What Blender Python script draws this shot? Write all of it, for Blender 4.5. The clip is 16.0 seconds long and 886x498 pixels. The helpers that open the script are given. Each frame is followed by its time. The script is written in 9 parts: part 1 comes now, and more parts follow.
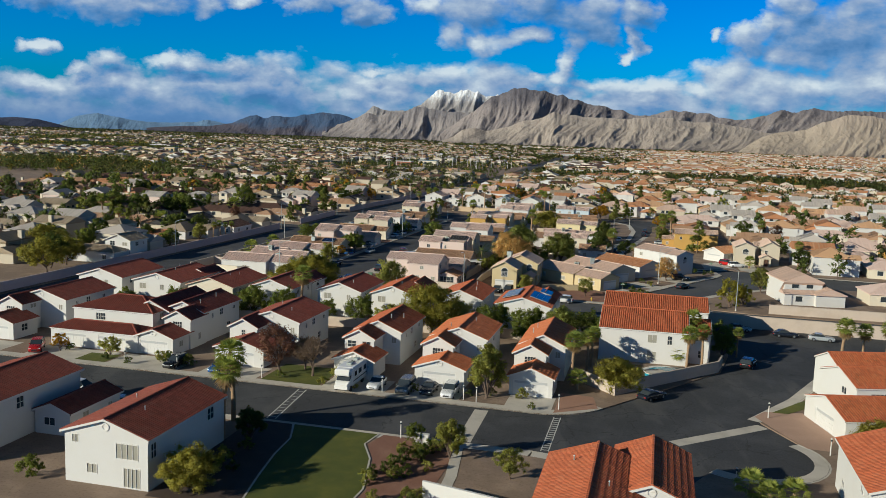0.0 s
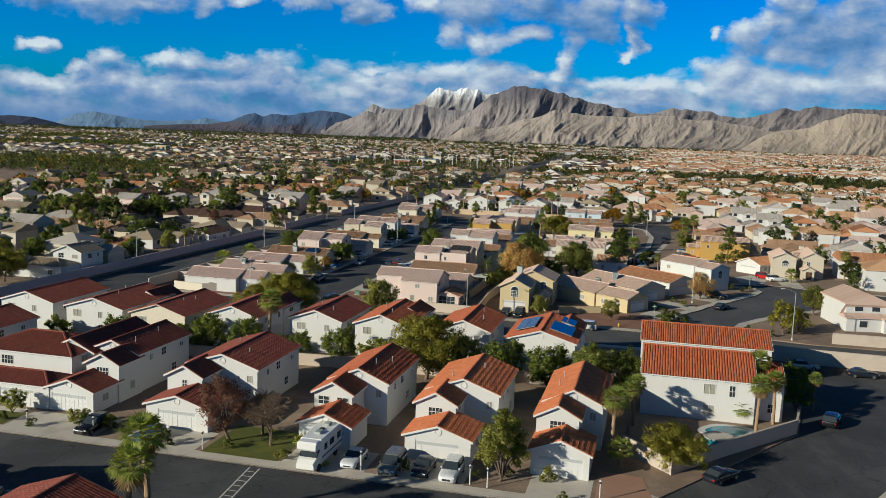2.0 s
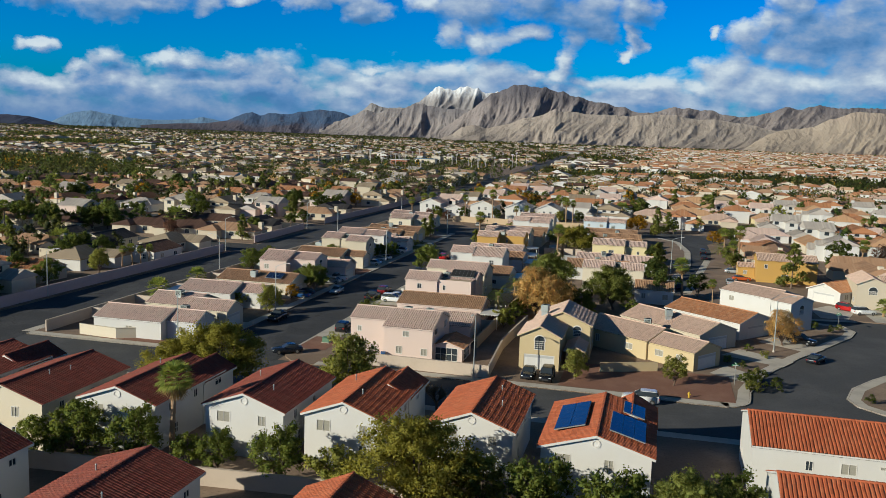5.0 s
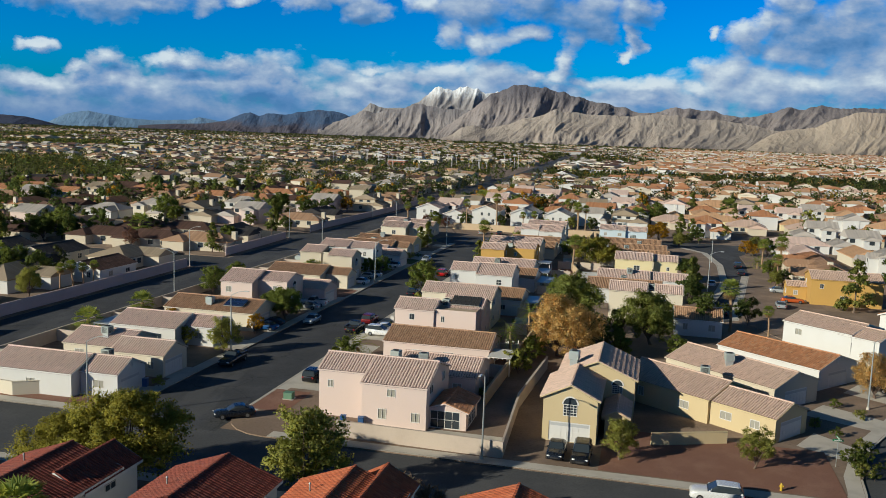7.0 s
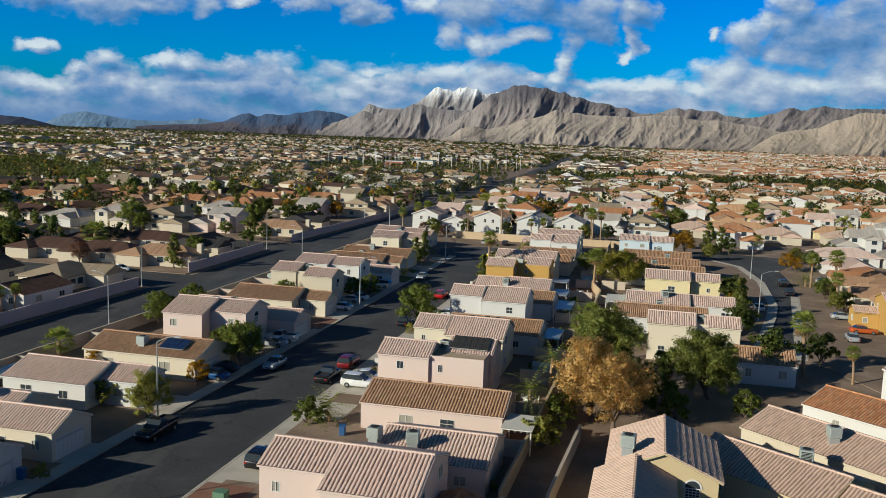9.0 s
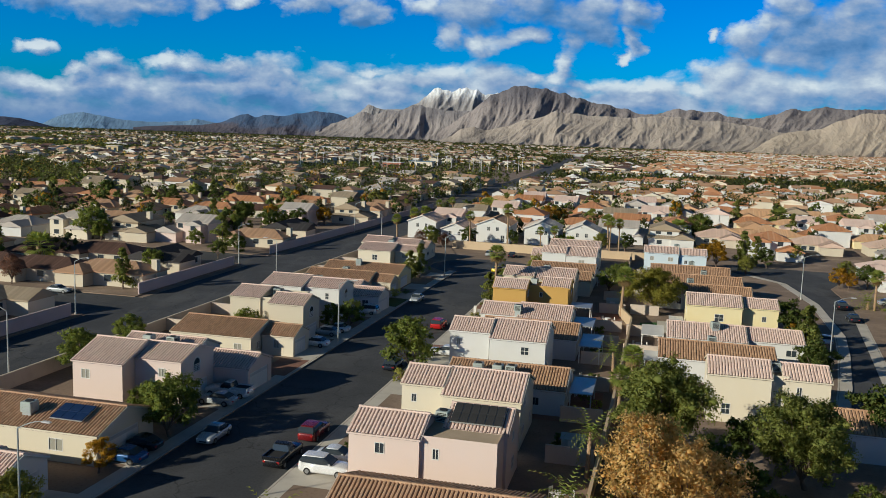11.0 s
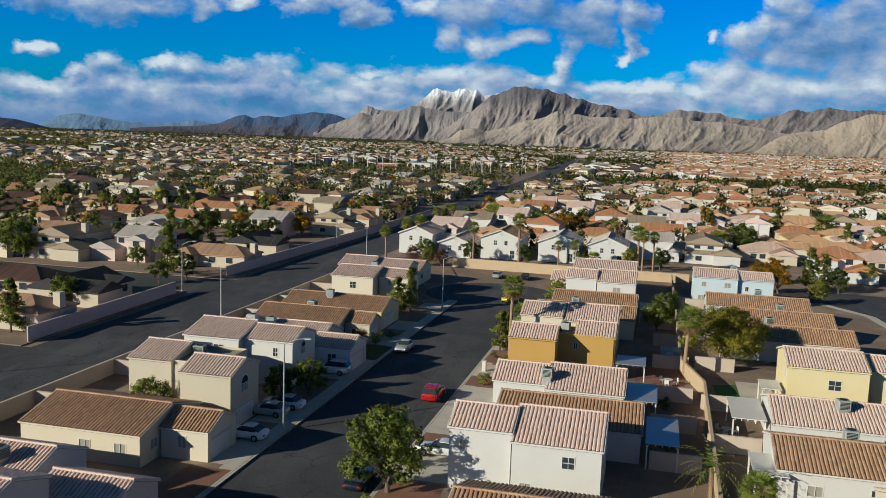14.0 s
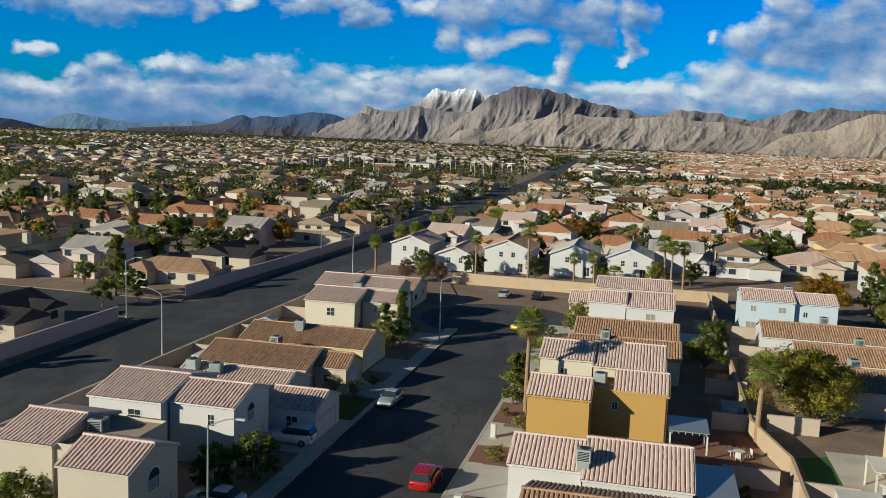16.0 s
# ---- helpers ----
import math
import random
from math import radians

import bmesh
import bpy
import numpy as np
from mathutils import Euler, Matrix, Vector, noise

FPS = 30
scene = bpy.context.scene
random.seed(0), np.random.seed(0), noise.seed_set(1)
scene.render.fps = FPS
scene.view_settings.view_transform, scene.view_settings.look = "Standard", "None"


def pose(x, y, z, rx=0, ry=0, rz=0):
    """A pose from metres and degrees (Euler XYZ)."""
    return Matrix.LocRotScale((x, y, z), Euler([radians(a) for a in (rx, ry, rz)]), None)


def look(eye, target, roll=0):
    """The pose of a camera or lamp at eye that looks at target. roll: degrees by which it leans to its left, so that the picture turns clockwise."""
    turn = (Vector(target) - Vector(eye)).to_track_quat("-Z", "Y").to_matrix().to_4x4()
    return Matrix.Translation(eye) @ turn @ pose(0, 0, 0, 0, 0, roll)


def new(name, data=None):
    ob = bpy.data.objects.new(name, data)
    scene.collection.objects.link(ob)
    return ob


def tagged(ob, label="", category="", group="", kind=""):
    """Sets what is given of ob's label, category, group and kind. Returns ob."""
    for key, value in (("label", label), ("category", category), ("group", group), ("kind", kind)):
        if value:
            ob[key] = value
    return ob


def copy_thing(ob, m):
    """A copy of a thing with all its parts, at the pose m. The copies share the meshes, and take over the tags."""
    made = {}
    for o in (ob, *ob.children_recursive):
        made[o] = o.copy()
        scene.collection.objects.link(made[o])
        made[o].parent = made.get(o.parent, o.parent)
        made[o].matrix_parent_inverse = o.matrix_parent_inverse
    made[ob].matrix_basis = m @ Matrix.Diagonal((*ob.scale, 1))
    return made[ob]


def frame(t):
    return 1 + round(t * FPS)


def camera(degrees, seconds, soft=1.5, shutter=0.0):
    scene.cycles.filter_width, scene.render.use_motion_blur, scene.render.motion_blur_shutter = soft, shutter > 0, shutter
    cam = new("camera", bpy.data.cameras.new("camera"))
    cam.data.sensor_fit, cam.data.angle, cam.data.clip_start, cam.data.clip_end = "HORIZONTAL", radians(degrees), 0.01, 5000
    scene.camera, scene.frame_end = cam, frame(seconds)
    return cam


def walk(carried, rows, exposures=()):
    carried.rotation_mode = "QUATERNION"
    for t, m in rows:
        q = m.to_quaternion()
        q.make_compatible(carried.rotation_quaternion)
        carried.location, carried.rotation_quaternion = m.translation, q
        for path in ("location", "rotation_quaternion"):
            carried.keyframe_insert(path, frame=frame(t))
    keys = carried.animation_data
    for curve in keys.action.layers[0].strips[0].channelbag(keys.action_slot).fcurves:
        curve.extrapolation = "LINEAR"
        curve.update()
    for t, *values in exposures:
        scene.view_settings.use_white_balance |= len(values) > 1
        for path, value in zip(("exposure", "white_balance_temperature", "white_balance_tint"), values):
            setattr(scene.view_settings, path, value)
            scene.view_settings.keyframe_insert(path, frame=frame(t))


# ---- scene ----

from math import sin, cos, pi, sqrt

# ---------------------------------------------------------------- camera
PATH = [
    (0, 0.000, 0.000, 35.000, 82.528, -1.949, 3.576),
    (1, -0.921, 14.926, 34.725, 82.466, -1.949, 3.563),
    (2, -1.833, 30.208, 34.408, 82.423, -1.949, 3.551),
    (3, -2.736, 45.774, 34.055, 82.398, -1.949, 3.539),
    (4, -3.625, 61.550, 33.671, 82.388, -1.949, 3.527),
    (5, -4.501, 77.457, 33.260, 82.391, -1.949, 3.515),
    (6, -5.361, 93.405, 32.828, 82.405, -1.949, 3.502),
    (7, -6.203, 109.299, 32.378, 82.428, -1.949, 3.490),
    (8, -7.026, 125.037, 31.917, 82.457, -1.949, 3.478),
    (9, -7.827, 140.519, 31.450, 82.491, -1.949, 3.466),
    (10, -8.606, 155.651, 30.980, 82.527, -1.949, 3.454),
    (11, -9.359, 170.363, 30.513, 82.564, -1.949, 3.441),
    (12, -10.086, 184.615, 30.054, 82.598, -1.949, 3.429),
    (13, -10.784, 198.416, 29.607, 82.629, -1.949, 3.417),
    (14, -11.451, 211.843, 29.179, 82.653, -1.949, 3.405),
    (15, -12.086, 225.061, 28.773, 82.669, -1.949, 3.393),
    (16, -12.688, 238.346, 28.394, 82.674, -1.949, 3.380),
]
cam = camera(54.0, 16.0, soft=0.45)
walk(cam, [(r[0], pose(*r[1:])) for r in PATH], [(0, 0.15, 6200, 2), (16, 0.15, 6200, 2)])

# ---------------------------------------------------------------- light
SUN_ELEV, SUN_FROM = 19.0, 236.0      # degrees above the ground; compass bearing (from +y, clockwise) it comes from
sun_dir = Vector((sin(radians(SUN_FROM)) * cos(radians(SUN_ELEV)), cos(radians(SUN_FROM)) * cos(radians(SUN_ELEV)), sin(radians(SUN_ELEV))))
sun = new("sun", bpy.data.lights.new("sun", "SUN"))
sun.data.energy, sun.data.angle, sun.data.color = 4.9, radians(0.5), (1.0, 0.88, 0.71)
sun.matrix_world = look(sun_dir * 100, (0, 0, 0))

world = bpy.data.worlds.new("world")
scene.world = world
world.use_nodes = True
wt = world.node_tree
wt.nodes.clear()


class Net:
    """A few short words for wiring nodes."""

    def __init__(self, tree):
        self.tree = tree

    def add(self, kind, **settings):
        n = self.tree.nodes.new(kind)
        if "operation" in settings:
            n.operation = settings["operation"]
        if "use_clamp" in settings:
            n.use_clamp = settings["use_clamp"]
        if "noise_dimensions" in settings:
            n.noise_dimensions = settings["noise_dimensions"]
        if "data_type" in settings:
            n.data_type, n.blend_type = settings["data_type"], settings["blend_type"]
        if "interpolation_type" in settings:
            n.interpolation_type = settings["interpolation_type"]
        return n

    def put(self, socket, value):
        if hasattr(value, "is_linked"):
            self.tree.links.new(value, socket)
        elif value is not None:
            socket.default_value = value

    def math(self, op, a, b=None, c=None, clamp=False):
        n = self.add("ShaderNodeMath", operation=op, use_clamp=clamp)
        for s, v in zip(n.inputs, (a, b, c)):
            self.put(s, v)
        return n.outputs[0]

    def vec(self, op, a, b=None):
        n = self.add("ShaderNodeVectorMath", operation=op)
        self.put(n.inputs[0], a)
        self.put(n.inputs[1], b)
        return n.outputs["Value"] if op in ("LENGTH", "DOT_PRODUCT") else n.outputs[0]

    def noise(self, vector, scale, detail=4, rough=0.55, lac=2.0, dims="3D"):
        n = self.add("ShaderNodeTexNoise", noise_dimensions=dims)
        self.put(n.inputs["Vector"], vector)
        n.inputs["Scale"].default_value, n.inputs["Detail"].default_value = scale, detail
        n.inputs["Roughness"].default_value, n.inputs["Lacunarity"].default_value = rough, lac
        return n.outputs[0]

    def ramp(self, fac, stops, mode="LINEAR"):
        n = self.add("ShaderNodeValToRGB")
        n.color_ramp.interpolation = mode
        self.put(n.inputs[0], fac)
        e = n.color_ramp.elements
        while len(e) < len(stops):
            e.new(0.5)
        for el, (p, c) in zip(e, stops):
            el.position, el.color = p, (c if isinstance(c, tuple) else (c, c, c)) + (1,)
        return n.outputs[0]

    def mix(self, fac, a, b, mode="MIX"):
        n = self.add("ShaderNodeMix", data_type="RGBA", blend_type=mode)
        for i, v in ((0, fac), (6, a), (7, b)):
            self.put(n.inputs[i], v + (1,) if isinstance(v, tuple) else v)
        return n.outputs[2]

    def maprange(self, v, a, b, c=0.0, d=1.0, smooth=True):
        n = self.add("ShaderNodeMapRange", interpolation_type="SMOOTHSTEP" if smooth else "LINEAR")
        for s, x in zip(n.inputs, (v, a, b, c, d)):
            self.put(s, x)
        return n.outputs[0]


def sky_world():
    n = Net(wt)
    sky = n.add("ShaderNodeTexSky")
    sky.sky_type, sky.sun_disc, sky.sun_elevation, sky.sun_rotation = "NISHITA", False, radians(SUN_ELEV), radians(SUN_FROM)
    sky.air_density, sky.dust_density, sky.ozone_density = 1.0, 0.4, 2.5
    hsv = n.add("ShaderNodeHueSaturation")
    hsv.inputs["Saturation"].default_value, hsv.inputs["Value"].default_value = 1.35, 1.0
    n.put(hsv.inputs["Color"], sky.outputs[0])
    blue = n.mix(1.0, hsv.outputs[0], (0.0, 0.66, 1.46), "MULTIPLY")
    tc = n.add("ShaderNodeTexCoord")
    sep = n.add("ShaderNodeSeparateXYZ")
    n.put(sep.inputs[0], tc.outputs["Generated"])
    ay = n.math("MAXIMUM", n.math("ABSOLUTE", sep.outputs[1]), 0.05)
    gx, gz = n.math("DIVIDE", sep.outputs[0], ay), n.math("DIVIDE", sep.outputs[2], ay)
    flat = n.add("ShaderNodeCombineXYZ")
    n.put(flat.inputs[0], gx)
    n.put(flat.inputs[1], gz)
    g = flat.outputs[0]
    # cloud masses: centre across and up, half width, half height
    masses = []
    # high
    masses += [(-0.458, 0.138, 0.115, 0.026), (-0.528, 0.143, 0.057, 0.025), (-0.342, 0.137, 0.028, 0.017), (-0.411, 0.138, 0.066, 0.017), (-0.222, 0.142, 0.046, 0.016), (-0.157, 0.136, 0.038, 0.022), (-0.136, 0.124, 0.017, 0.012), (-0.183, 0.148, 0.034, 0.014), (-0.539, 0.085, 0.036, 0.010), (-0.143, 0.067, 0.041, 0.009), (-0.300, 0.145, 0.046, 0.010)]
    # middle
    masses += [(-0.036, 0.133, 0.057, 0.033), (-0.054, 0.113, 0.028, 0.022), (-0.016, 0.107, 0.055, 0.016), (0.028, 0.116, 0.031, 0.014), (-0.081, 0.142, 0.036, 0.019), (0.033, 0.147, 0.046, 0.025), (0.096, 0.138, 0.051, 0.033), (0.079, 0.110, 0.022, 0.022), (0.110, 0.118, 0.031, 0.021), (0.152, 0.143, 0.029, 0.025), (0.148, 0.114, 0.015, 0.022), (0.137, 0.096, 0.010, 0.012), (0.080, 0.084, 0.018, 0.025)]
    # right
    masses += [(0.332, 0.117, 0.074, 0.050), (0.277, 0.114, 0.035, 0.029), (0.255, 0.081, 0.040, 0.028), (0.380, 0.124, 0.074, 0.060), (0.348, 0.069, 0.127, 0.031), (0.251, 0.056, 0.054, 0.023), (0.424, 0.089, 0.087, 0.064), (0.238, 0.119, 0.010, 0.009), (0.288, 0.134, 0.024, 0.017), (0.316, 0.153, 0.040, 0.020), (0.226, 0.059, 0.033, 0.017)]
    # bank
    masses += [(-0.452, 0.075, 0.027, 0.020), (-0.385, 0.076, 0.038, 0.015), (-0.313, 0.074, 0.036, 0.015), (-0.349, 0.070, 0.051, 0.018), (-0.493, 0.063, 0.027, 0.009), (-0.541, 0.040, 0.101, 0.023), (-0.446, 0.046, 0.124, 0.023), (-0.313, 0.048, 0.101, 0.028), (-0.270, 0.062, 0.031, 0.013), (-0.379, 0.020, 0.264, 0.035), (-0.528, 0.016, 0.132, 0.035), (-0.242, 0.063, 0.022, 0.009), (-0.623, 0.019, 0.109, 0.049)]
    # peaks
    masses += [(-0.207, 0.042, 0.065, 0.020), (-0.168, 0.043, 0.038, 0.016), (-0.116, 0.043, 0.067, 0.016), (-0.053, 0.068, 0.049, 0.023), (-0.078, 0.058, 0.049, 0.013), (-0.020, 0.057, 0.063, 0.020), (0.036, 0.070, 0.023, 0.011), (0.065, 0.067, 0.023, 0.015), (0.107, 0.056, 0.049, 0.016), (0.170, 0.057, 0.074, 0.015), (-0.155, 0.029, 0.101, 0.020), (0.031, 0.049, 0.124, 0.018)]
    masses += [(-0.27, 0.045, 0.16, 0.042), (-0.42, 0.035, 0.2, 0.04), (0.17, 0.042, 0.15, 0.03), (0.3, 0.06, 0.12, 0.05), (0.42, 0.07, 0.2, 0.06), (-0.02, 0.055, 0.12, 0.036), (-0.13, 0.05, 0.1, 0.03), (0.44, 0.13, 0.14, 0.08)]
    up = n.maprange(gz, 0.17, 0.30)
    low_part = n.math("SUBTRACT", 1.0, up)

    def density(co):
        """How thick the cloud is at one place of the sky: masses with billowed, torn edges."""
        warp = n.add("ShaderNodeTexNoise", noise_dimensions="2D")
        n.put(warp.inputs["Vector"], n.vec("MULTIPLY", co, (1.0, 1.5, 1)))
        warp.inputs["Scale"].default_value, warp.inputs["Detail"].default_value, warp.inputs["Roughness"].default_value = 16, 7, 0.6
        off = n.vec("SUBTRACT", warp.outputs["Color"], (0.5, 0.5, 0.5))
        gw = n.vec("ADD", co, n.vec("MULTIPLY", off, (0.05, 0.03, 0)))
        total = None
        for cx, cz, rx, rz in masses:
            d = n.vec("LENGTH", n.vec("MULTIPLY", n.vec("SUBTRACT", gw, (cx, cz, 0)), (1 / rx, 1 / rz, 0)))
            one = n.math("SUBTRACT", 1.0, d)
            total = one if total is None else n.math("SMOOTH_MAX", total, one, 0.18)
        puffs = n.add("ShaderNodeTexVoronoi")
        puffs.feature, puffs.voronoi_dimensions = "SMOOTH_F1", "2D"
        n.put(puffs.inputs["Vector"], n.vec("MULTIPLY", n.vec("ADD", co, n.vec("MULTIPLY", off, (0.03, 0.02, 0))), (1.0, 1.6, 1)))
        puffs.inputs["Scale"].default_value, puffs.inputs["Detail"].default_value, puffs.inputs["Roughness"].default_value, puffs.inputs["Smoothness"].default_value = 22, 3, 0.5, 0.7
        bulge = n.math("SUBTRACT", 0.45, puffs.outputs["Distance"])
        torn = n.math("SUBTRACT", n.noise(n.vec("MULTIPLY", co, (1.0, 1.7, 1)), 20, 7, 0.6, dims="2D"), 0.5)
        high = n.math("SUBTRACT", n.math("MULTIPLY", n.noise(n.vec("MULTIPLY", co, (1.0, 1.7, 1)), 2.2, 6, 0.55, dims="2D"), 3.2), 2.38)
        base = n.math("ADD", n.math("MULTIPLY", low_part, total), n.math("MULTIPLY", up, high))
        return n.math("ADD", base, n.math("ADD", n.math("MULTIPLY", bulge, 0.55), n.math("MULTIPLY", torn, 0.6)))

    dens = density(g)
    beyond = density(n.vec("ADD", g, (-0.009, 0.013, 0)))
    mask = n.math("MULTIPLY", n.maprange(dens, -0.16, 0.42), n.maprange(dens, -0.1, 0.7, 0.8, 1.0, False))
    # relief of the billows, lit from the sun's side
    lit = n.math("SUBTRACT", dens, beyond)
    streak = n.noise(n.vec("MULTIPLY", g, (1.0, 2.6, 1)), 9, 6, 0.6, dims="2D")
    tone = n.math("ADD", n.math("ADD", n.math("MULTIPLY", lit, 0.62), n.math("MULTIPLY", n.math("SUBTRACT", streak, 0.5), 0.95)), n.math("SUBTRACT", n.maprange(dens, 0.0, 0.9, 0.47, 0.34, False), n.maprange(gz, 0.085, 0.14, 0.0, 0.10)))
    tone = n.math("ADD", tone, n.math("MULTIPLY", n.maprange(gx, -0.3, -0.1, 0.0, 0.12), n.maprange(gz, 0.09, 0.12, 1.0, 0.0)))
    white = n.ramp(tone, [(0.0, (0.10, 0.28, 0.62)), (0.28, (0.21, 0.41, 0.78)), (0.5, (0.41, 0.55, 0.84)), (0.72, (0.62, 0.74, 0.96)), (1.0, (1.0, 1.08, 1.18))])
    low = n.math("MULTIPLY", n.maprange(gz, 0.0, 0.05, 0.75, 0.0), n.maprange(gx, -0.3, 0.0, 1.0, 0.25))
    white = n.mix(low, white, (0.16, 0.33, 0.66))
    mask = n.math("MAXIMUM", mask, n.maprange(gz, 0.01, 0.055, 1.0, 0.0))
    back = n.add("ShaderNodeBackground")
    n.put(back.inputs[0], n.mix(n.maprange(gz, 0.2, 0.6), blue, n.mix(1.0, sky.outputs[0], (0.22, 0.35, 0.42), "MULTIPLY")))
    back.inputs[1].default_value = 0.075
    clouds = n.add("ShaderNodeBackground")
    n.put(clouds.inputs[0], white)
    clouds.inputs[1].default_value = 0.60
    both = n.add("ShaderNodeMixShader")
    n.put(both.inputs[0], mask)
    n.put(both.inputs[1], back.outputs[0])
    n.put(both.inputs[2], clouds.outputs[0])
    out = n.add("ShaderNodeOutputWorld")
    n.put(out.inputs[0], both.outputs[0])


sky_world()


# ---------------------------------------------------------------- materials
def material(name, base, rough=0.8, metal=0.0, stain=0.25, grain=0.12, bump=0.15, big=0.35, fine=14.0, island=0.0, tint=None, transmission=0.0, stretch=(1, 1, 1), pieces=0.0):
    """A plain surface with stains at one scale and grain at another. island: how far joined pieces differ; pieces: how far single objects differ."""
    m = bpy.data.materials.new(name)
    m.use_nodes = True
    n = Net(m.node_tree)
    b = m.node_tree.nodes["Principled BSDF"]
    tc = n.add("ShaderNodeTexCoord")
    co = n.vec("MULTIPLY", tc.outputs["Object"], stretch)
    dark = tuple(c * 0.55 for c in base)
    pale = tint or tuple(min(1, c * 1.25 + 0.02) for c in base)
    f1 = n.noise(co, big, 5, 0.6)
    f2 = n.noise(co, fine, 4, 0.65)
    col = n.mix(n.maprange(f1, 0.42, 0.72, 0.0, stain), base, pale)
    col = n.mix(n.maprange(f2, 0.5, 0.8, 0.0, grain * 2), col, dark)
    if island or pieces:
        src = n.add("ShaderNodeNewGeometry").outputs["Random Per Island"] if island else n.add("ShaderNodeObjectInfo").outputs["Random"]
        amount = island or pieces
        col = n.mix(n.math("MULTIPLY", src, amount), col, tuple(c * 0.35 for c in base))
        two = n.math("FRACT", n.math("MULTIPLY", src, 17.3))
        col = n.mix(n.math("MULTIPLY", n.math("GREATER_THAN", two, 0.8), amount), col, pale)
    n.put(b.inputs["Base Color"], col)
    n.put(b.inputs["Roughness"], n.maprange(f2, 0.3, 0.7, max(0.02, rough - 0.08), min(1, rough + 0.08)))
    b.inputs["Metallic"].default_value = metal
    b.inputs["Transmission Weight"].default_value = transmission
    if bump:
        bp = n.add("ShaderNodeBump")
        bp.inputs["Strength"].default_value, bp.inputs["Distance"].default_value = bump, 0.03
        n.put(bp.inputs["Height"], f2)
        n.put(b.inputs["Normal"], bp.outputs[0])
    return m


def leaf(name, base, other):
    m = bpy.data.materials.new(name)
    m.use_nodes = True
    n = Net(m.node_tree)
    b = m.node_tree.nodes["Principled BSDF"]
    r = n.add("ShaderNodeNewGeometry").outputs["Random Per Island"]
    per = n.add("ShaderNodeObjectInfo").outputs["Random"]
    col = n.mix(r, base, other)
    col = n.mix(n.math("MULTIPLY", per, 0.35), col, tuple(c * 0.6 for c in base))
    n.put(b.inputs["Base Color"], col)
    b.inputs["Roughness"].default_value = 0.75
    b.inputs["Specular IOR Level"].default_value = 0.2
    tr = n.add("ShaderNodeBsdfTranslucent")
    n.put(tr.inputs[0], n.mix(1.0, col, (1.9, 1.75, 1.2), "MULTIPLY"))
    mixer = n.add("ShaderNodeMixShader")
    mixer.inputs[0].default_value = 0.45
    n.put(mixer.inputs[1], b.outputs[0])
    n.put(mixer.inputs[2], tr.outputs[0])
    n.put(m.node_tree.nodes["Material Output"].inputs[0], mixer.outputs[0])
    return m


STUCCO = {
    "white": material("stucco_white", (0.58, 0.575, 0.56), 0.9, stain=0.2, grain=0.06, bump=0.25, tint=(0.50, 0.475, 0.43)),
    "cream": material("stucco_cream", (0.61, 0.55, 0.44), 0.9, stain=0.25, grain=0.06, bump=0.25, tint=(0.62, 0.53, 0.38)),
    "pink": material("stucco_pink", (0.62, 0.50, 0.45), 0.9, stain=0.25, grain=0.06, bump=0.25, tint=(0.62, 0.49, 0.42)),
    "tan": material("stucco_tan", (0.52, 0.46, 0.36), 0.9, stain=0.25, grain=0.06, bump=0.25, tint=(0.46, 0.39, 0.3)),
    "gold": material("stucco_gold", (0.48, 0.29, 0.08), 0.9, stain=0.25, grain=0.06, bump=0.25, tint=(0.42, 0.25, 0.08)),
    "ochre": material("stucco_ochre", (0.52, 0.42, 0.25), 0.9, stain=0.25, grain=0.06, bump=0.25, tint=(0.46, 0.35, 0.2)),
    "blue": material("stucco_blue", (0.50, 0.58, 0.63), 0.9, stain=0.25, grain=0.06, bump=0.25, tint=(0.44, 0.5, 0.56)),
    "yellow": material("stucco_yellow", (0.66, 0.57, 0.34), 0.9, stain=0.25, grain=0.06, bump=0.25, tint=(0.6, 0.46, 0.2)),
}
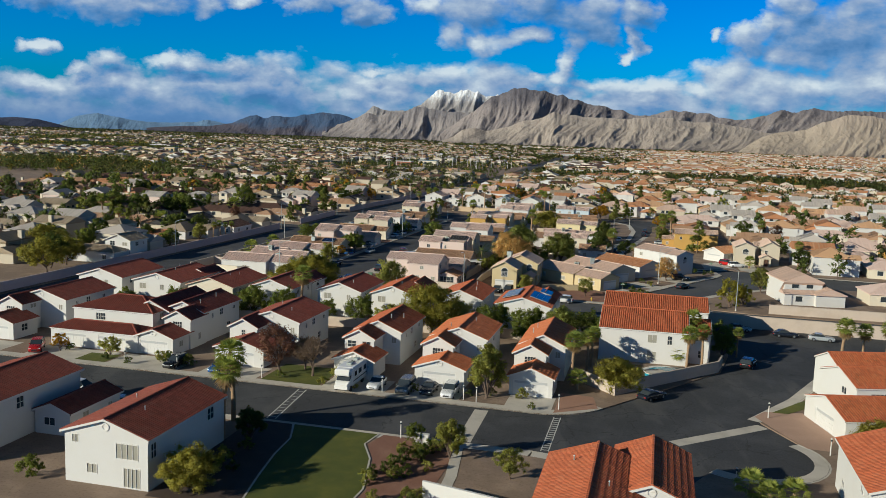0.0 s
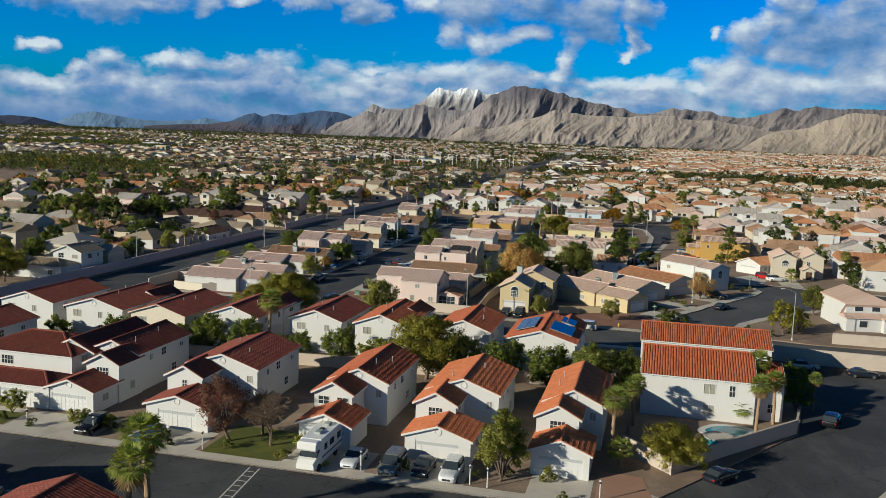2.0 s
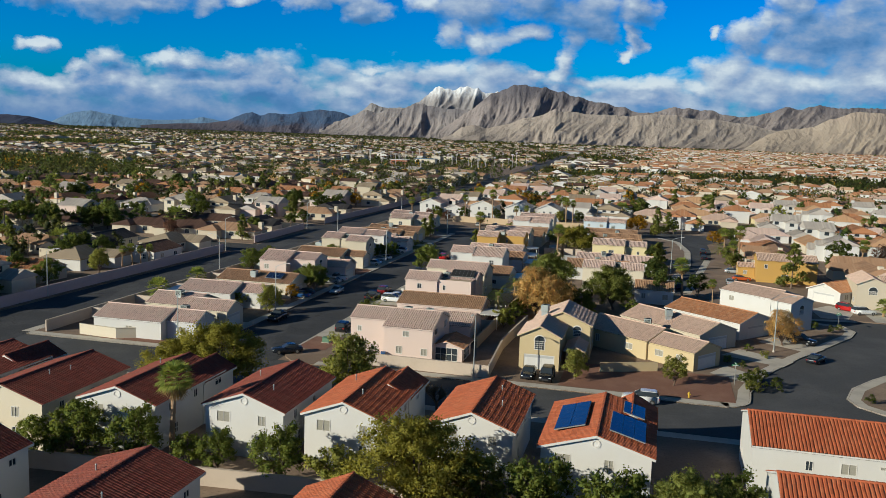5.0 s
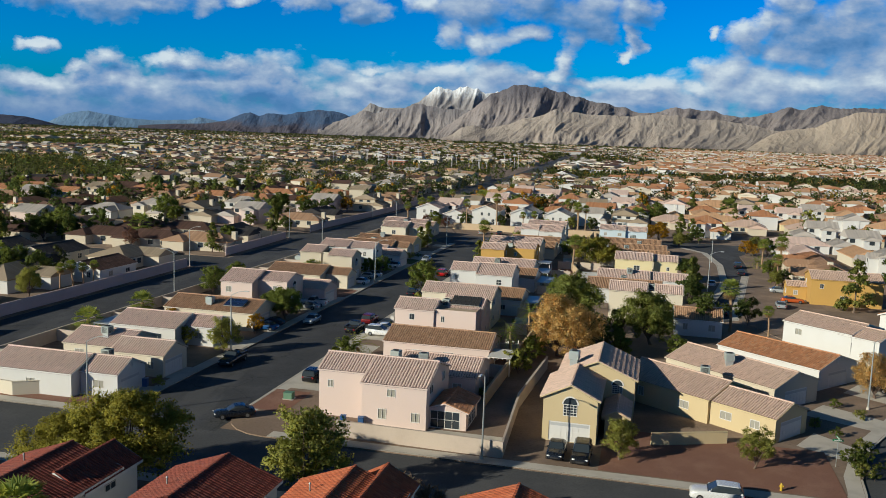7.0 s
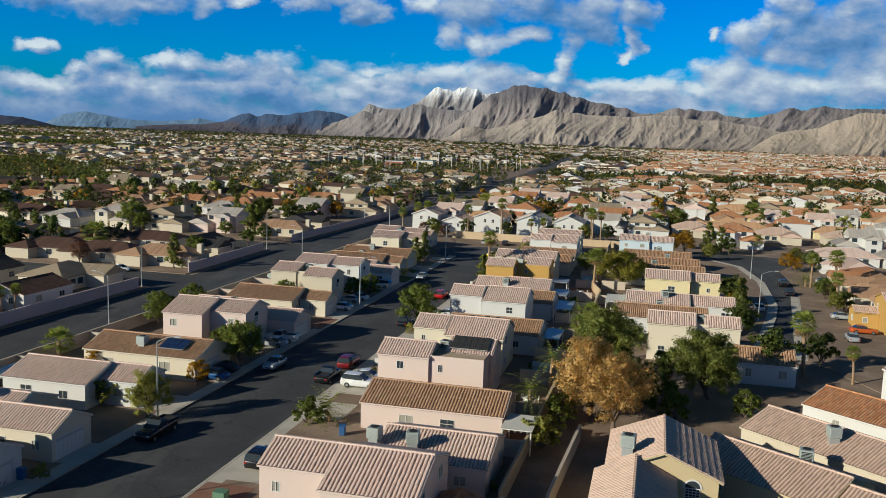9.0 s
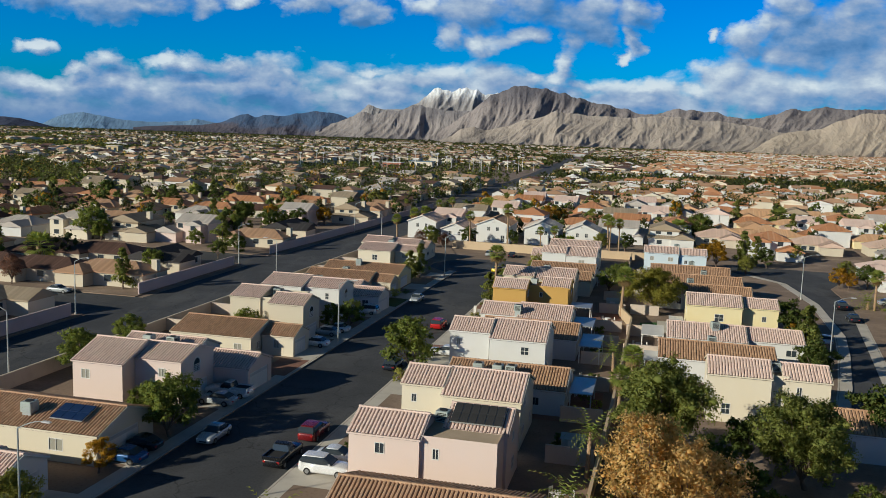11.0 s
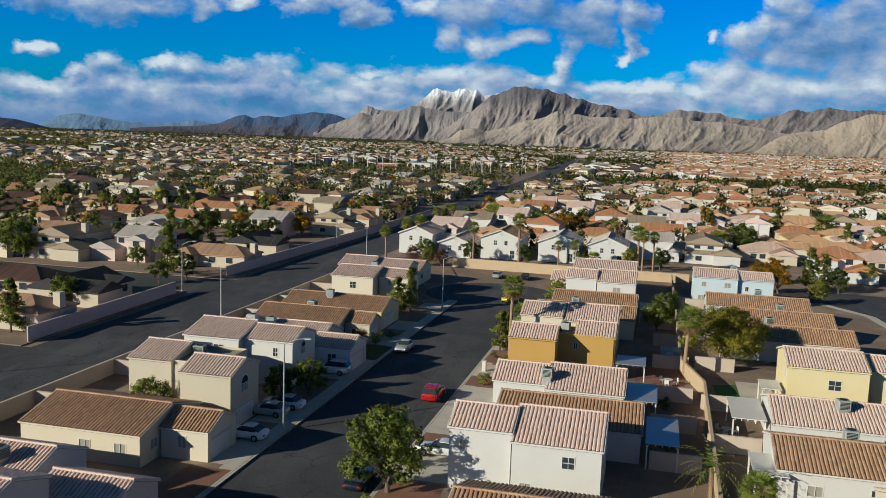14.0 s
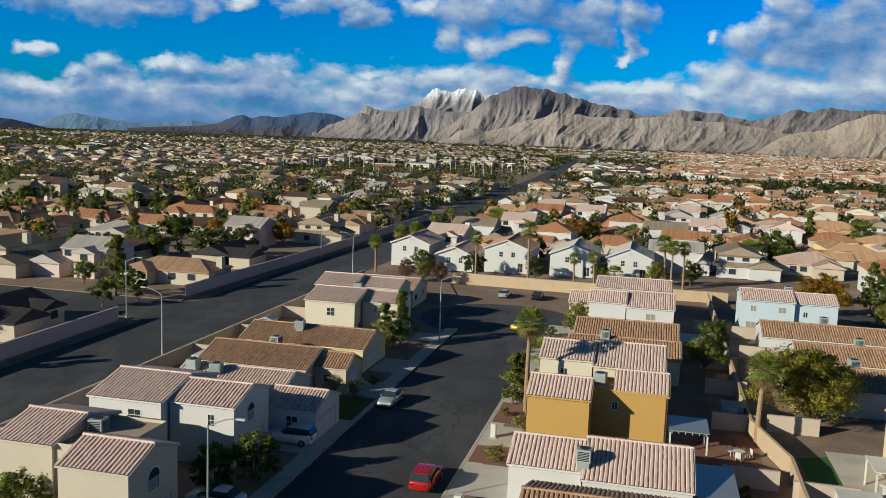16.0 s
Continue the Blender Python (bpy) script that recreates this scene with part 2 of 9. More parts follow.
TILE = {
    "red": material("tile_red", (0.46, 0.115, 0.045), 0.85, stain=0.3, grain=0.15, bump=0.2, island=0.45, tint=(0.45, 0.15, 0.07)),
    "pink": material("tile_pink", (0.70, 0.52, 0.45), 0.85, stain=0.4, grain=0.15, bump=0.2, island=0.2, tint=(0.74, 0.60, 0.53)),
    "brown": material("tile_brown", (0.46, 0.275, 0.165), 0.85, stain=0.35, grain=0.2, bump=0.2, island=0.4, tint=(0.54, 0.36, 0.24)),
    "tan": material("tile_tan", (0.64, 0.46, 0.37), 0.88, stain=0.45, grain=0.15, bump=0.2, island=0.3, tint=(0.60, 0.44, 0.36)),
    # The red tile darkened: shade on roof slopes put into the colour.
    "red_shaded": material("tile_maroon", (0.25, 0.055, 0.034), 0.85, stain=0.3, grain=0.15, bump=0.2, island=0.45, tint=(0.22, 0.075, 0.05)),
    # The red tile brightened: sun on roof slopes put into the colour.
    "red_sunlit": material("tile_vermilion", (0.56, 0.165, 0.06), 0.85, stain=0.3, grain=0.15, bump=0.2, island=0.4, tint=(0.52, 0.2, 0.1)),
    "charcoal": material("tile_charcoal", (0.036, 0.033, 0.036), 0.85, stain=0.3, grain=0.15, bump=0.2, island=0.5),
    "sand": material("tile_sand", (0.36, 0.285, 0.20), 0.88, stain=0.45, grain=0.15, bump=0.2, island=0.35, tint=(0.44, 0.35, 0.26)),
    "grey": material("tile_grey", (0.50, 0.45, 0.41), 0.88, stain=0.45, grain=0.15, bump=0.2, island=0.35, tint=(0.58, 0.52, 0.47)),
    "apricot": material("tile_apricot", (0.64, 0.38, 0.21), 0.88, stain=0.4, grain=0.15, bump=0.2, island=0.35, tint=(0.62, 0.42, 0.27)),
    "dark": material("tile_dark", (0.10, 0.05, 0.035), 0.85, stain=0.3, grain=0.15, bump=0.2, island=0.5),
    "orange": material("tile_orange", (0.54, 0.245, 0.115), 0.85, stain=0.35, grain=0.15, bump=0.2, island=0.5, tint=(0.5, 0.3, 0.18)),
}
M_UNDER = material("roof_underlay", (0.12, 0.075, 0.055), 0.9)
M_TRIM = material("white_trim", (0.60, 0.585, 0.56), 0.7, stain=0.2, grain=0.05, bump=0.05)
M_GARAGE = material("garage_white", (0.61, 0.605, 0.59), 0.6, stain=0.15, grain=0.05, bump=0.05)
M_PANE = material("window_glass", (0.035, 0.045, 0.055), 0.12, stain=0.1, grain=0.02, bump=0.0)
M_BLIND = material("window_blinds", (0.30, 0.29, 0.25), 0.25, stain=0.2, grain=0.05, bump=0.0, stretch=(1, 1, 30))
M_ASPHALT = material("asphalt", (0.038, 0.040, 0.045), 0.88, stain=0.8, grain=0.3, bump=0.25, big=0.12, fine=5.0, tint=(0.072, 0.074, 0.08))


def crack(m):
    """Sealed cracks and long worn lanes over a street's surface."""
    n = Net(m.node_tree)
    b = m.node_tree.nodes["Principled BSDF"]
    was = b.inputs["Base Color"].links[0].from_socket
    tc = n.add("ShaderNodeTexCoord")
    wob = n.add("ShaderNodeTexNoise")
    n.put(wob.inputs["Vector"], tc.outputs["Object"])
    wob.inputs["Scale"].default_value, wob.inputs["Detail"].default_value = 0.5, 5
    co = n.vec("ADD", tc.outputs["Object"], n.vec("MULTIPLY", n.vec("SUBTRACT", wob.outputs["Color"], (0.5, 0.5, 0.5)), (4, 4, 0)))
    cell = n.add("ShaderNodeTexVoronoi")
    cell.feature, cell.voronoi_dimensions = "DISTANCE_TO_EDGE", "2D"
    n.put(cell.inputs["Vector"], co)
    cell.inputs["Scale"].default_value = 0.11
    line = n.maprange(cell.outputs["Distance"], 0.004, 0.014, 0.75, 0.0)
    patch = n.noise(n.vec("MULTIPLY", tc.outputs["Object"], (0.16, 0.035, 0)), 1.0, 4, 0.6)
    col = n.mix(n.maprange(patch, 0.52, 0.62, 0.0, 0.5), was, (0.088, 0.088, 0.09))
    col = n.mix(line, col, (0.016, 0.016, 0.018))
    n.put(b.inputs["Base Color"], col)


crack(M_ASPHALT)
# Paler tone of the asphalt, for road_middle.
M_ASPHALT_PALE = material("asphalt_old", (0.060, 0.062, 0.067), 0.88, stain=0.8, grain=0.3, bump=0.25, big=0.12, fine=5.0, tint=(0.10, 0.10, 0.105))
M_CONC = material("concrete", (0.52, 0.48, 0.42), 0.85, stain=0.5, grain=0.15, bump=0.1, tint=(0.31, 0.28, 0.24))
M_BLOCK = material("block_wall", (0.50, 0.42, 0.35), 0.9, stain=0.4, grain=0.15, bump=0.3, tint=(0.36, 0.29, 0.24))
M_DIRT = material("desert_soil", (0.205, 0.145, 0.105), 0.95, stain=0.8, grain=0.4, bump=0.4, big=0.15, fine=3.0, tint=(0.34, 0.25, 0.185))
M_GRAVEL = material("red_gravel", (0.22, 0.105, 0.07), 0.95, stain=0.6, grain=0.5, bump=0.6, big=0.3, fine=7.0, tint=(0.30, 0.17, 0.12))
M_GRASS = material("lawn_grass", (0.075, 0.09, 0.008), 0.95, stain=0.7, grain=0.5, bump=0.8, big=0.3, fine=9.0, tint=(0.14, 0.135, 0.014))
# Dark mulch with the shade of the house painted into its colour.
M_MULCH_SHADE = material("dark_mulch", (0.055, 0.036, 0.028), 0.95, stain=0.6, grain=0.5, bump=0.6, big=0.4, fine=7.0, tint=(0.1, 0.065, 0.05))
M_FROST = material("frosted_glass", (0.42, 0.43, 0.44), 0.35, stain=0.1, grain=0.02, bump=0.0)
M_TURF = material("green_turf", (0.03, 0.12, 0.02), 0.9, stain=0.3, grain=0.3, bump=0.5)
M_PAINT = material("road_paint", (0.5, 0.5, 0.48), 0.8, stain=0.3, grain=0.4)
M_METAL = material("galvanised", (0.42, 0.45, 0.45), 0.45, 0.6, stain=0.4, grain=0.15, bump=0.05)
M_COOLER = material("cooler_metal", (0.38, 0.43, 0.41), 0.55, 0.3, stain=0.4, grain=0.2, bump=0.1)
M_DARK = material("dark_void", (0.02, 0.02, 0.022), 0.8)
M_BARK = material("bark", (0.14, 0.10, 0.075), 0.95, stain=0.5, grain=0.4, bump=0.8, fine=20)
M_PALMBARK = material("palm_bark", (0.30, 0.20, 0.12), 0.95, stain=0.5, grain=0.5, bump=0.9, fine=6, stretch=(1, 1, 4))
M_RUBBER = material("rubber", (0.015, 0.015, 0.016), 0.85)
M_RIM = material("wheel_rim", (0.35, 0.36, 0.37), 0.35, 0.8)
M_SOLAR = material("solar_cell", (0.015, 0.035, 0.10), 0.12, 0.2, stain=0.3, grain=0.05, bump=0.0)
M_WATER = material("pool_water", (0.02, 0.26, 0.36), 0.08, stain=0.3, grain=0.05, bump=0.1, fine=3)
M_WOOD = material("painted_wood", (0.62, 0.60, 0.56), 0.7, stain=0.3, grain=0.1)
M_BIN = material("blue_plastic", (0.03, 0.10, 0.26), 0.5)
M_LAMP = material("lamp_head", (0.5, 0.5, 0.5), 0.4)
M_TAIL = material("tail_lamp", (0.35, 0.02, 0.02), 0.25)
M_HEAD = material("head_lamp", (0.75, 0.76, 0.78), 0.15)
LEAF = {
    "green": leaf("leaf_green", (0.125, 0.175, 0.038), (0.26, 0.29, 0.075)),
    "olive": leaf("leaf_olive", (0.22, 0.25, 0.06), (0.42, 0.41, 0.12)),
    "mesquite": leaf("leaf_mesquite", (0.23, 0.225, 0.04), (0.40, 0.37, 0.085)),
    "pine": leaf("leaf_pine", (0.16, 0.20, 0.05), (0.32, 0.335, 0.10)),
    "dark": leaf("leaf_dark", (0.07, 0.11, 0.03), (0.165, 0.195, 0.052)),
    "dusty": leaf("leaf_dusty", (0.06, 0.074, 0.03), (0.125, 0.132, 0.056)),
    "yellow_green": leaf("leaf_yellow_green", (0.30, 0.29, 0.04), (0.44, 0.40, 0.08)),
    "fall": leaf("leaf_fall", (0.62, 0.40, 0.15), (0.74, 0.56, 0.28)),
    "gold": leaf("leaf_gold", (0.36, 0.2, 0.02), (0.52, 0.32, 0.04)),
    "bare": leaf("twig_grey", (0.24, 0.185, 0.145), (0.37, 0.29, 0.23)),
    "plum": leaf("leaf_plum", (0.15, 0.075, 0.065), (0.25, 0.14, 0.11)),
    "palm": leaf("leaf_palm", (0.15, 0.20, 0.045), (0.33, 0.35, 0.09)),
    "palm_dry": leaf("leaf_palm_dry", (0.22, 0.15, 0.075), (0.28, 0.2, 0.1)),
}
PAINT = {}


M_SIGN = material("sign_green", (0.01, 0.16, 0.07), 0.35, 0.0, 0.1, 0.05, 0.02)


def paint(name, base, rough=0.25, metal=0.2):
    if name not in PAINT:
        m = material("paint_" + name, base, rough, metal, stain=0.1, grain=0.02, bump=0.0)
        m.node_tree.nodes["Principled BSDF"].inputs["Coat Weight"].default_value = 0.25
        PAINT[name] = m
    return PAINT[name]


# ---------------------------------------------------------------- building blocks
GRID = -10.5                           # the streets' grid is turned by this much
GU = Vector((cos(radians(GRID)), sin(radians(GRID)), 0))
GV = Vector((-sin(radians(GRID)), cos(radians(GRID)), 0))


def at(u, v, z=0.0, turn=0.0):
    """A pose in the streets' grid: u across, v along, turned by a further angle."""
    p = GU * u + GV * v
    return pose(p.x, p.y, z, 0, 0, GRID + turn)


def mesh_of(name, verts, faces, mat, smooth=False):
    me = bpy.data.meshes.new(name)
    me.from_pydata(verts, [], faces)
    me.materials.append(mat)
    if smooth:
        me.polygons.foreach_set("use_smooth", [True] * len(me.polygons))
    me.update()
    return me


def child(name, me, parent, label="", m=None):
    ob = new(name, me)
    ob.parent = parent
    if m is not None:
        ob.matrix_basis = m
    return tagged(ob, label)


def part(name, bm, mat, parent, label="", smooth=False):
    me = bpy.data.meshes.new(name)
    bm.normal_update()
    bm.to_mesh(me)
    bm.free()
    for one in (mat if isinstance(mat, (list, tuple)) else [mat]):
        me.materials.append(one)
    if smooth:
        me.polygons.foreach_set("use_smooth", [True] * len(me.polygons))
    return child(name, me, parent, label)


def thing(name, m, label, category, group="", kind=""):
    ob = new(name)
    ob.empty_display_size = 0.3
    ob.matrix_basis = m
    return tagged(ob, label, category, group, kind)


def add_box(bm, x0, y0, z0, x1, y1, z1, bevel=0.0):
    r = bmesh.ops.create_cube(bm, size=1.0, matrix=Matrix.LocRotScale(((x0 + x1) / 2, (y0 + y1) / 2, (z0 + z1) / 2), None, (abs(x1 - x0), abs(y1 - y0), abs(z1 - z0))))
    if bevel:
        edges = list({e for v in r["verts"] for e in v.link_edges})
        bmesh.ops.bevel(bm, geom=edges, offset=bevel, segments=1, affect="EDGES")
    return r["verts"]


def box(x0, y0, z0, x1, y1, z1, bevel=0.0):
    bm = bmesh.new()
    add_box(bm, x0, y0, z0, x1, y1, z1, bevel)
    return bm


def add_rod(bm, a, b, r0, r1=None, seg=8):
    a, b = Vector(a), Vector(b)
    d = b - a
    m = Matrix.Translation((a + b) / 2) @ d.to_track_quat("Z", "Y").to_matrix().to_4x4()
    return bmesh.ops.create_cone(bm, cap_ends=True, segments=seg, radius1=r0, radius2=r0 if r1 is None else r1, depth=d.length, matrix=m)["verts"]


def quads(cells):
    """Verts and faces from a list of polygons, each a list of points."""
    verts, faces, known = [], [], {}
    for c in cells:
        one = []
        for p in c:
            key = (round(p[0], 3), round(p[1], 3), round(p[2], 3))
            if key not in known:
                known[key] = len(verts)
                verts.append(tuple(p))
            if known[key] not in one:
                one.append(known[key])
        if len(one) > 2:
            faces.append(tuple(one))
    return verts, faces


# ---------------------------------------------------------------- ground, roads, kerbs
def sheet(name, pts, z, mat, label, category="ground", depth=0.0, kind="structure"):
    """A level piece of ground in the grid; depth: its edge goes down that far."""
    bm = bmesh.new()
    top = [bm.verts.new((GU * u + GV * v) + Vector((0, 0, z))) for u, v in pts]
    f = bm.faces.new(top)
    if f.normal.z < 0 or f.calc_area() == 0:
        f.normal_update()
    f.normal_update()
    if f.normal.z < 0:
        f.normal_flip()
    if depth:
        low = [bm.verts.new(v.co - Vector((0, 0, depth))) for v in top]
        for i in range(len(top)):
            j = (i + 1) % len(top)
            bm.faces.new((top[i], low[i], low[j], top[j]))
        bmesh.ops.recalc_face_normals(bm, faces=bm.faces)
    bmesh.ops.triangulate(bm, faces=[q for q in bm.faces if len(q.verts) > 4])
    me = bpy.data.meshes.new(name)
    bm.to_mesh(me)
    bm.free()
    me.materials.append(mat)
    return tagged(new(name, me), label, category, kind=kind)


def offset_line(pts, w):
    """The line pts moved to its left by w."""
    out = []
    for i, p in enumerate(pts):
        a, b = pts[max(0, i - 1)], pts[min(len(pts) - 1, i + 1)]
        dx, dy = b[0] - a[0], b[1] - a[1]
        l = math.hypot(dx, dy) or 1
        out.append((p[0] - dy / l * w, p[1] + dx / l * w))
    return out


def strip(name, pts, w0, w1, z, mat, label, category="pavement", depth=0.0):
    cells = []
    A, B = offset_line(pts, w0), offset_line(pts, w1)
    for i in range(len(pts) - 1):
        q = [GU * p[0] + GV * p[1] + Vector((0, 0, z)) for p in (A[i], A[i + 1], B[i + 1], B[i])]
        cells.append(q)
        if depth:
            d = Vector((0, 0, depth))
            cells.append([q[0], q[1], q[1] - d, q[0] - d])
            cells.append([q[3], q[2], q[2] - d, q[3] - d])
    v, f = quads(cells)
    return tagged(new(name, mesh_of(name, v, f, mat)), label, category, kind="structure")


def arc(cu, cv, r, a0, a1, n=10):
    return [(cu + r * cos(radians(a0 + (a1 - a0) * i / n)), cv + r * sin(radians(a0 + (a1 - a0) * i / n))) for i in range(n + 1)]

ground = sheet("ground", [(-6000, -1500), (6000, -1500), (6000, 6500), (-6000, 6500)], -0.15, M_DIRT, "wide tan desert ground under the town")

RED_KERB = "grey concrete kerb along the street"
# raised blocks of land between the streets
BEND_WEST = [(-4.6, 196), (-1.9, 205.5), (4.6, 218.3), (10.6, 228.4), (16.1, 238), (17.9, 243.3), (16.7, 248.0), (11.3, 249.5)]
BEND_EAST = [(20, 189.5), (11.0, 191.2), (8.2, 194.2), (7.6, 197.6), (9.3, 203.1), (13.2, 209.1), (17.8, 214.9), (25.6, 223.2), (38, 231), (140, 236)]
EAST_ST_WEST = [(-20.2, 264.4), (-15.9, 284.7), (-12.4, 304), (-10.4, 317.8), (-9.6, 347.2), (-12.4, 372), (-19.2, 382.3)]
EAST_ST_EAST = [(-10.1, 271.7), (-5.5, 308.3), (-2.9, 330)]
block_a = [(-112, 108), (-14, 108)] + arc(-14, 118, 10, -80, -30, 6) + [(11, 138), (13, 150), (13, 160), (10, 172), (2, 175.5), (-112, 175.5)]
block_c = arc(-65, 194, 6, 180, 270, 5) + [(-8, 188)] + arc(-9, 192, 4, -80, 0, 4) + BEND_WEST + [(-10, 250), (-14.0, 256)] + EAST_ST_WEST + [(-30, 396), (-66, 396), (-66, 376)] + arc(-79, 366, 12.5, 10, -49, 7)
block_g = [(-113, 189)] + arc(-88.5, 194, 5, 270, 360, 5) + arc(-79, 366, 12.5, 249, 130, 8) + [(-94, 396), (-113, 396)]
for nm, pts, mat, lab in (("lots_near_row", block_a, M_DIRT, "tan desert lots under the white houses"),
                          ("lots_east_of_street", block_c, M_DIRT, "tan desert lots with bare earth and gravel"),
                          ("lots_west_of_street", block_g, M_DIRT, "tan desert lots between street and avenue")):
    sheet(nm, pts, 0.0, mat, lab, depth=0.2)
south = [(-112, 40), (-112, 94.3), (-12, 94.3), (-4, 93), (1.6, 88.4), (3, 84), (3, 60)]
south2 = [(3.2, 60), (3.2, 84), (5.4, 90.4)] + arc(12.0, 101, 8.5, -125, 45, 14) + [(14.4, 114), (21, 125.7), (27, 140), (31, 158), (40, 163), (90, 163), (90, 60)]
sheet("lots_south", south, 0.0, M_DIRT, "tan desert lots before the white houses", depth=0.2)
sheet("lots_south_east", south2, 0.0, M_DIRT, "tan desert lots beside the bend", depth=0.2)
sheet("lots_corner", BEND_EAST + [(140, 190)], 0.0, M_DIRT, "pale gravel corner lot beside the street", depth=0.2)
sheet("lots_far_east", [(-2.7, 256), (26, 253.9), (32.1, 251.7), (60, 249.5), (140, 249), (140, 330), (-2.9, 330), (-5.5, 308.3), (-10.0, 272.6)], 0.0, M_DIRT, "tan desert lots in the east", depth=0.2)
sheet("lots_far_east", [(-2.9, 330), (140, 330), (140, 400), (8, 398), (4, 384), (-1.9, 369.2), (-1.7, 350.9)], 0.0, M_DIRT, "tan desert lots in the east", depth=0.2)
sheet("lots_west", [(-420, 120), (-128.5, 120), (-129, 286), (-420, 286)], 0.0, M_DIRT, "tan desert lots beyond the avenue", depth=0.2)
sheet("lots_west", [(-420, 302), (-130, 302), (-131.5, 346), (-420, 352)], 0.0, M_DIRT, "tan desert lots beyond the avenue", depth=0.2)
sheet("lots_west", [(-420, 366), (-131.5, 360), (-130, 520), (-420, 520)], 0.0, M_DIRT, "tan desert lots beyond the avenue", depth=0.2)

# asphalt
n_road = 0
for nm, pts in (("road_near", [(-200, 94), (-10, 94), (-3, 92), (2, 82), (14, 82), (25, 90), (25, 124), (34, 158), (60, 163), (60, 173), (10, 183), (10, 140), (-12, 108.5), (-200, 108.5)]),
                ("road_middle", [(-128, 175), (150, 174), (150, 240), (150, 248), (26, 254.5), (5, 254), (-6, 204), (-9, 188.5), (-128, 189.5)]),
                ("road_culdesac", [(-84, 188)] + [(-70.5, 188), (-70.5, 356)] + arc(-79, 366, 13.5, -40, 220, 18) + [(-84, 356)]),
                ("road_east", [(-21, 263), (-9, 270), (-2, 325), (-1, 366), (6, 386), (8, 397), (-14, 398), (-30, 397), (-20, 382), (-13, 372), (-13, 320)]),
                ("road_side_west", [(-420, 286), (-128, 286), (-128, 302), (-420, 302)]),
                ("road_side_west", [(-420, 352), (-128, 345), (-128, 361), (-420, 366)])):
    sheet(nm, pts, -0.146 + 0.004 * n_road, M_ASPHALT_PALE if nm == "road_middle" else M_ASPHALT, "dark worn asphalt street with patches", "road")
    n_road += 1
sheet("lots_bend", [(-9.8, 250.2), (8.0, 250.2), (9.0, 252.9), (12.3, 253.1), (19.8, 254.5), (-2.9, 255.8), (-10.1, 272.4), (-14.6, 267.6), (-19.8, 264.0), (-13.8, 256.2)], 0.0, M_DIRT, "tan earth front gardens at the street's closed end", depth=0.2)
avenue = [(-120.5, 60), (-120.7, 280), (-122, 400), (-121, 470), (-127, 560), (-134, 660), (-134, 740), (-140, 900), (-165, 1360), (-260, 2600), (-330, 3600)]
strip("avenue", avenue, 7.6, -7.6, -0.114, M_ASPHALT, "wide dark asphalt avenue", "road")

KERBS = [
    block_a[:9], list(reversed([(-112, 175.5), (2, 175.5)])),
    [(-64.5, 188), (-8, 188)] + arc(-9, 192, 4, -80, 0, 4) + BEND_WEST,
    list(reversed([(-71, 194), (-71, 356)])), [(-83.5, 194), (-83.5, 357)],
    [(-113, 189), (-88.5, 189)], list(reversed([(-12, 94.3), (-4, 93), (1.6, 88.4)])), list(reversed([(-112, 94.3), (-12, 94.3)])),
    list(reversed(BEND_EAST[1:9])), [(-113, 190), (-113, 396)], list(reversed(arc(12.0, 101, 8.5, 45, -125, 16))), [(14.4, 114), (21, 125.7), (27, 140)],
    list(reversed(EAST_ST_WEST)), EAST_ST_EAST, list(reversed([(9.0, 252.9), (12.3, 253.1), (19.8, 254.5)])), list(reversed([(26, 253.9), (32.1, 251.7), (60, 249.5)])),
]
for k in KERBS:
    strip("kerb", k, 0.0, 0.22, 0.012, M_CONC, RED_KERB, "kerb", 0.17)
    strip("sidewalk", k, 0.26, 1.75, 0.008, M_CONC, "pale concrete sidewalk with joints", "sidewalk")


# ---------------------------------------------------------------- houses
def wall_cells(p0, d, L, z0, z1, holes, cells, reveal=0.14):
    """The panes of one wall from p0 along d, with holes (a0, a1, b0, b1) that go through it."""
    n = Vector((d.y, -d.x, 0))
    xs = sorted({0.0, L, *[h[0] for h in holes], *[h[1] for h in holes]})
    zs = sorted({z0, z1, *[h[2] for h in holes], *[h[3] for h in holes]})

    def P(a, z, inn=0.0):
        q = p0 + d * a - n * inn
        return (q.x, q.y, z)
    for i in range(len(xs) - 1):
        for j in range(len(zs) - 1):
            am, zm = (xs[i] + xs[i + 1]) / 2, (zs[j] + zs[j + 1]) / 2
            if any(h[0] < am < h[1] and h[2] < zm < h[3] for h in holes):
                continue
            cells.append([P(xs[i], zs[j]), P(xs[i + 1], zs[j]), P(xs[i + 1], zs[j + 1]), P(xs[i], zs[j + 1])])
    for a0, a1, b0, b1 in holes:
        for (a, b), (c, e) in (((a0, b0), (a0, b1)), ((a0, b1), (a1, b1)), ((a1, b1), (a1, b0)), ((a1, b0), (a0, b0))):
            cells.append([P(a, b), P(c, e), P(c, e, reveal), P(a, b, reveal)])


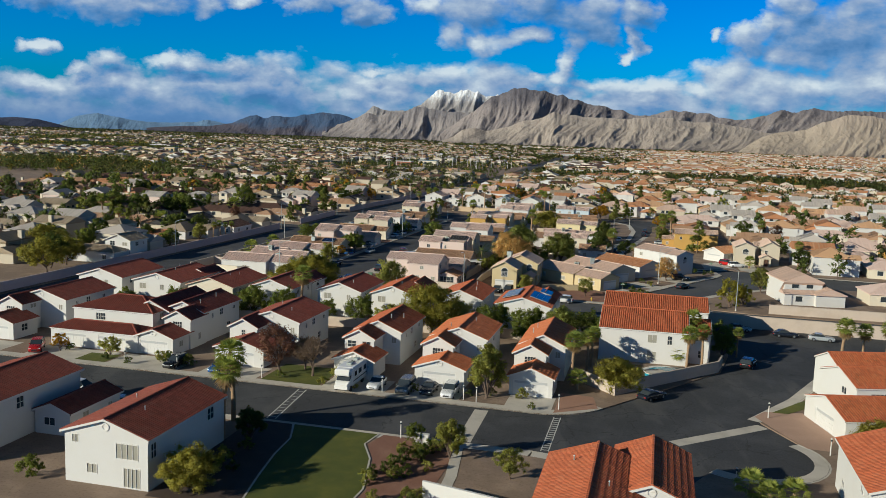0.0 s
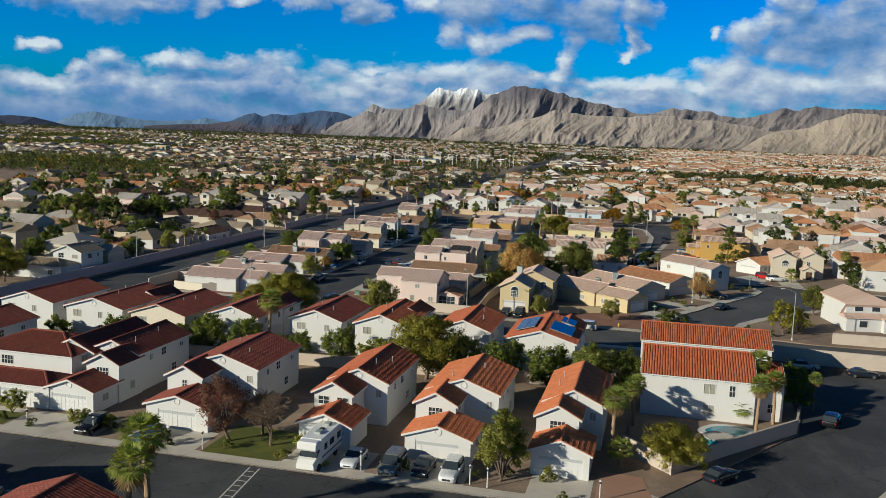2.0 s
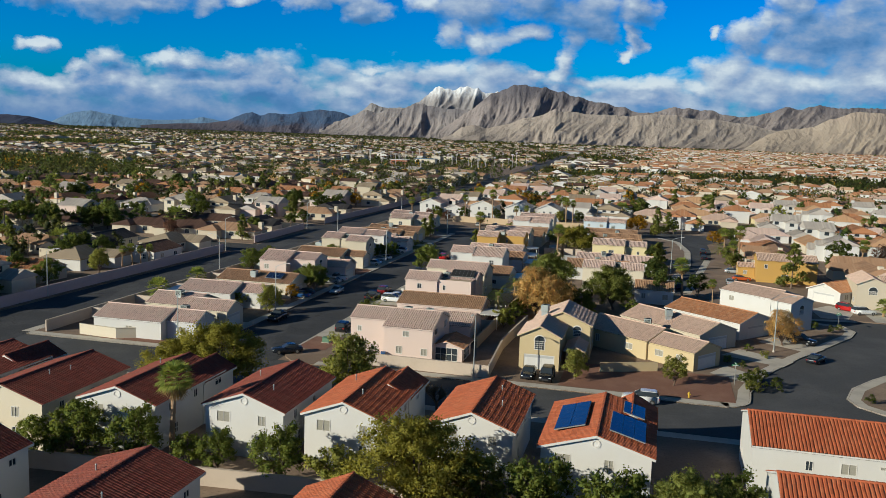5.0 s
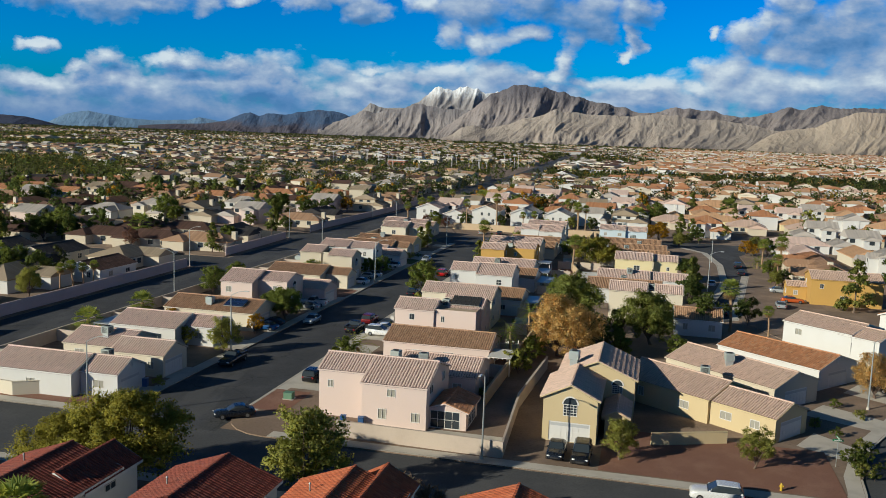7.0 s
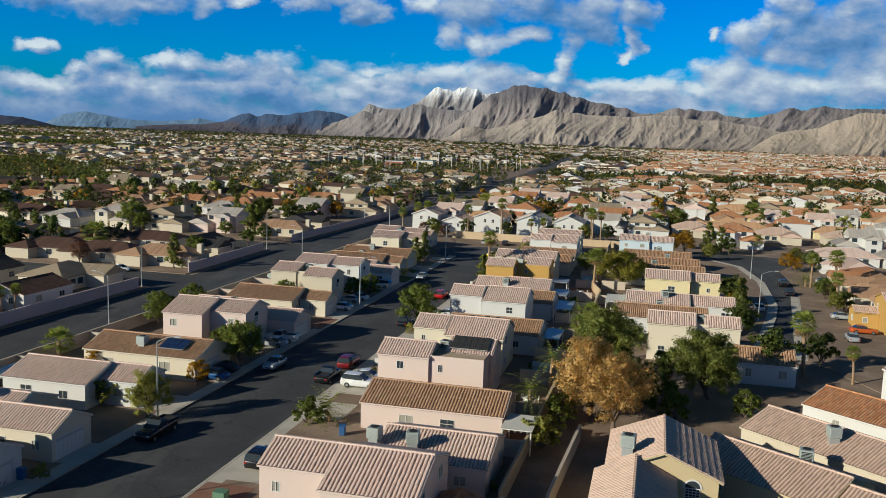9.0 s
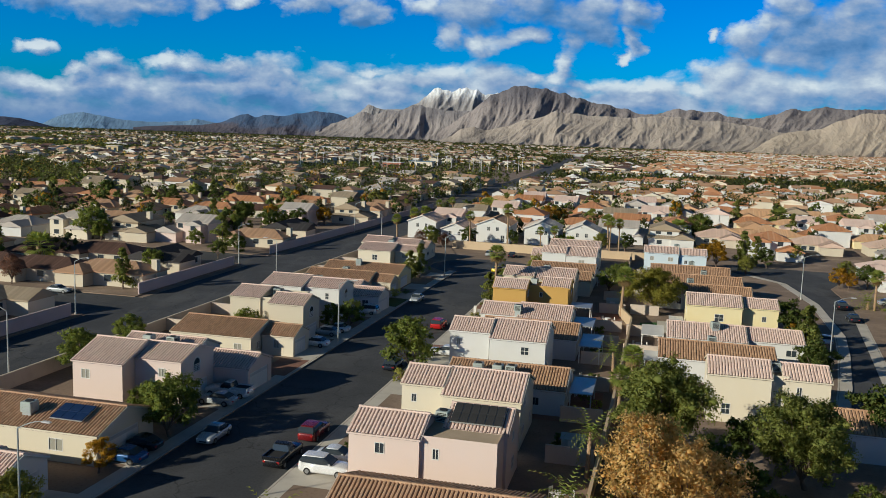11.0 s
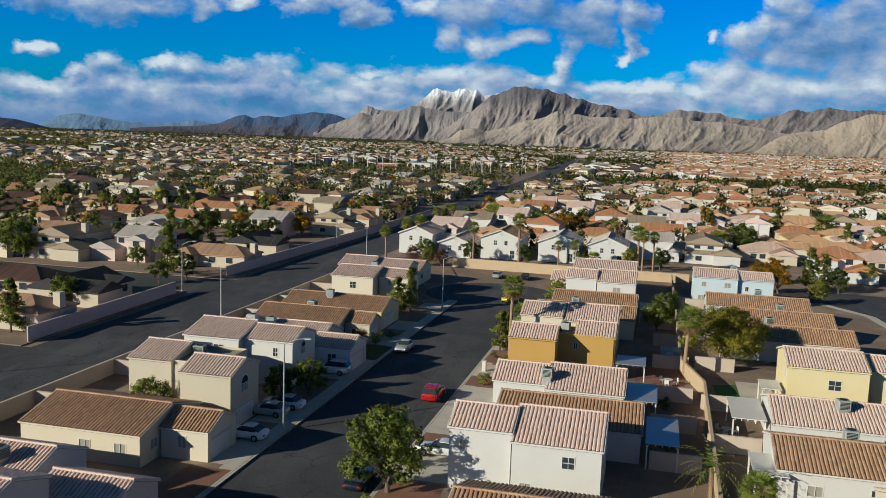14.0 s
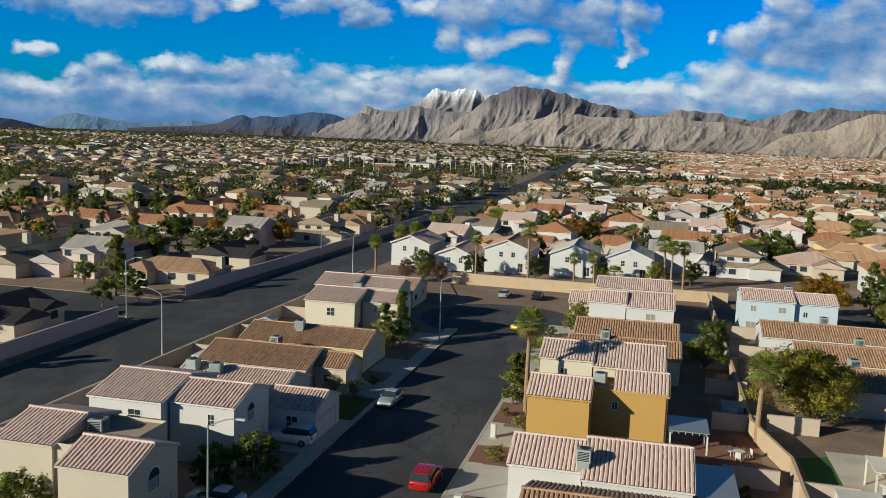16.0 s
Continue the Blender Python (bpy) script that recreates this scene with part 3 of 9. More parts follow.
def framed_sheet(w, h, cols, rows, edge, bar, y, deep, filled):
    """A connected board w by h with cols by rows openings; filled: the openings are sunk panels."""
    holes, cells = [], []
    pw, ph = (w - 2 * edge - (cols - 1) * bar) / cols, (h - 2 * edge - (rows - 1) * bar) / rows
    for i in range(cols):
        for j in range(rows):
            a, b = edge + i * (pw + bar), edge + j * (ph + bar)
            holes.append((a, a + pw, b, b + ph))
    wall_cells(Vector((-w / 2, y, 0)), Vector((1, 0, 0)), w, 0.0, h, holes, cells, deep)
    if filled:
        for a0, a1, b0, b1 in holes:
            cells.append([(a0 - w / 2, y + deep, b0), (a1 - w / 2, y + deep, b0), (a1 - w / 2, y + deep, b1), (a0 - w / 2, y + deep, b1)])
    q = y + max(deep, 0.06)
    for (x0, z0), (x1, z1) in (((-w / 2, 0), (w / 2, 0)), ((w / 2, 0), (w / 2, h)), ((w / 2, h), (-w / 2, h)), ((-w / 2, h), (-w / 2, 0))):
        cells.append([(x0, y, z0), (x1, y, z1), (x1, q, z1), (x0, q, z0)])
    return quads(cells)


WIN = {}


def window_meshes(w, h, blind, arch):
    key = (round(w, 2), round(h, 2), blind, arch)
    if key not in WIN:
        cols = 1 if w < 0.5 else 4 if arch or w > 1.6 else 2
        rows = 4 if arch else 2 if (h > 1.0 and not blind) else 1
        v, f = framed_sheet(w, h, cols, rows, 0.07, 0.045, -0.03, 0.07, False)
        rim = mesh_of("window", v, f, M_TRIM)
        b2 = box(-w / 2 + 0.05, 0.03, 0.05, w / 2 - 0.05, 0.038, h - 0.05)
        gl = bpy.data.meshes.new("pane")
        b2.to_mesh(gl)
        b2.free()
        gl.materials.append(M_BLIND if blind else M_PANE)
        WIN[key] = (rim, gl)
    return WIN[key]


ARC = {}


def arch_meshes(w):
    """The half-round head over an arched window: a raised surround and its pane."""
    if w not in ARC:
        n, r0, r1 = 14, w / 2, w / 2 + 0.14
        cells, fan = [], []
        for i in range(n):
            a, b = pi * i / n, pi * (i + 1) / n
            P = lambda r, t, y: (r * cos(t), y, r * sin(t))
            cells += [[P(r0, a, -0.06), P(r1, a, -0.06), P(r1, b, -0.06), P(r0, b, -0.06)], [P(r1, a, -0.06), P(r1, a, 0.02), P(r1, b, 0.02), P(r1, b, -0.06)], [P(r0, a, -0.06), P(r0, b, -0.06), P(r0, b, 0.02), P(r0, a, 0.02)]]
            fan.append([(0, -0.012, 0), P(r0 + 0.01, a, -0.012), P(r0 + 0.01, b, -0.012)])
        v, f = quads(cells)
        v2, f2 = quads(fan)
        ARC[w] = (mesh_of("window_arch", v, f, M_TRIM), mesh_of("arch_pane", v2, f2, M_PANE))
    return ARC[w]


GAR = {}


def garage_mesh(w):
    """A sectional door of sunk panels, and the row of small lights in its top section."""
    if w not in GAR:
        v, f = framed_sheet(w, 2.15, max(4, int(w / 0.6)), 4, 0.07, 0.09, 0.05, 0.025, True)
        me = mesh_of("garage_door", v, f, M_GARAGE)
        v, f = framed_sheet(w - 0.3, 0.32, max(4, int(w / 0.6)), 1, 0.03, 0.09, 0.045, 0.004, True)
        lights = mesh_of("door_glazing", [(p[0], p[1], p[2] + 1.68) for p in v], f, M_FROST)
        GAR[w] = (me, lights)
    return GAR[w]


def tile_slope(V, F, e0, along, upward, width, length_at, rng, pitch=0.33, course=0.62, lift=0.085):
    """Rows of humped tiles on one slope, from the eave point e0; length_at(s) says how far the slope reaches at s along the eave."""
    nrm = along.cross(upward).normalized()
    if nrm.z < 0:
        nrm = -nrm
    k = max(1, int(round(width / pitch)))
    w = width / k
    for i in range(k):
        s = (i + 0.5) * w
        lo, hi = length_at(s)
        rows = int(round((hi - lo) / course))
        if rows < 1:
            continue
        c = (hi - lo) / rows
        for r in range(rows):
            j = rng.uniform(-0.02, 0.02)
            a, b = lo + r * c - 0.03, lo + (r + 1) * c
            base = len(V)
            for q, rise in ((a, 0.016 + rng.uniform(0, 0.014)), (b, 0.0)):
                for x, z in ((-0.46 * w, 0.0), (-0.24 * w, lift), (0.20 * w, lift), (0.42 * w, 0.0)):
                    V.append(e0 + along * (s + x + j) + upward * q + nrm * (z + rise))
            F.extend(((base, base + 1, base + 5, base + 4), (base + 1, base + 2, base + 6, base + 5), (base + 2, base + 3, base + 7, base + 6)))


def ridge_caps(V, F, a, b, rng, size=0.16, course=0.45):
    d = b - a
    L = d.length
    if L < 0.3:
        return
    d.normalize()
    side = d.cross(Vector((0, 0, 1))).normalized()
    upv = side.cross(d)
    k = max(1, int(L / course))
    for i in range(k):
        base = len(V)
        for s, z in ((i * L / k - 0.03, 0.03 + rng.uniform(0, .02)), ((i + 1) * L / k, 0.0)):
            for x, y in ((-size, -0.02), (-size * 0.55, 0.12), (size * 0.55, 0.12), (size, -0.02)):
                V.append(a + d * s + side * x + upv * (y + z))
        F.extend(((base, base + 1, base + 5, base + 4), (base + 1, base + 2, base + 6, base + 5), (base + 2, base + 3, base + 7, base + 6), (base, base + 3, base + 2, base + 1)))


def roof_wing(house, W, tile, rng, label, wall):
    """One wing's roof: underlay slab, tiles, ridge caps, fascia. W: x0 x1 y0 y1 eave ridge axis kind."""
    x0, x1, y0, y1, ze, zr, axis, kind = W
    ov = 0.14 if axis == "u" else 0.32
    if kind == "flat":
        bm = box(x0 + 0.02, y0 + 0.02, ze - 0.35, x1 - 0.02, y1 - 0.02, ze - 0.25)
        part("roof", bm, material_flat, house, "flat tan roof deck")
        return
    sw = axis == "v"
    a0, a1, b0, b1 = (y0, y1, x0, x1) if sw else (x0, x1, y0, y1)       # a along the ridge, b across

    def P(a, b, z):
        return Vector((b, a, z)) if sw else Vector((a, b, z))
    bm_ = (b0 + b1) / 2
    half = (b1 - b0) / 2
    pitch = (zr - ze) / half
    ze2 = ze - ov * pitch
    B0, B1, A0, A1 = b0 - ov, b1 + ov, a0 - ov, a1 + ov
    inset = half + ov if kind == "hip" else 0.0
    r0, r1 = A0 + inset, A1 - inset
    if r1 < r0:
        r0 = r1 = (A0 + A1) / 2
    slab = []
    R0, R1 = P(r0, bm_, zr), P(r1, bm_, zr)
    drop = Vector((0, 0, -0.16))
    E = [P(A0, B0, ze2), P(A1, B0, ze2), P(A1, B1, ze2), P(A0, B1, ze2)]
    slab += [[E[0], E[1], R1, R0], [E[2], E[3], R0, R1]]
    if kind == "hip":
        slab += [[E[1], E[2], R1], [E[3], E[0], R0]]
    low = [[p + drop for p in reversed(c)] for c in slab]
    v, f = quads(slab + low)
    child("roof", mesh_of("roof", v, f, M_UNDER), house, label)
    # fascia boards
    edges = [(E[0], E[1]), (E[2], E[3])] + ([(E[1], E[2]), (E[3], E[0])] if kind == "hip" else [(E[1], R1), (R1, E[2]), (E[3], R0), (R0, E[0])])
    cells = []
    for p, q in edges:
        d = (q - p).normalized()
        out = Vector((d.y, -d.x, 0))
        out.normalize()
        c0 = (P((A0 + A1) / 2, bm_, 0))
        if out.dot((p + q) / 2 - c0) < 0:
            out = -out
        t = out * 0.05
        up, dn = Vector((0, 0, 0.02)), Vector((0, 0, -0.2 if wall == "white" and axis == "v" else -0.13))
        cells += [[p + t + dn, q + t + dn, q + t + up, p + t + up], [p + up, q + up, q + t + up, p + t + up], [p + dn, q + dn, q + t + dn, p + t + dn]]
    v, f = quads(cells)
    child("fascia", mesh_of("fascia", v, f, M_TRIM if wall == "white" else STUCCO[wall]), house, "pale painted fascia boards")
    V, F = [], []
    Lb = math.hypot(half + ov, zr - ze2)
    ad = (P(1, 0, 0) - P(0, 0, 0))
    for bb in (B0, B1):
        upw = (P(0, bm_, zr) - P(0, bb, ze2)).normalized()
        if kind == "hip":
            def reach(s, n_=A1 - A0):
                e = min(s, n_ - s)
                return (0.0, min(Lb, e / (half + ov) * Lb))
        else:
            def reach(s):
                return (0.0, Lb)
        tile_slope(V, F, P(A0, bb, ze2), ad, upw, A1 - A0, reach, rng)
    if kind == "hip":
        bd = P(0, 1, 0) - P(0, 0, 0)
        for aa, rr in ((A0, R0), (A1, R1)):
            upw = (rr - P(aa, bm_, ze2)).normalized()
            Lh = (rr - P(aa, bm_, ze2)).length

            def reach2(s, n_=B1 - B0):
                return (0.0, min(Lh, min(s, n_ - s) / (n_ / 2) * Lh))
            tile_slope(V, F, P(aa, B0, ze2), bd, upw, B1 - B0, reach2, rng)
        for e, r in ((E[0], R0), (E[3], R0), (E[1], R1), (E[2], R1)):
            ridge_caps(V, F, e, r, rng)
    ridge_caps(V, F, R0, R1, rng)
    tl = child("roof_tiles", mesh_of("roof_tiles", [tuple(p) for p in V], F, TILE[tile]), house)
    tagged(tl, kind="stuff")


material_flat = material("flat_roof", (0.40, 0.31, 0.22), 0.95, stain=0.5, grain=0.3, bump=0.2)
ROOF_WORDS = {"red": "red clay tile", "pink": "pale pink concrete tile", "brown": "brown concrete tile", "tan": "faded tan tile", "dark": "dark brown tile", "red_shaded": "shade-darkened red tile", "red_sunlit": "sun-brightened orange-red tile", "charcoal": "charcoal tile", "sand": "sandy tan tile", "grey": "grey-tan tile", "apricot": "apricot tile", "orange": "orange tile"}
HOUSE_GROUP = "houses of the neighbourhood"


def house(u, v, turn, wings, wall, tile, label="", openings=(), seed=1, auto=True):
    """A house at (u, v) in the grid. wings: (x0, x1, y0, y1, eave, ridge, ridge axis, kind) about its origin; openings: (wing, side, offset, sill, width, height, type)."""
    rng = random.Random(seed)
    two = max(w[4] for w in wings) > 4
    label = label or "%s stucco %s house with %s roof" % (wall, "two-storey" if two else "one-storey", ROOF_WORDS[tile])
    h = thing("house", at(u, v, 0.0, turn), label, "house", HOUSE_GROUP)
    for i, W in enumerate(wings):
        x0, x1, y0, y1, ze, zr, axis, kind = W
        holes = {s: [] for s in "SENW"}
        run = {"S": (Vector((x0, y0, 0)), Vector((1, 0, 0)), x1 - x0), "E": (Vector((x1, y0, 0)), Vector((0, 1, 0)), y1 - y0),
               "N": (Vector((x1, y1, 0)), Vector((-1, 0, 0)), x1 - x0), "W": (Vector((x0, y1, 0)), Vector((0, -1, 0)), y1 - y0)}
        todo = [o for o in openings if o[0] == i]
        if auto and kind != "flat":
            busy = {o[1] for o in todo}
            for s in "SEW":
                L = run[s][2]
                if s in busy or L < 3:
                    continue
                for z in ([1.0, 3.7] if ze > 4 else [1.0]):
                    k = 1 if L < 7 else 2
                    for c in range(k):
                        if rng.random() < 0.75:
                            todo.append((i, s, L * (c + 0.5) / k + rng.uniform(-0.5, 0.5), z, rng.choice((0.9, 1.2, 1.5)), rng.choice((1.0, 1.2)), rng.choice("pbb")))
        for _, s, off, sill, w, hh, kind_ in todo:
            L = run[s][2]
            if off - w / 2 < 0.1 or off + w / 2 > L - 0.1:
                continue
            rect = (off - w / 2, off + w / 2, sill, sill + hh)
            if any(rect[0] < q[1] and rect[1] > q[0] and rect[2] < q[3] and rect[3] > q[2] for q in holes[s]):
                continue
            holes[s].append(rect)
            p0, d, _L = run[s]
            pos = p0 + d * off
            m = Matrix.Translation((pos.x, pos.y, sill)) @ Matrix.Rotation(math.atan2(d.y, d.x), 4, "Z")
            if kind_ == "g":
                me, lights = garage_mesh(w)
                door = child("garage_door", me, h, "white panelled garage door", m)
                child("door_glazing", lights, door)
            elif kind_ == "d":
                child("front_door", DOOR, h, "dark front door", m)
            else:
                rim, gl = window_meshes(w, hh, kind_ == "b", kind_ == "a")
                win = child("window", rim, h, "", m)
                child("pane", gl, win)
                if kind_ == "a":
                    head, glass = arch_meshes(w)
                    top_ = child("window_arch", head, h, "pale stucco arch over a window", m @ pose(0, 0, hh))
                    child("arch_pane", glass, top_)
        cells = []
        top = ze if kind != "flat" else ze
        for s in "SENW":
            p0, d, L = run[s]
            wall_cells(p0, d, L, 0.0, top, holes[s], cells)
        if kind == "gable":
            zt = zr - 0.12
            if axis == "u":
                ym = (y0 + y1) / 2
                cells += [[(x1, y0, top), (x1, y1, top), (x1, ym, zt)], [(x0, y1, top), (x0, y0, top), (x0, ym, zt)]]
            else:
                xm = (x0 + x1) / 2
                cells += [[(x0, y0, top), (x1, y0, top), (xm, y0, zt)], [(x1, y1, top), (x0, y1, top), (xm, y1, zt)]]
            if zr - top > 1.2 and wall == "white":
                spot = pose(xm, y0 - 0.03, top + (zr - top) * 0.42) if axis == "v" else pose(x1 + 0.03, ym, top + (zr - top) * 0.42, 0, 0, 90)
                vent = child("gable_vent", GABLE_VENT[0], h, "round white vent in the gable", spot)
                child("louvre", GABLE_VENT[1], vent)
        # dark floor slab inside
        cells.append([(x0, y0, 0.02), (x1, y0, 0.02), (x1, y1, 0.02), (x0, y1, 0.02)])
        vv, ff = quads(cells)
        child("wall", mesh_of("wall", vv, ff, STUCCO[wall]), h)
        roof_wing(h, W, tile, rng, "%s roof" % ROOF_WORDS[tile], wall)
    return h


def door_mesh():
    bm = bmesh.new()
    add_box(bm, -0.46, 0.05, 0.0, 0.46, 0.10, 2.05)
    for z0, z1 in ((0.15, 0.9), (1.05, 1.9)):
        add_box(bm, -0.34, 0.03, z0, -0.04, 0.055, z1)
        add_box(bm, 0.04, 0.03, z0, 0.34, 0.055, z1)
    me = bpy.data.meshes.new("front_door")
    bm.to_mesh(me)
    bm.free()
    me.materials.append(material("door_brown", (0.10, 0.05, 0.03), 0.6))
    return me


DOOR = door_mesh()


def gable_vent_meshes():
    """A raised ring and the slats across it."""
    cells, n = [], 14
    for i in range(n):
        a, b = 2 * pi * i / n, 2 * pi * (i + 1) / n
        P = lambda r, t, y: (r * cos(t), y, r * sin(t))
        cells += [[P(0.30, a, -0.04), P(0.42, a, -0.04), P(0.42, b, -0.04), P(0.30, b, -0.04)], [P(0.42, a, -0.04), P(0.42, a, 0.04), P(0.42, b, 0.04), P(0.42, b, -0.04)]]
    v, f = quads(cells)
    ring = mesh_of("gable_vent", v, f, M_TRIM)
    slats = []
    for k in range(5):
        z = -0.22 + k * 0.11
        w = sqrt(max(0.0, 0.31 ** 2 - z * z))
        slats.append([(-w, -0.015, z - 0.03), (w, -0.015, z - 0.03), (w, 0.02, z + 0.04), (-w, 0.02, z + 0.04)])
    v, f = quads(slats)
    return ring, mesh_of("louvre", v, f, M_TRIM)


GABLE_VENT = gable_vent_meshes()


def ridge_u(u0, u1, vr, half, ze, zr, kind="gable", cu=0.0, cv=0.0):
    return (u0 + 0.14 - cu, u1 - 0.14 - cu, vr - half + 0.14 - cv, vr + half - 0.14 - cv, ze, zr, "u", kind)


def ridge_v(u, half, v0, v1, ze, zr, kind="gable", cu=0.0, cv=0.0):
    return (u - half + 0.32 - cu, u + half - 0.32 - cu, v0 + 0.32 - cv, v1 - 0.32 - cv, ze, zr, "v", kind)


def street_house(wings, wall, tile, seed, openings=(), label="", auto=True):
    """A house whose wings are given in the grid itself."""
    cu, cv = (wings[0][0] + wings[0][1]) / 2, (wings[0][2] + wings[0][3]) / 2
    moved = [(w[0] - cu, w[1] - cu, w[2] - cv, w[3] - cv) + tuple(w[4:]) for w in wings]
    return house(cu, cv, 0.0, moved, wall, tile, label, openings, seed, auto)


def flat(u0, u1, v0, v1, z):
    return (u0, u1, v0, v1, z, z, "u", "flat")


U2, U1 = (5.4, 6.6), (2.9, 4.3)
# column east of the cul-de-sac street
EAST = []
EAST.append(([ridge_u(-62.3, -56.4, 200.1, 3.4, *U2), ridge_u(-56.5, -48.8, 200.1, 5.3, 4.9, 6.6), ridge_u(-56.5, -46.0, 212.3, 4.7, *U1), (-55.5, -52, 205, 208, 2.7, 3.2, "v", "gable")], "pink", "pink", ((1, "S", 3.4, 3.5, 1.0, 0.9, "b"), (1, "S", 2.4, 0.9, 1.0, 1.2, "b"), (1, "S", 6.2, 0.9, 1.0, 1.1, "b"), (0, "S", 1.4, 3.3, 0.7, 0.9, "b"), (0, "W", 2.6, 0.05, 2.6, 2.15, "g"))))
EAST.append(([ridge_u(-62.7, -47.1, 226.5, 4.5, *U1)], "pink", "brown", ((0, "S", 5.0, 0.9, 1.5, 1.1, "b"), (0, "S", 9.5, 0.9, 1.6, 1.1, "p"), (0, "W", 4, 0.05, 4.8, 2.15, "g"))))
EAST.append(([ridge_u(-64.5, -58.0, 236.3, 3.2, *U2), ridge_u(-57.0, -51.2, 240.2, 3.5, *U2), flat(-58.4, -51.6, 233.6, 240, 5.6)], "pink", "pink", ((2, "S", 1.6, 3.6, 0.6, 1.0, "p"), (2, "S", 4.2, 0.6, 0.9, 0.7, "b"))))
EAST.append(([ridge_u(-64.4, -59.8, 252.0, 3.4, *U2), ridge_u(-59.9, -51.7, 252.3, 4.7, 4.9, 6.6)], "cream", "pink", ((0, "S", 1.3, 3.5, 0.6, 0.9, "p"), (1, "S", 5.0, 0.8, 1.2, 1.2, "p"), (1, "S", 3.6, 3.4, 0.8, 0.9, "b"))))
EAST.append(([ridge_u(-62.7, -48.6, 264.6, 5.0, *U1)], "white", "brown", ()))
EAST.append(([ridge_u(-65.5, -60.0, 277.5, 3.2, *U2), ridge_u(-60.1, -52.6, 278.4, 4.7, 4.9, 6.6)], "white", "pink", ((0, "S", 1.2, 3.4, 0.6, 1.0, "b"), (1, "S", 4.6, 3.0, 1.1, 1.1, "p"), (1, "S", 1.2, 0.7, 1.0, 0.8, "b"))))
EAST.append(([ridge_u(-63.7, -49.7, 290.0, 5.0, *U1)], "white", "brown", ()))
EAST.append(([ridge_u(-66.0, -60.0, 300.8, 3.4, 3.1, 4.5), ridge_u(-60.1, -51.7, 301.4, 5.2, 3.0, 4.6)], "white", "pink", ((1, "S", 3.0, 0.9, 1.4, 1.2, "p"), (1, "S", 6.0, 0.9, 1.0, 1.0, "p"))))
EAST.append(([ridge_u(-66.3, -60.4, 312.0, 3.1, *U2), ridge_u(-58.6, -53.5, 316.2, 3.6, *U2), flat(-60.6, -53.8, 312.6, 317, 5.55)], "gold", "pink", ((2, "S", 2.2, 3.6, 0.6, 0.9, "p"), (0, "S", 0, 0, 0, 0, "-"))))
EAST.append(([ridge_u(-67.0, -61.2, 327.0, 3.8, *U2), ridge_u(-61.3, -53.7, 328.0, 5.0, 5.0, 6.6)], "cream", "pink", ((0, "S", 2.6, 3.4, 0.8, 1.0, "p"),)))
EAST.append(([ridge_u(-65.5, -51.7, 341.0, 4.6, *U1)], "cream", "brown", ()))
EAST.append(([ridge_u(-65.5, -51.7, 352.0, 4.6, *U1)], "white", "brown", ()))
EAST.append(([ridge_u(-64.5, -59.0, 361.8, 2.8, *U2), ridge_u(-59.1, -52.2, 363.3, 4.6, 5.0, 6.6)], "white", "pink", ((1, "S", 3.4, 3.2, 1.4, 1.0, "b"), (1, "S", 1.0, 1.0, 1.0, 0.8, "p"))))
EAST.append(([ridge_u(-64.4, -52.4, 376.0, 4.2, *U2), ridge_u(-68.5, -64.0, 374.0, 3.2, *U1)], "cream", "pink", ()))
# column west of it
WEST = []
WEST.append(([ridge_u(-103.5, -91.4, 196.5, 4.2, *U1), ridge_u(-91.6, -86.3, 196.9, 3.0, 2.9, 4.2)], "white", "pink", ((0, "S", 6.2, 0.9, 1.2, 1.0, "b"), (1, "E", 2.6, 0.05, 4.0, 2.15, "g"))))
WEST.append(([ridge_u(-102.4, -93.0, 209.2, 4.2, *U1), ridge_u(-94.0, -86.0, 206.2, 3.0, 2.9, 4.2)], "cream", "pink", ((1, "E", 2.6, 0.05, 4.2, 2.15, "g"),)))
WEST.append(([ridge_u(-103.6, -92.7, 221.8, 4.6, *U1), ridge_u(-92.8, -88.0, 222.8, 3.0, 2.9, 4.1)], "white", "pink", ((1, "E", 2.6, 0.05, 4.0, 2.15, "g"),)))
WEST.append(([ridge_u(-103.2, -87.2, 235.6, 4.6, *U1)], "cream", "brown", ((0, "E", 4.0, 0.05, 4.8, 2.15, "g"),)))
WEST.append(([ridge_u(-101.0, -94.6, 250.6, 4.8, 5.0, 6.6), ridge_u(-95.0, -89.0, 251.9, 3.7, 5.2, 6.3), ridge_u(-91.5, -84.8, 259.0, 3.3, 2.9, 4.1)], "pink", "pink", ((1, "E", 3.3, 3.3, 1.4, 0.9, "a"), (1, "E", 3.5, 0.05, 4.4, 2.15, "g"), (1, "S", 3.4, 3.3, 0.9, 1.0, "b"), (2, "E", 2.9, 0.05, 4.8, 2.15, "g"), (0, "S", 1.6, 3.0, 1.1, 1.1, "b"))))
WEST.append(([ridge_u(-104.4, -93.8, 262.4, 3.8, *U1)], "white", "pink", ()))
WEST.append(([ridge_u(-103.6, -91.4, 275.0, 5.2, *U1), ridge_u(-91.5, -86.6, 275.6, 2.8, 2.8, 3.9)], "cream", "brown", ((1, "E", 2.4, 0.05, 3.6, 2.15, "g"), (0, "S", 6.5, 0.9, 1.2, 1.1, "b"), (0, "S", 10.0, 0.9, 1.2, 1.1, "b"))))
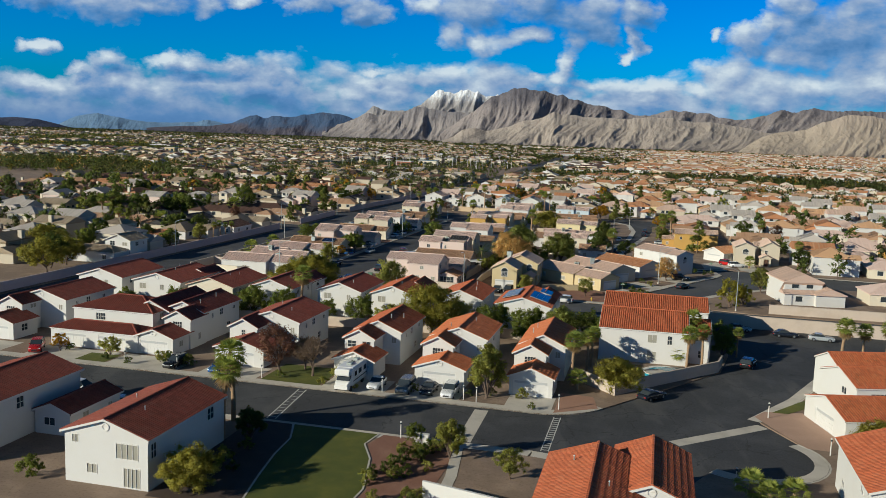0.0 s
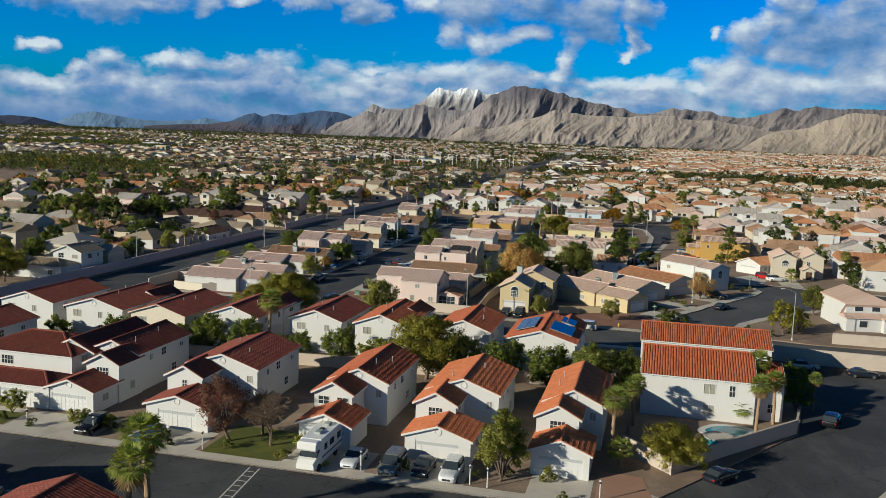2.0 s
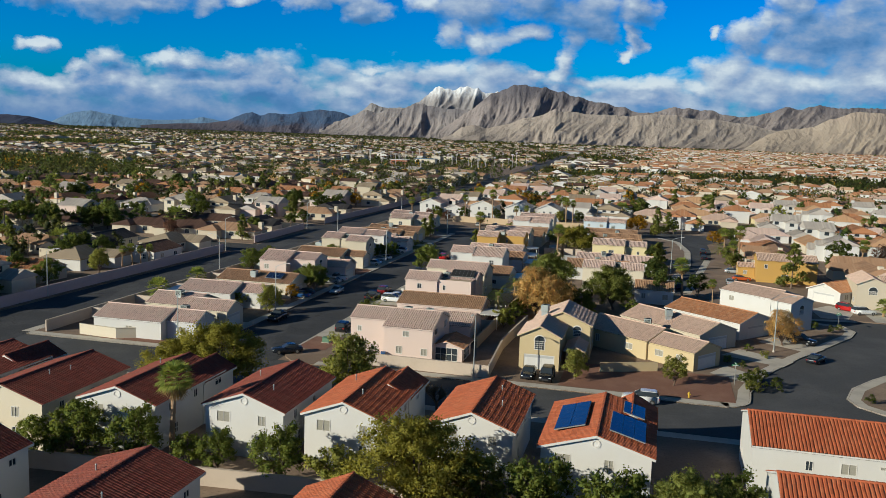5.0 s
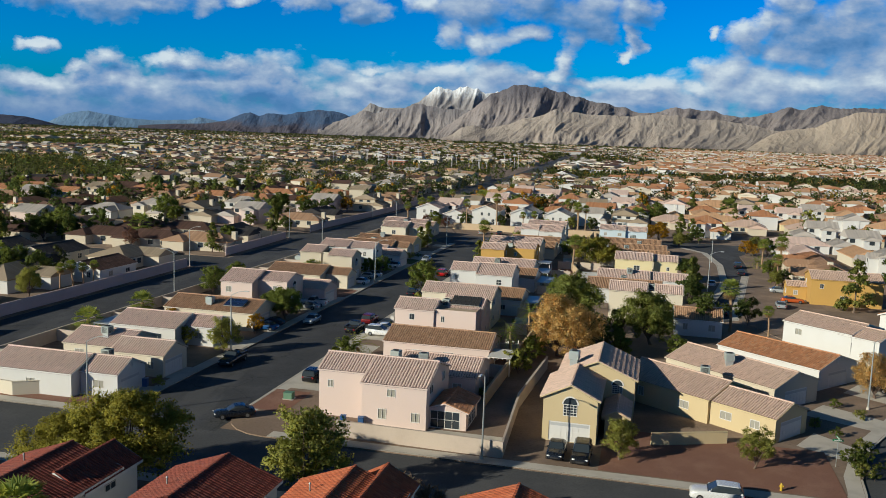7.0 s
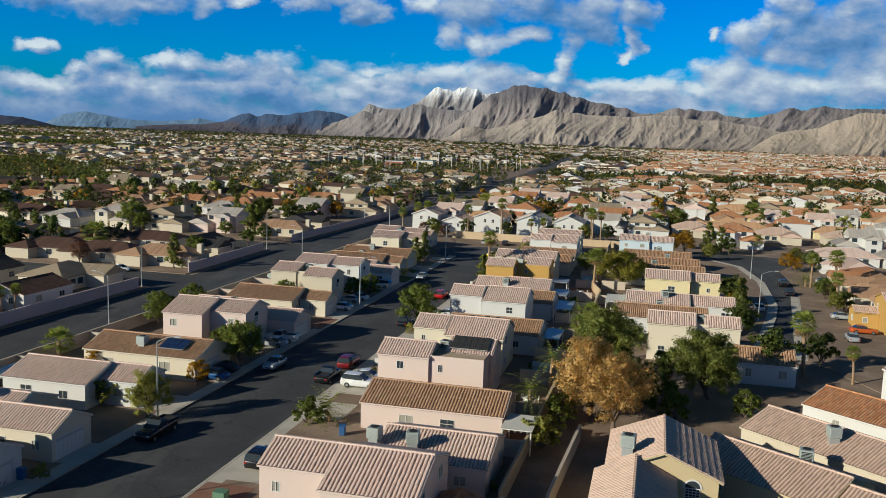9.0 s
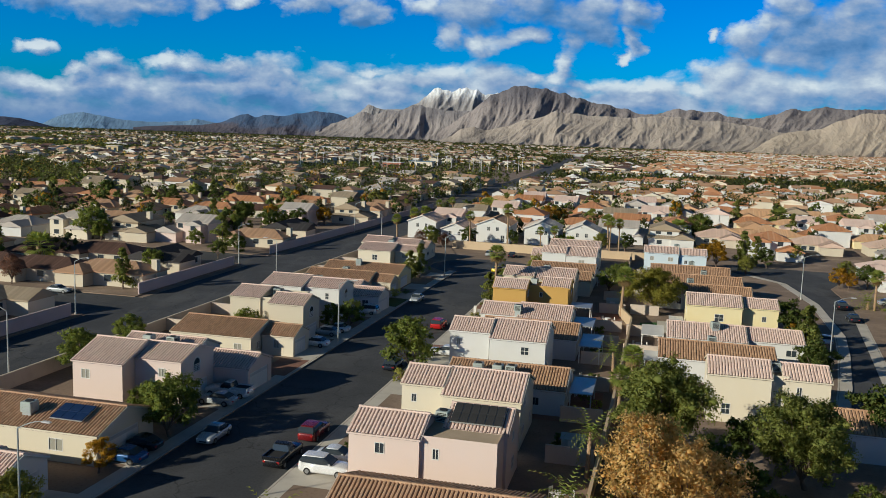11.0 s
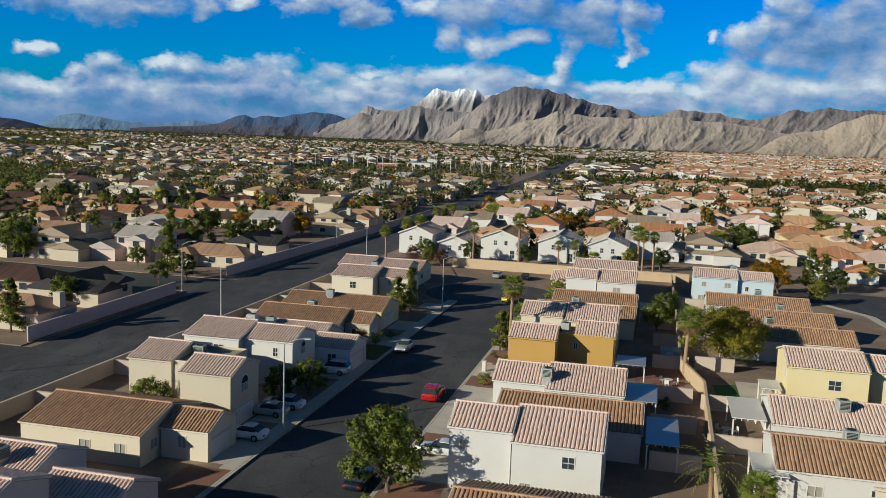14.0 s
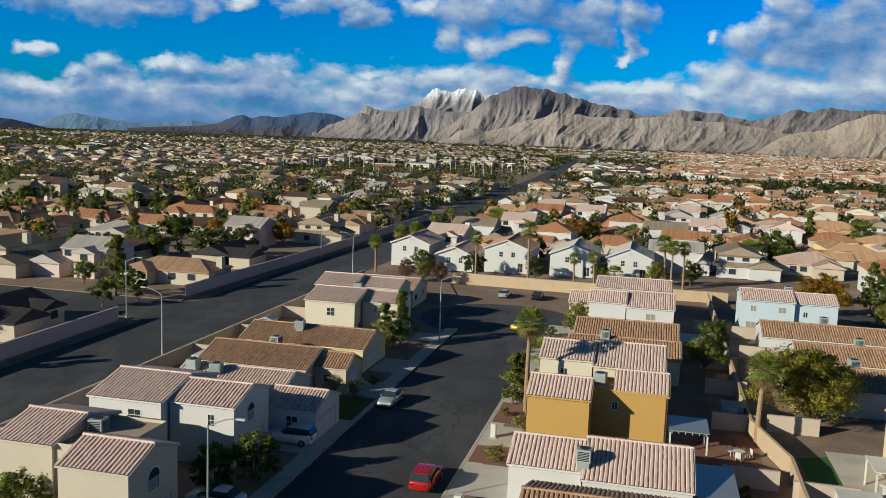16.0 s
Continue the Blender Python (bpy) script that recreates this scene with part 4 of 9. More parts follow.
WEST.append(([ridge_u(-102.0, -96.8, 288.0, 4.2, 5.5, 6.6), ridge_u(-94.3, -88.6, 284.0, 3.2, 5.5, 6.6), flat(-97.2, -92.0, 284.2, 291, 5.6)], "tan", "pink", ((1, "E", 3.0, 3.2, 1.5, 0.9, "a"), (1, "E", 3.0, 0.05, 4.4, 2.15, "g"), (1, "S", 0, 0, 0, 0, "-"), (0, "S", 0, 0, 0, 0, "-"))))
WEST.append(([ridge_u(-102.4, -95.2, 300.4, 5.0, *U2), ridge_u(-95.3, -89.0, 300.0, 3.5, 5.3, 6.4), ridge_u(-90.5, -85.0, 308.0, 3.2, 2.9, 4.0)], "white", "pink", ((1, "E", 3.1, 3.3, 1.3, 0.9, "a"), (1, "E", 3.3, 0.05, 4.4, 2.15, "g"), (1, "S", 3.9, 3.4, 0.7, 1.1, "p"), (0, "S", 4.4, 3.5, 1.3, 1.1, "p"), (2, "E", 2.8, 0.05, 4.8, 2.15, "g"))))
WEST.append(([ridge_u(-102.5, -90.2, 312.0, 4.2, *U1)], "white", "pink", ()))
WEST.append(([ridge_u(-104.6, -91.4, 322.2, 4.6, *U1), ridge_u(-91.5, -87.6, 322.6, 2.7, 2.8, 3.9)], "tan", "brown", ((1, "E", 2.3, 0.05, 3.4, 2.15, "g"), (0, "S", 9.8, 0.9, 1.2, 1.1, "b"))))
WEST.append(([ridge_u(-105.0, -88.6, 333.0, 4.6, *U1)], "yellow", "brown", ((0, "E", 4.0, 0.05, 4.8, 2.15, "g"),)))
WEST.append(([ridge_u(-102.6, -95.0, 348.3, 5.0, *U2), ridge_u(-95.1, -89.6, 349.5, 3.4, 5.2, 6.2)], "cream", "pink", ((0, "S", 3.8, 3.3, 1.2, 1.2, "p"),)))
WEST.append(([ridge_u(-106.0, -99.5, 360.0, 4.4, *U2), ridge_u(-99.6, -93.0, 361.0, 3.4, 5.2, 6.2)], "cream", "pink", ()))
WEST.append(([ridge_u(-106.0, -94.0, 374.0, 4.6, *U1)], "cream", "tan", ()))
# column along the next street
NEXT = []
NEXT.append(([ridge_u(-33.5, -26.6, 267.8, 3.7, *U2), ridge_u(-25.4, -20.3, 268.6, 3.2, 5.2, 6.3), flat(-27.0, -24.8, 265.5, 271, 5.5)], "cream", "pink", ((0, "S", 2.0, 0.9, 1.0, 1.3, "p"), (1, "S", 1.6, 3.4, 0.6, 1.0, "p"), (0, "W", 3.0, 3.0, 1.2, 1.2, "p"))))
NEXT.append(([ridge_u(-38.8, -23.9, 285.0, 5.0, *U1)], "white", "brown", ((0, "S", 3.0, 0.8, 1.3, 1.0, "b"), (0, "S", 8.0, 0.8, 1.6, 1.2, "p"))))
NEXT.append(([ridge_u(-37.6, -26.4, 297.8, 5.2, *U1), ridge_u(-26.5, -18.5, 298.6, 4.0, 2.9, 4.1)], "white", "pink", ()))
NEXT.append(([ridge_u(-34.6, -26.0, 311.0, 4.6, *U2), ridge_u(-26.0, -20.4, 312.0, 3.8, 5.2, 6.2)], "yellow", "pink", ((0, "S", 4.9, 3.0, 1.4, 1.2, "p"), (1, "S", 3.2, 3.1, 0.7, 0.9, "p"))))
NEXT.append(([ridge_u(-40.0, -22.0, 335.0, 4.4, *U1)], "cream", "brown", ()))
NEXT.append(([ridge_u(-38.0, -22.6, 347.0, 4.4, *U1)], "cream", "brown", ()))
NEXT.append(([ridge_u(-40.6, -24.0, 360.0, 4.4, *U1)], "white", "brown", ()))
NEXT.append(([ridge_u(-42.3, -34.4, 374.0, 4.4, 5.5, 6.6), ridge_u(-34.5, -28.2, 374.0, 3.6, 5.3, 6.4)], "blue", "pink", ((1, "S", 1.5, 3.2, 0.7, 0.9, "p"),)))
NEXT.append(([ridge_u(-22.0, -14.0, 259.0, 3.6, *U1)], "white", "brown", ()))
# rows of white houses by the near street; each ridge runs away from it
def gable_house(u, half, v0, v1, mirror, seed, wall="white", tile="red", g_half=3.3, porch=True, front=(1.7,)):
    s = -1 if mirror else 1
    wings = [ridge_v(u, half, v0 + 5.0, v1, 5.2, 6.7), ridge_v(u - s * (half - 2.4), 2.6, v0 + 0.6, v0 + 6.2, 4.9, 6.1)]
    ops = [(1, "S", 4.56 * (k + 0.5) / len(front), 3.3, w, 1.05, "p") for k, w in enumerate(front)]
    ops += [(0, "S", 2 * half - 1.7, 3.3, 0.8, 1.0, "b"), (0, "E", 3, 3.6, 0.7, 0.9, "p"), (0, "E", 6, 3.6, 1.2, 1.1, "p"), (0, "E", 8.5, 0.9, 1.2, 1.1, "p"), (0, "E", 10.4, 3.8, 0.9, 0.7, "p")]
    if porch:
        wings.append(ridge_v(u - s * (half - g_half), g_half, v0 - 4.2, v0 + 2.0, 2.8, 4.0))
        ops.append((2, "S", g_half - 0.32, 0.05, 4.8, 2.15, "g"))
    return street_house(wings, wall, tile, seed, ops)


for spec, w_ in ((EAST, 0), (WEST, 100), (NEXT, 200)):
    for i, (wings, wall, tile, ops) in enumerate(spec):
        street_house(wings, wall, tile, 11 + i + w_, ops)
gable_house(-15.0, 3.6, 118.8, 137.2, False, 31, tile="red_sunlit")
gable_house(-27.6, 4.5, 118.8, 136.0, False, 32, tile="red_sunlit", g_half=3.9)
gable_house(-40.2, 3.9, 118.6, 137.0, False, 33, front=(1.4, 1.4))
gable_house(-58.0, 5.0, 118.8, 137.0, False, 34, tile="red_shaded", g_half=4.2, front=(0.7,))
gable_house(-74.2, 4.0, 120.0, 138.0, True, 35, tile="red_shaded", g_half=3.6)
street_house([(-91.5, -77.0, 121.0, 131.0, 5.2, 6.8, "u", "hip"), (-82.5, -76.0, 124.0, 138.0, 5.2, 6.7, "v", "gable"), (-92.0, -76.5, 116.0, 121.0, 2.8, 3.8, "u", "hip")], "white", "red_shaded", 36,
             ((2, "S", 4.0, 0.05, 4.8, 2.15, "g"), (2, "S", 11.0, 0.05, 4.8, 2.15, "g"), (0, "S", 5.0, 3.4, 1.8, 1.2, "p"), (1, "E", 4, 3.5, 0.9, 1.0, "p"), (1, "E", 10, 0.9, 0.9, 1.2, "p")))
gable_house(-101.0, 5.0, 120.0, 139.0, False, 37, tile="red_shaded", g_half=3.6)
# second row, back to back with it
for u, half, v0, v1, wall, tile, sd in ((-22.5, 5.3, 152.0, 166.0, "white", "red", 41), (-34.6, 4.4, 154.6, 168.0, "white", "red", 42), (-47.3, 4.4, 153.4, 167.4, "white", "red", 43), (-57.6, 4.6, 152.6, 166.6, "white", "red_shaded", 44),
                                      (-70.6, 4.6, 150.4, 165.0, "white", "red_shaded", 45), (-81.5, 5.0, 147.0, 162.0, "cream", "red_shaded", 46), (-93.2, 5.4, 147.6, 163.0, "white", "red_shaded", 47), (-106.0, 5.2, 148.0, 163.0, "white", "red_shaded", 48)):
    street_house([ridge_v(u, half, v0, v1, 5.2, 6.7)] + ([ridge_v(u + half - 2.5, 2.6, v1 - 5.0, v1 + 2.5, 5.0, 6.2)] if sd % 2 else []), wall, tile, sd,
                 ((0, "S", 2.0, 3.4, 1.5, 1.2, "b"), (0, "S", 6.2, 3.4, 0.9, 1.1, "b"), (0, "S", 6.2, 1.0, 0.9, 1.4, "p"), (0, "E", 3, 3.6, 0.8, 1.0, "p"), (0, "E", 8, 3.6, 0.8, 1.0, "p"), (0, "E", 4, 0.9, 0.8, 1.2, "p")))
# wide house at the bend, and the one behind it
street_house([ridge_u(-8.0, 6.0, 145.8, 6.4, 5.3, 7.6), ridge_u(6.0, 9.6, 146.5, 4.8, 5.0, 6.4)], "white", "red", 51, ((0, "S", 8.3, 3.3, 1.5, 1.4, "b"), (0, "S", 8.3, 0.7, 1.5, 1.3, "b"), (0, "S", 11.0, 3.2, 0.8, 1.5, "p")))
street_house([ridge_u(-8.5, 10.0, 164.0, 5.6, 5.3, 7.0)], "white", "red", 52, ((0, "S", 5.0, 3.4, 0.7, 1.0, "p"), (0, "S", 8.4, 3.4, 1.4, 1.1, "b"), (0, "S", 11.5, 4.2, 1.0, 0.4, "b")))
# houses on the camera's side of the near street
street_house([ridge_v(-50.4, 4.9, 70.6, 86.2, 5.3, 6.8)], "white", "red_shaded", 61, ((0, "S", 1.2, 4.0, 0.8, 0.9, "b"), (0, "S", 6.9, 2.9, 2.5, 1.6, "b"), (0, "S", 3.0, 1.1, 1.2, 1.0, "b"), (0, "S", 7.4, 0.1, 1.9, 2.0, "b"), (0, "E", 1.0, 3.0, 1.0, 1.6, "p"), (0, "E", 12.0, 3.4, 1.4, 1.4, "p")))
street_house([ridge_v(-72.0, 5.2, 70.0, 90.0, 5.3, 6.8), ridge_v(-64.6, 2.6, 81.0, 91.0, 2.8, 3.7)], "white", "red_shaded", 62, ((0, "E", 3.0, 3.4, 1.2, 1.4, "p"), (0, "E", 9.0, 3.4, 1.2, 1.4, "p"), (0, "E", 5.0, 0.9, 1.2, 1.4, "p")))
street_house([ridge_v(-4.0, 4.6, 66.0, 80.5, 5.3, 6.8), ridge_v(1.0, 3.6, 72.0, 85.0, 5.2, 6.5)], "white", "red", 63)
house(21.9, 114.2, 16.0, [(0.0, 9.0, -5.4, 5.4, 2.8, 4.3, "u", "gable"), (4.2, 14.0, 0.6, 10.4, 5.2, 6.7, "u", "gable"), (6.5, 15.0, 9.6, 17.0, 5.2, 6.7, "u", "gable")], "white", "red", "white stucco two-storey house with red clay tile roof beside a bend",
      ((0, "W", 5.4, 0.05, 4.8, 2.15, "g"), (1, "W", 6.6, 3.5, 1.3, 1.0, "p"), (1, "S", 3.0, 3.4, 2.4, 1.1, "p"), (2, "W", 3.6, 3.6, 1.0, 1.0, "p")), 64)
street_house([ridge_v(24.5, 5.0, 80.0, 95.0, 5.2, 6.8)], "white", "red", 65)
# tan houses turned towards the slanting street
street_house([ridge_v(-33.6, 3.2, 196.6, 206.0, 5.0, 6.4), ridge_v(-31.4, 4.6, 205.4, 215.5, 5.2, 7.0), (-30.0, -27.6, 199.4, 205.6, 2.7, 3.3, "v", "gable")], "ochre", "tan", 71,
             ((0, "S", 2.9, 2.9, 1.5, 1.3, "a"), (0, "S", 2.9, 0.05, 4.4, 2.15, "g"), (1, "S", 6.6, 3.3, 1.2, 1.0, "a"), (2, "S", 1.2, 0.05, 1.0, 2.05, "d")))


def slant_house(a, b, half, ze, zr, wall, tile, seed, garage=True, ops=()):
    """A house with its ridge from a to b in the grid."""
    cu, cv = (a[0] + b[0]) / 2, (a[1] + b[1]) / 2
    L = math.hypot(b[0] - a[0], b[1] - a[1])
    turn = math.degrees(math.atan2(b[1] - a[1], b[0] - a[0]))
    return house(cu, cv, turn, [(-L / 2 + 0.14, L / 2 - 0.14, -half + 0.14, half - 0.14, ze, zr, "u", "gable")], wall, tile, "", ((0, "E", half - 0.14, 0.05, 4.6, 2.15, "g"),) if garage else ops, seed)


slant_house((-26.6, 219.8), (-16.0, 212.0), 4.6, 2.9, 4.4, "ochre", "tan", 72, False)
slant_house((-16.6, 211.6), (-9.8, 206.6), 3.5, 2.8, 4.0, "ochre", "tan", 73)
slant_house((-20.5, 231.0), (-7.5, 219.5), 4.7, 2.9, 4.4, "tan", "tan", 74)
slant_house((-13.0, 242.0), (-0.5, 231.4), 4.8, 2.9, 4.3, "white", "orange", 75)
slant_house((-3.0, 251.0), (5.5, 243.5), 4.4, 5.5, 6.6, "white", "tan", 76, False)
slant_house((3.0, 244.5), (8.0, 240.0), 3.4, 5.3, 6.3, "white", "tan", 77, False, ((0, "E", 3.2, 3.0, 1.3, 1.1, "a"), (0, "S", 2.0, 3.4, 0.9, 1.0, "p")))


# ---------------------------------------------------------------- the town beyond
def seen_from_way(x, y, margin=4.0):
    """Whether a place on the ground lies within the wedge that the flight looks over."""
    for ex, ey in ((0, 0), (-6, 110), (-12.7, 238)):
        dx, dy = x - ex, y - ey
        if dy > 5 and abs(math.degrees(math.atan2(dx, dy)) + 3.5) < 27 + margin:
            return True
    return False


def plain_roof(x0, x1, y0, y1, ze, zr, axis, hip):
    """A roof for houses at some distance: the slab, and the ribs of its tiles."""
    ov = 0.35
    sw = axis == "v"
    a0, a1, b0, b1 = (y0 - ov, y1 + ov, x0 - ov, x1 + ov) if sw else (x0 - ov, x1 + ov, y0 - ov, y1 + ov)

    def P(a, b, z):
        return (b, a, z) if sw else (a, b, z)
    bm_, half = (b0 + b1) / 2, (b1 - b0) / 2
    ins = min(half, (a1 - a0) / 2 - 0.2) if hip else 0.0
    r0, r1 = a0 + ins, a1 - ins
    ribs = []
    for bb in (b0, b1):
        n = max(3, int((a1 - a0) / 0.7))
        for i in range(n):
            s0, s1 = a0 + (a1 - a0) * (i + 0.1) / n, a0 + (a1 - a0) * (i + 0.75) / n

            def top(s):
                if not hip:
                    return 1.0
                return max(0.0, min(1.0, (s - a0) / ins, (a1 - s) / ins))
            q = []
            for s, f in ((s0, 0), (s1, 0), (s1, top(s1)), (s0, top(s0))):
                q.append(P(s, bb + (bm_ - bb) * f, ze + (zr - ze) * f + 0.06))
            ribs.append(q)
    E = [P(a0, b0, ze), P(a1, b0, ze), P(a1, b1, ze), P(a0, b1, ze)]
    R0, R1 = P(r0, bm_, zr), P(r1, bm_, zr)
    cells = [[E[0], E[1], R1, R0], [E[2], E[3], R0, R1]]
    L = [(p[0], p[1], p[2] - 0.22) for p in E]
    if hip:
        cells += [[E[1], E[2], R1], [E[3], E[0], R0]]
        cells += [[E[1], E[2], L[2], L[1]], [E[3], E[0], L[0], L[3]]]
    else:
        cells += [[E[1], R1, E[2], L[2], L[1]], [E[3], R0, E[0], L[0], L[3]]]
    cells += [[E[0], E[1], L[1], L[0]], [E[2], E[3], L[3], L[2]], L]
    return cells, ribs


def far_window():
    """A framed window with its pane in one mesh, for houses that stay far off."""
    bm = bmesh.new()
    add_box(bm, -0.8, -0.03, 0.0, 0.8, 0.05, 1.3)
    for f in list(bm.faces):
        if f.normal.y < -0.5:
            r = bmesh.ops.inset_individual(bm, faces=[f], thickness=0.09, depth=-0.04)
            f.material_index = 1
    me = bpy.data.meshes.new("window")
    bm.to_mesh(me)
    bm.free()
    me.materials.append(M_TRIM)
    me.materials.append(M_PANE)
    return me


FAR_WINDOW = far_window()


PLANS = {
    # blocks (x0, x1, y0, y1, eave, ridge's direction, hipped), front windows (x, y, z), garage (x, y)
    "low": ([(-7, 7, -3, 5.5, 2.8, "u", False), (-7, -0.6, -7.6, 0, 2.7, "v", False), (1.6, 6.0, -5.2, 0, 2.75, "v", False)], [(3.8, -5.2, 0.9), (6.2, -3, 1.0)], (-3.8, -7.6)),
    "low_hip": ([(-6.6, 6.6, -4, 5.5, 2.8, "u", True), (0.2, 6.4, -8, 0, 2.7, "v", False)], [(-3.6, -4, 0.9), (-1.4, -4, 0.9)], (3.3, -8)),
    "low_long": ([(-8.5, 8.5, -4, 4.5, 2.7, "u", True), (-8.3, -2.2, -7, 0, 2.7, "v", True)], [(1.0, -4, 0.9), (5.0, -4, 0.9)], (-5.2, -7)),
    "two": ([(-3.2, 6.2, -4, 5, 5.3, "u", False), (-8, -1.4, -7.4, 2.5, 2.8, "v", False), (0.8, 5.2, -6.2, -1, 4.9, "v", False)], [(3.0, -6.2, 3.3), (3.0, -6.2, 0.8), (-2.0, -4, 3.6)], (-4.7, -7.4)),
    "two_gable": ([(-5, 3.4, -5, 6.5, 5.2, "v", False), (1.2, 7.6, -7.6, 2, 2.8, "v", False), (-5.4, 2.0, -6.6, -4, 2.8, "u", False)], [(-2.6, -5, 3.6), (0.6, -5, 3.6), (-2.2, -6.6, 0.8)], (4.4, -7.6)),
    "two_hip": ([(-5.5, 4.5, -4.5, 5.5, 5.3, "u", True), (0.8, 7.4, -8, 1, 2.8, "v", False), (-5.2, -1.0, -6.5, 0, 5.0, "v", False)], [(-3.1, -6.5, 3.4), (1.8, -4.5, 3.7), (-3.1, -6.5, 0.8)], (4.1, -8)),
}


def town_house(seed, wall, tile, plan):
    """A house for the middle distance: wings under one tiled roof, garage, windows, chimney."""
    rng = random.Random(seed)
    blocks, wins, (gx, gy) = PLANS[plan]
    words = "%s stucco %s house with %s roof" % (wall, "two-storey" if plan[0] == "t" else "one-storey", ROOF_WORDS[tile])
    h = thing("house", Matrix.Identity(4), words, "house", "houses farther off")
    ribs, cells, slabs, top = [], [], [], 0.0
    for x0, x1, y0, y1, e, ax, hip in blocks:
        half = ((y1 - y0) if ax == "u" else (x1 - x0)) / 2
        r = e + half * rng.uniform(0.38, 0.44)
        top = max(top, r)
        for (p, q) in (((x0, y0), (x1, y0)), ((x1, y0), (x1, y1)), ((x1, y1), (x0, y1)), ((x0, y1), (x0, y0))):
            cells.append([(p[0], p[1], 0), (q[0], q[1], 0), (q[0], q[1], e), (p[0], p[1], e)])
        if not hip:
            if ax == "u":
                cells += [[(x1, y0, e), (x1, y1, e), (x1, (y0 + y1) / 2, r - 0.15)], [(x0, y0, e), (x0, y1, e), (x0, (y0 + y1) / 2, r - 0.15)]]
            else:
                cells += [[(x0, y0, e), (x1, y0, e), ((x0 + x1) / 2, y0, r - 0.15)], [(x0, y1, e), (x1, y1, e), ((x0 + x1) / 2, y1, r - 0.15)]]
        slab, more = plain_roof(x0, x1, y0, y1, e - 0.05, r, ax, hip)
        slabs += slab
        ribs += more
    # floor strips and ceiling strips tie the wings to the main block
    m0, m1, n0, ze = blocks[0][0], blocks[0][1], blocks[0][2], blocks[0][4]
    for x0, x1, y0, y1, e, ax, hip in blocks[1:]:
        cells.append([(m0, n0, 0), (m1, n0, 0), (x1, y1, 0), (x0, y1, 0)])
        slabs.append([(m0 - 0.35, n0 - 0.35, ze - 0.27), (m1 + 0.35, n0 - 0.35, ze - 0.27), (x1 + 0.35, y1 + 0.35, e - 0.27), (x0 - 0.35, y1 + 0.35, e - 0.27)])
    v, f = quads(cells)
    child("wall", mesh_of("wall", v, f, STUCCO[wall]), h)
    v, f = quads(slabs)
    child("roof", mesh_of("roof", v, f, TILE[tile]), h)
    v = [p for q in ribs for p in q]
    tagged(child("roof_tiles", mesh_of("roof_tiles", v, [tuple(range(4 * i, 4 * i + 4)) for i in range(len(ribs))], TILE[tile]), h), kind="stuff")
    child("garage_door", TOWN_GARAGE, h, "pale panelled garage door", pose(gx, gy - 0.03, 0))
    for x, y, z in wins:
        child("window", FAR_WINDOW, h, "", pose(x, y - 0.05, z))
    if rng.random() < 0.4:
        bm = box(blocks[0][1] - 1.0, 0.5, 0.0, blocks[0][1] + 0.25, 1.7, top + 0.5, 0.05)
        part("chimney", bm, STUCCO[wall], h, "square stucco chimney")
    return h


def town_garage():
    v, f = framed_sheet(4.4, 2.1, 1, 4, 0.05, 0.06, 0.05, 0.02, True)
    return mesh_of("garage_door", v, f, M_GARAGE)


TOWN_GARAGE = town_garage()
WEST_KINDS = [town_house(s, w, t, p) for s, w, t, p in ((1, "cream", "sand", "low_hip"), (2, "cream", "sand", "low"), (3, "tan", "charcoal", "low"), (4, "tan", "sand", "two_gable"), (5, "pink", "grey", "two"), (6, "white", "grey", "low_hip"), (7, "tan", "dark", "low_long"), (8, "cream", "grey", "two_hip"), (9, "tan", "brown", "low_long"), (10, "white", "sand", "low_hip"))]
FAR_WEST_KINDS = [town_house(s, w, t, p) for s, w, t, p in ((41, "cream", "orange", "low_long"), (42, "tan", "brown", "low_hip"), (43, "tan", "brown", "low"), (44, "tan", "sand", "two"), (45, "cream", "dark", "low"), (46, "tan", "orange", "low_long"))]
NORTH_KINDS = [town_house(s, w, t, p) for s, w, t, p in ((11, "white", "grey", "two_gable"), (12, "white", "pink", "two"), (13, "cream", "apricot", "low"), (14, "white", "sand", "two_gable"), (15, "tan", "tan", "low_hip"), (16, "white", "orange", "two_hip"), (17, "yellow", "apricot", "low_long"))]
EAST_KINDS = [town_house(s, w, t, p) for s, w, t, p in ((21, "white", "orange", "two_gable"), (22, "cream", "apricot", "low"), (23, "white", "grey", "two"), (24, "cream", "pink", "low_hip"), (25, "gold", "brown", "low_long"), (26, "white", "apricot", "two_hip"), (27, "cream", "brown", "low"), (28, "tan", "orange", "low_hip"), (29, "white", "pink", "low_long"), (30, "white", "tan", "two_gable"))]
USED = set()


def place(ob, m, scale=1.0):
    """Sets the first of a kind down, and copies it after that."""
    m = m @ Matrix.Scale(scale, 4)
    if ob.name not in USED:
        USED.add(ob.name)
        ob.matrix_basis = m
        return ob
    kept = ob.scale.copy()
    ob.scale = (1, 1, 1)
    made = copy_thing(ob, m)
    ob.scale = kept
    return made


TREE_SPOTS = []           # (u, v, height, sort) for the leafy filling of the town
taken = []


def free(u, v, gap):
    if any(abs(u - a) < gap and abs(v - b) < gap for a, b in taken):
        return False
    taken.append((u, v))
    return True


def set_house(kind, u, v, turn=0.0):
    place(kind, at(u, v, 0, turn))
    taken.append((u, v))


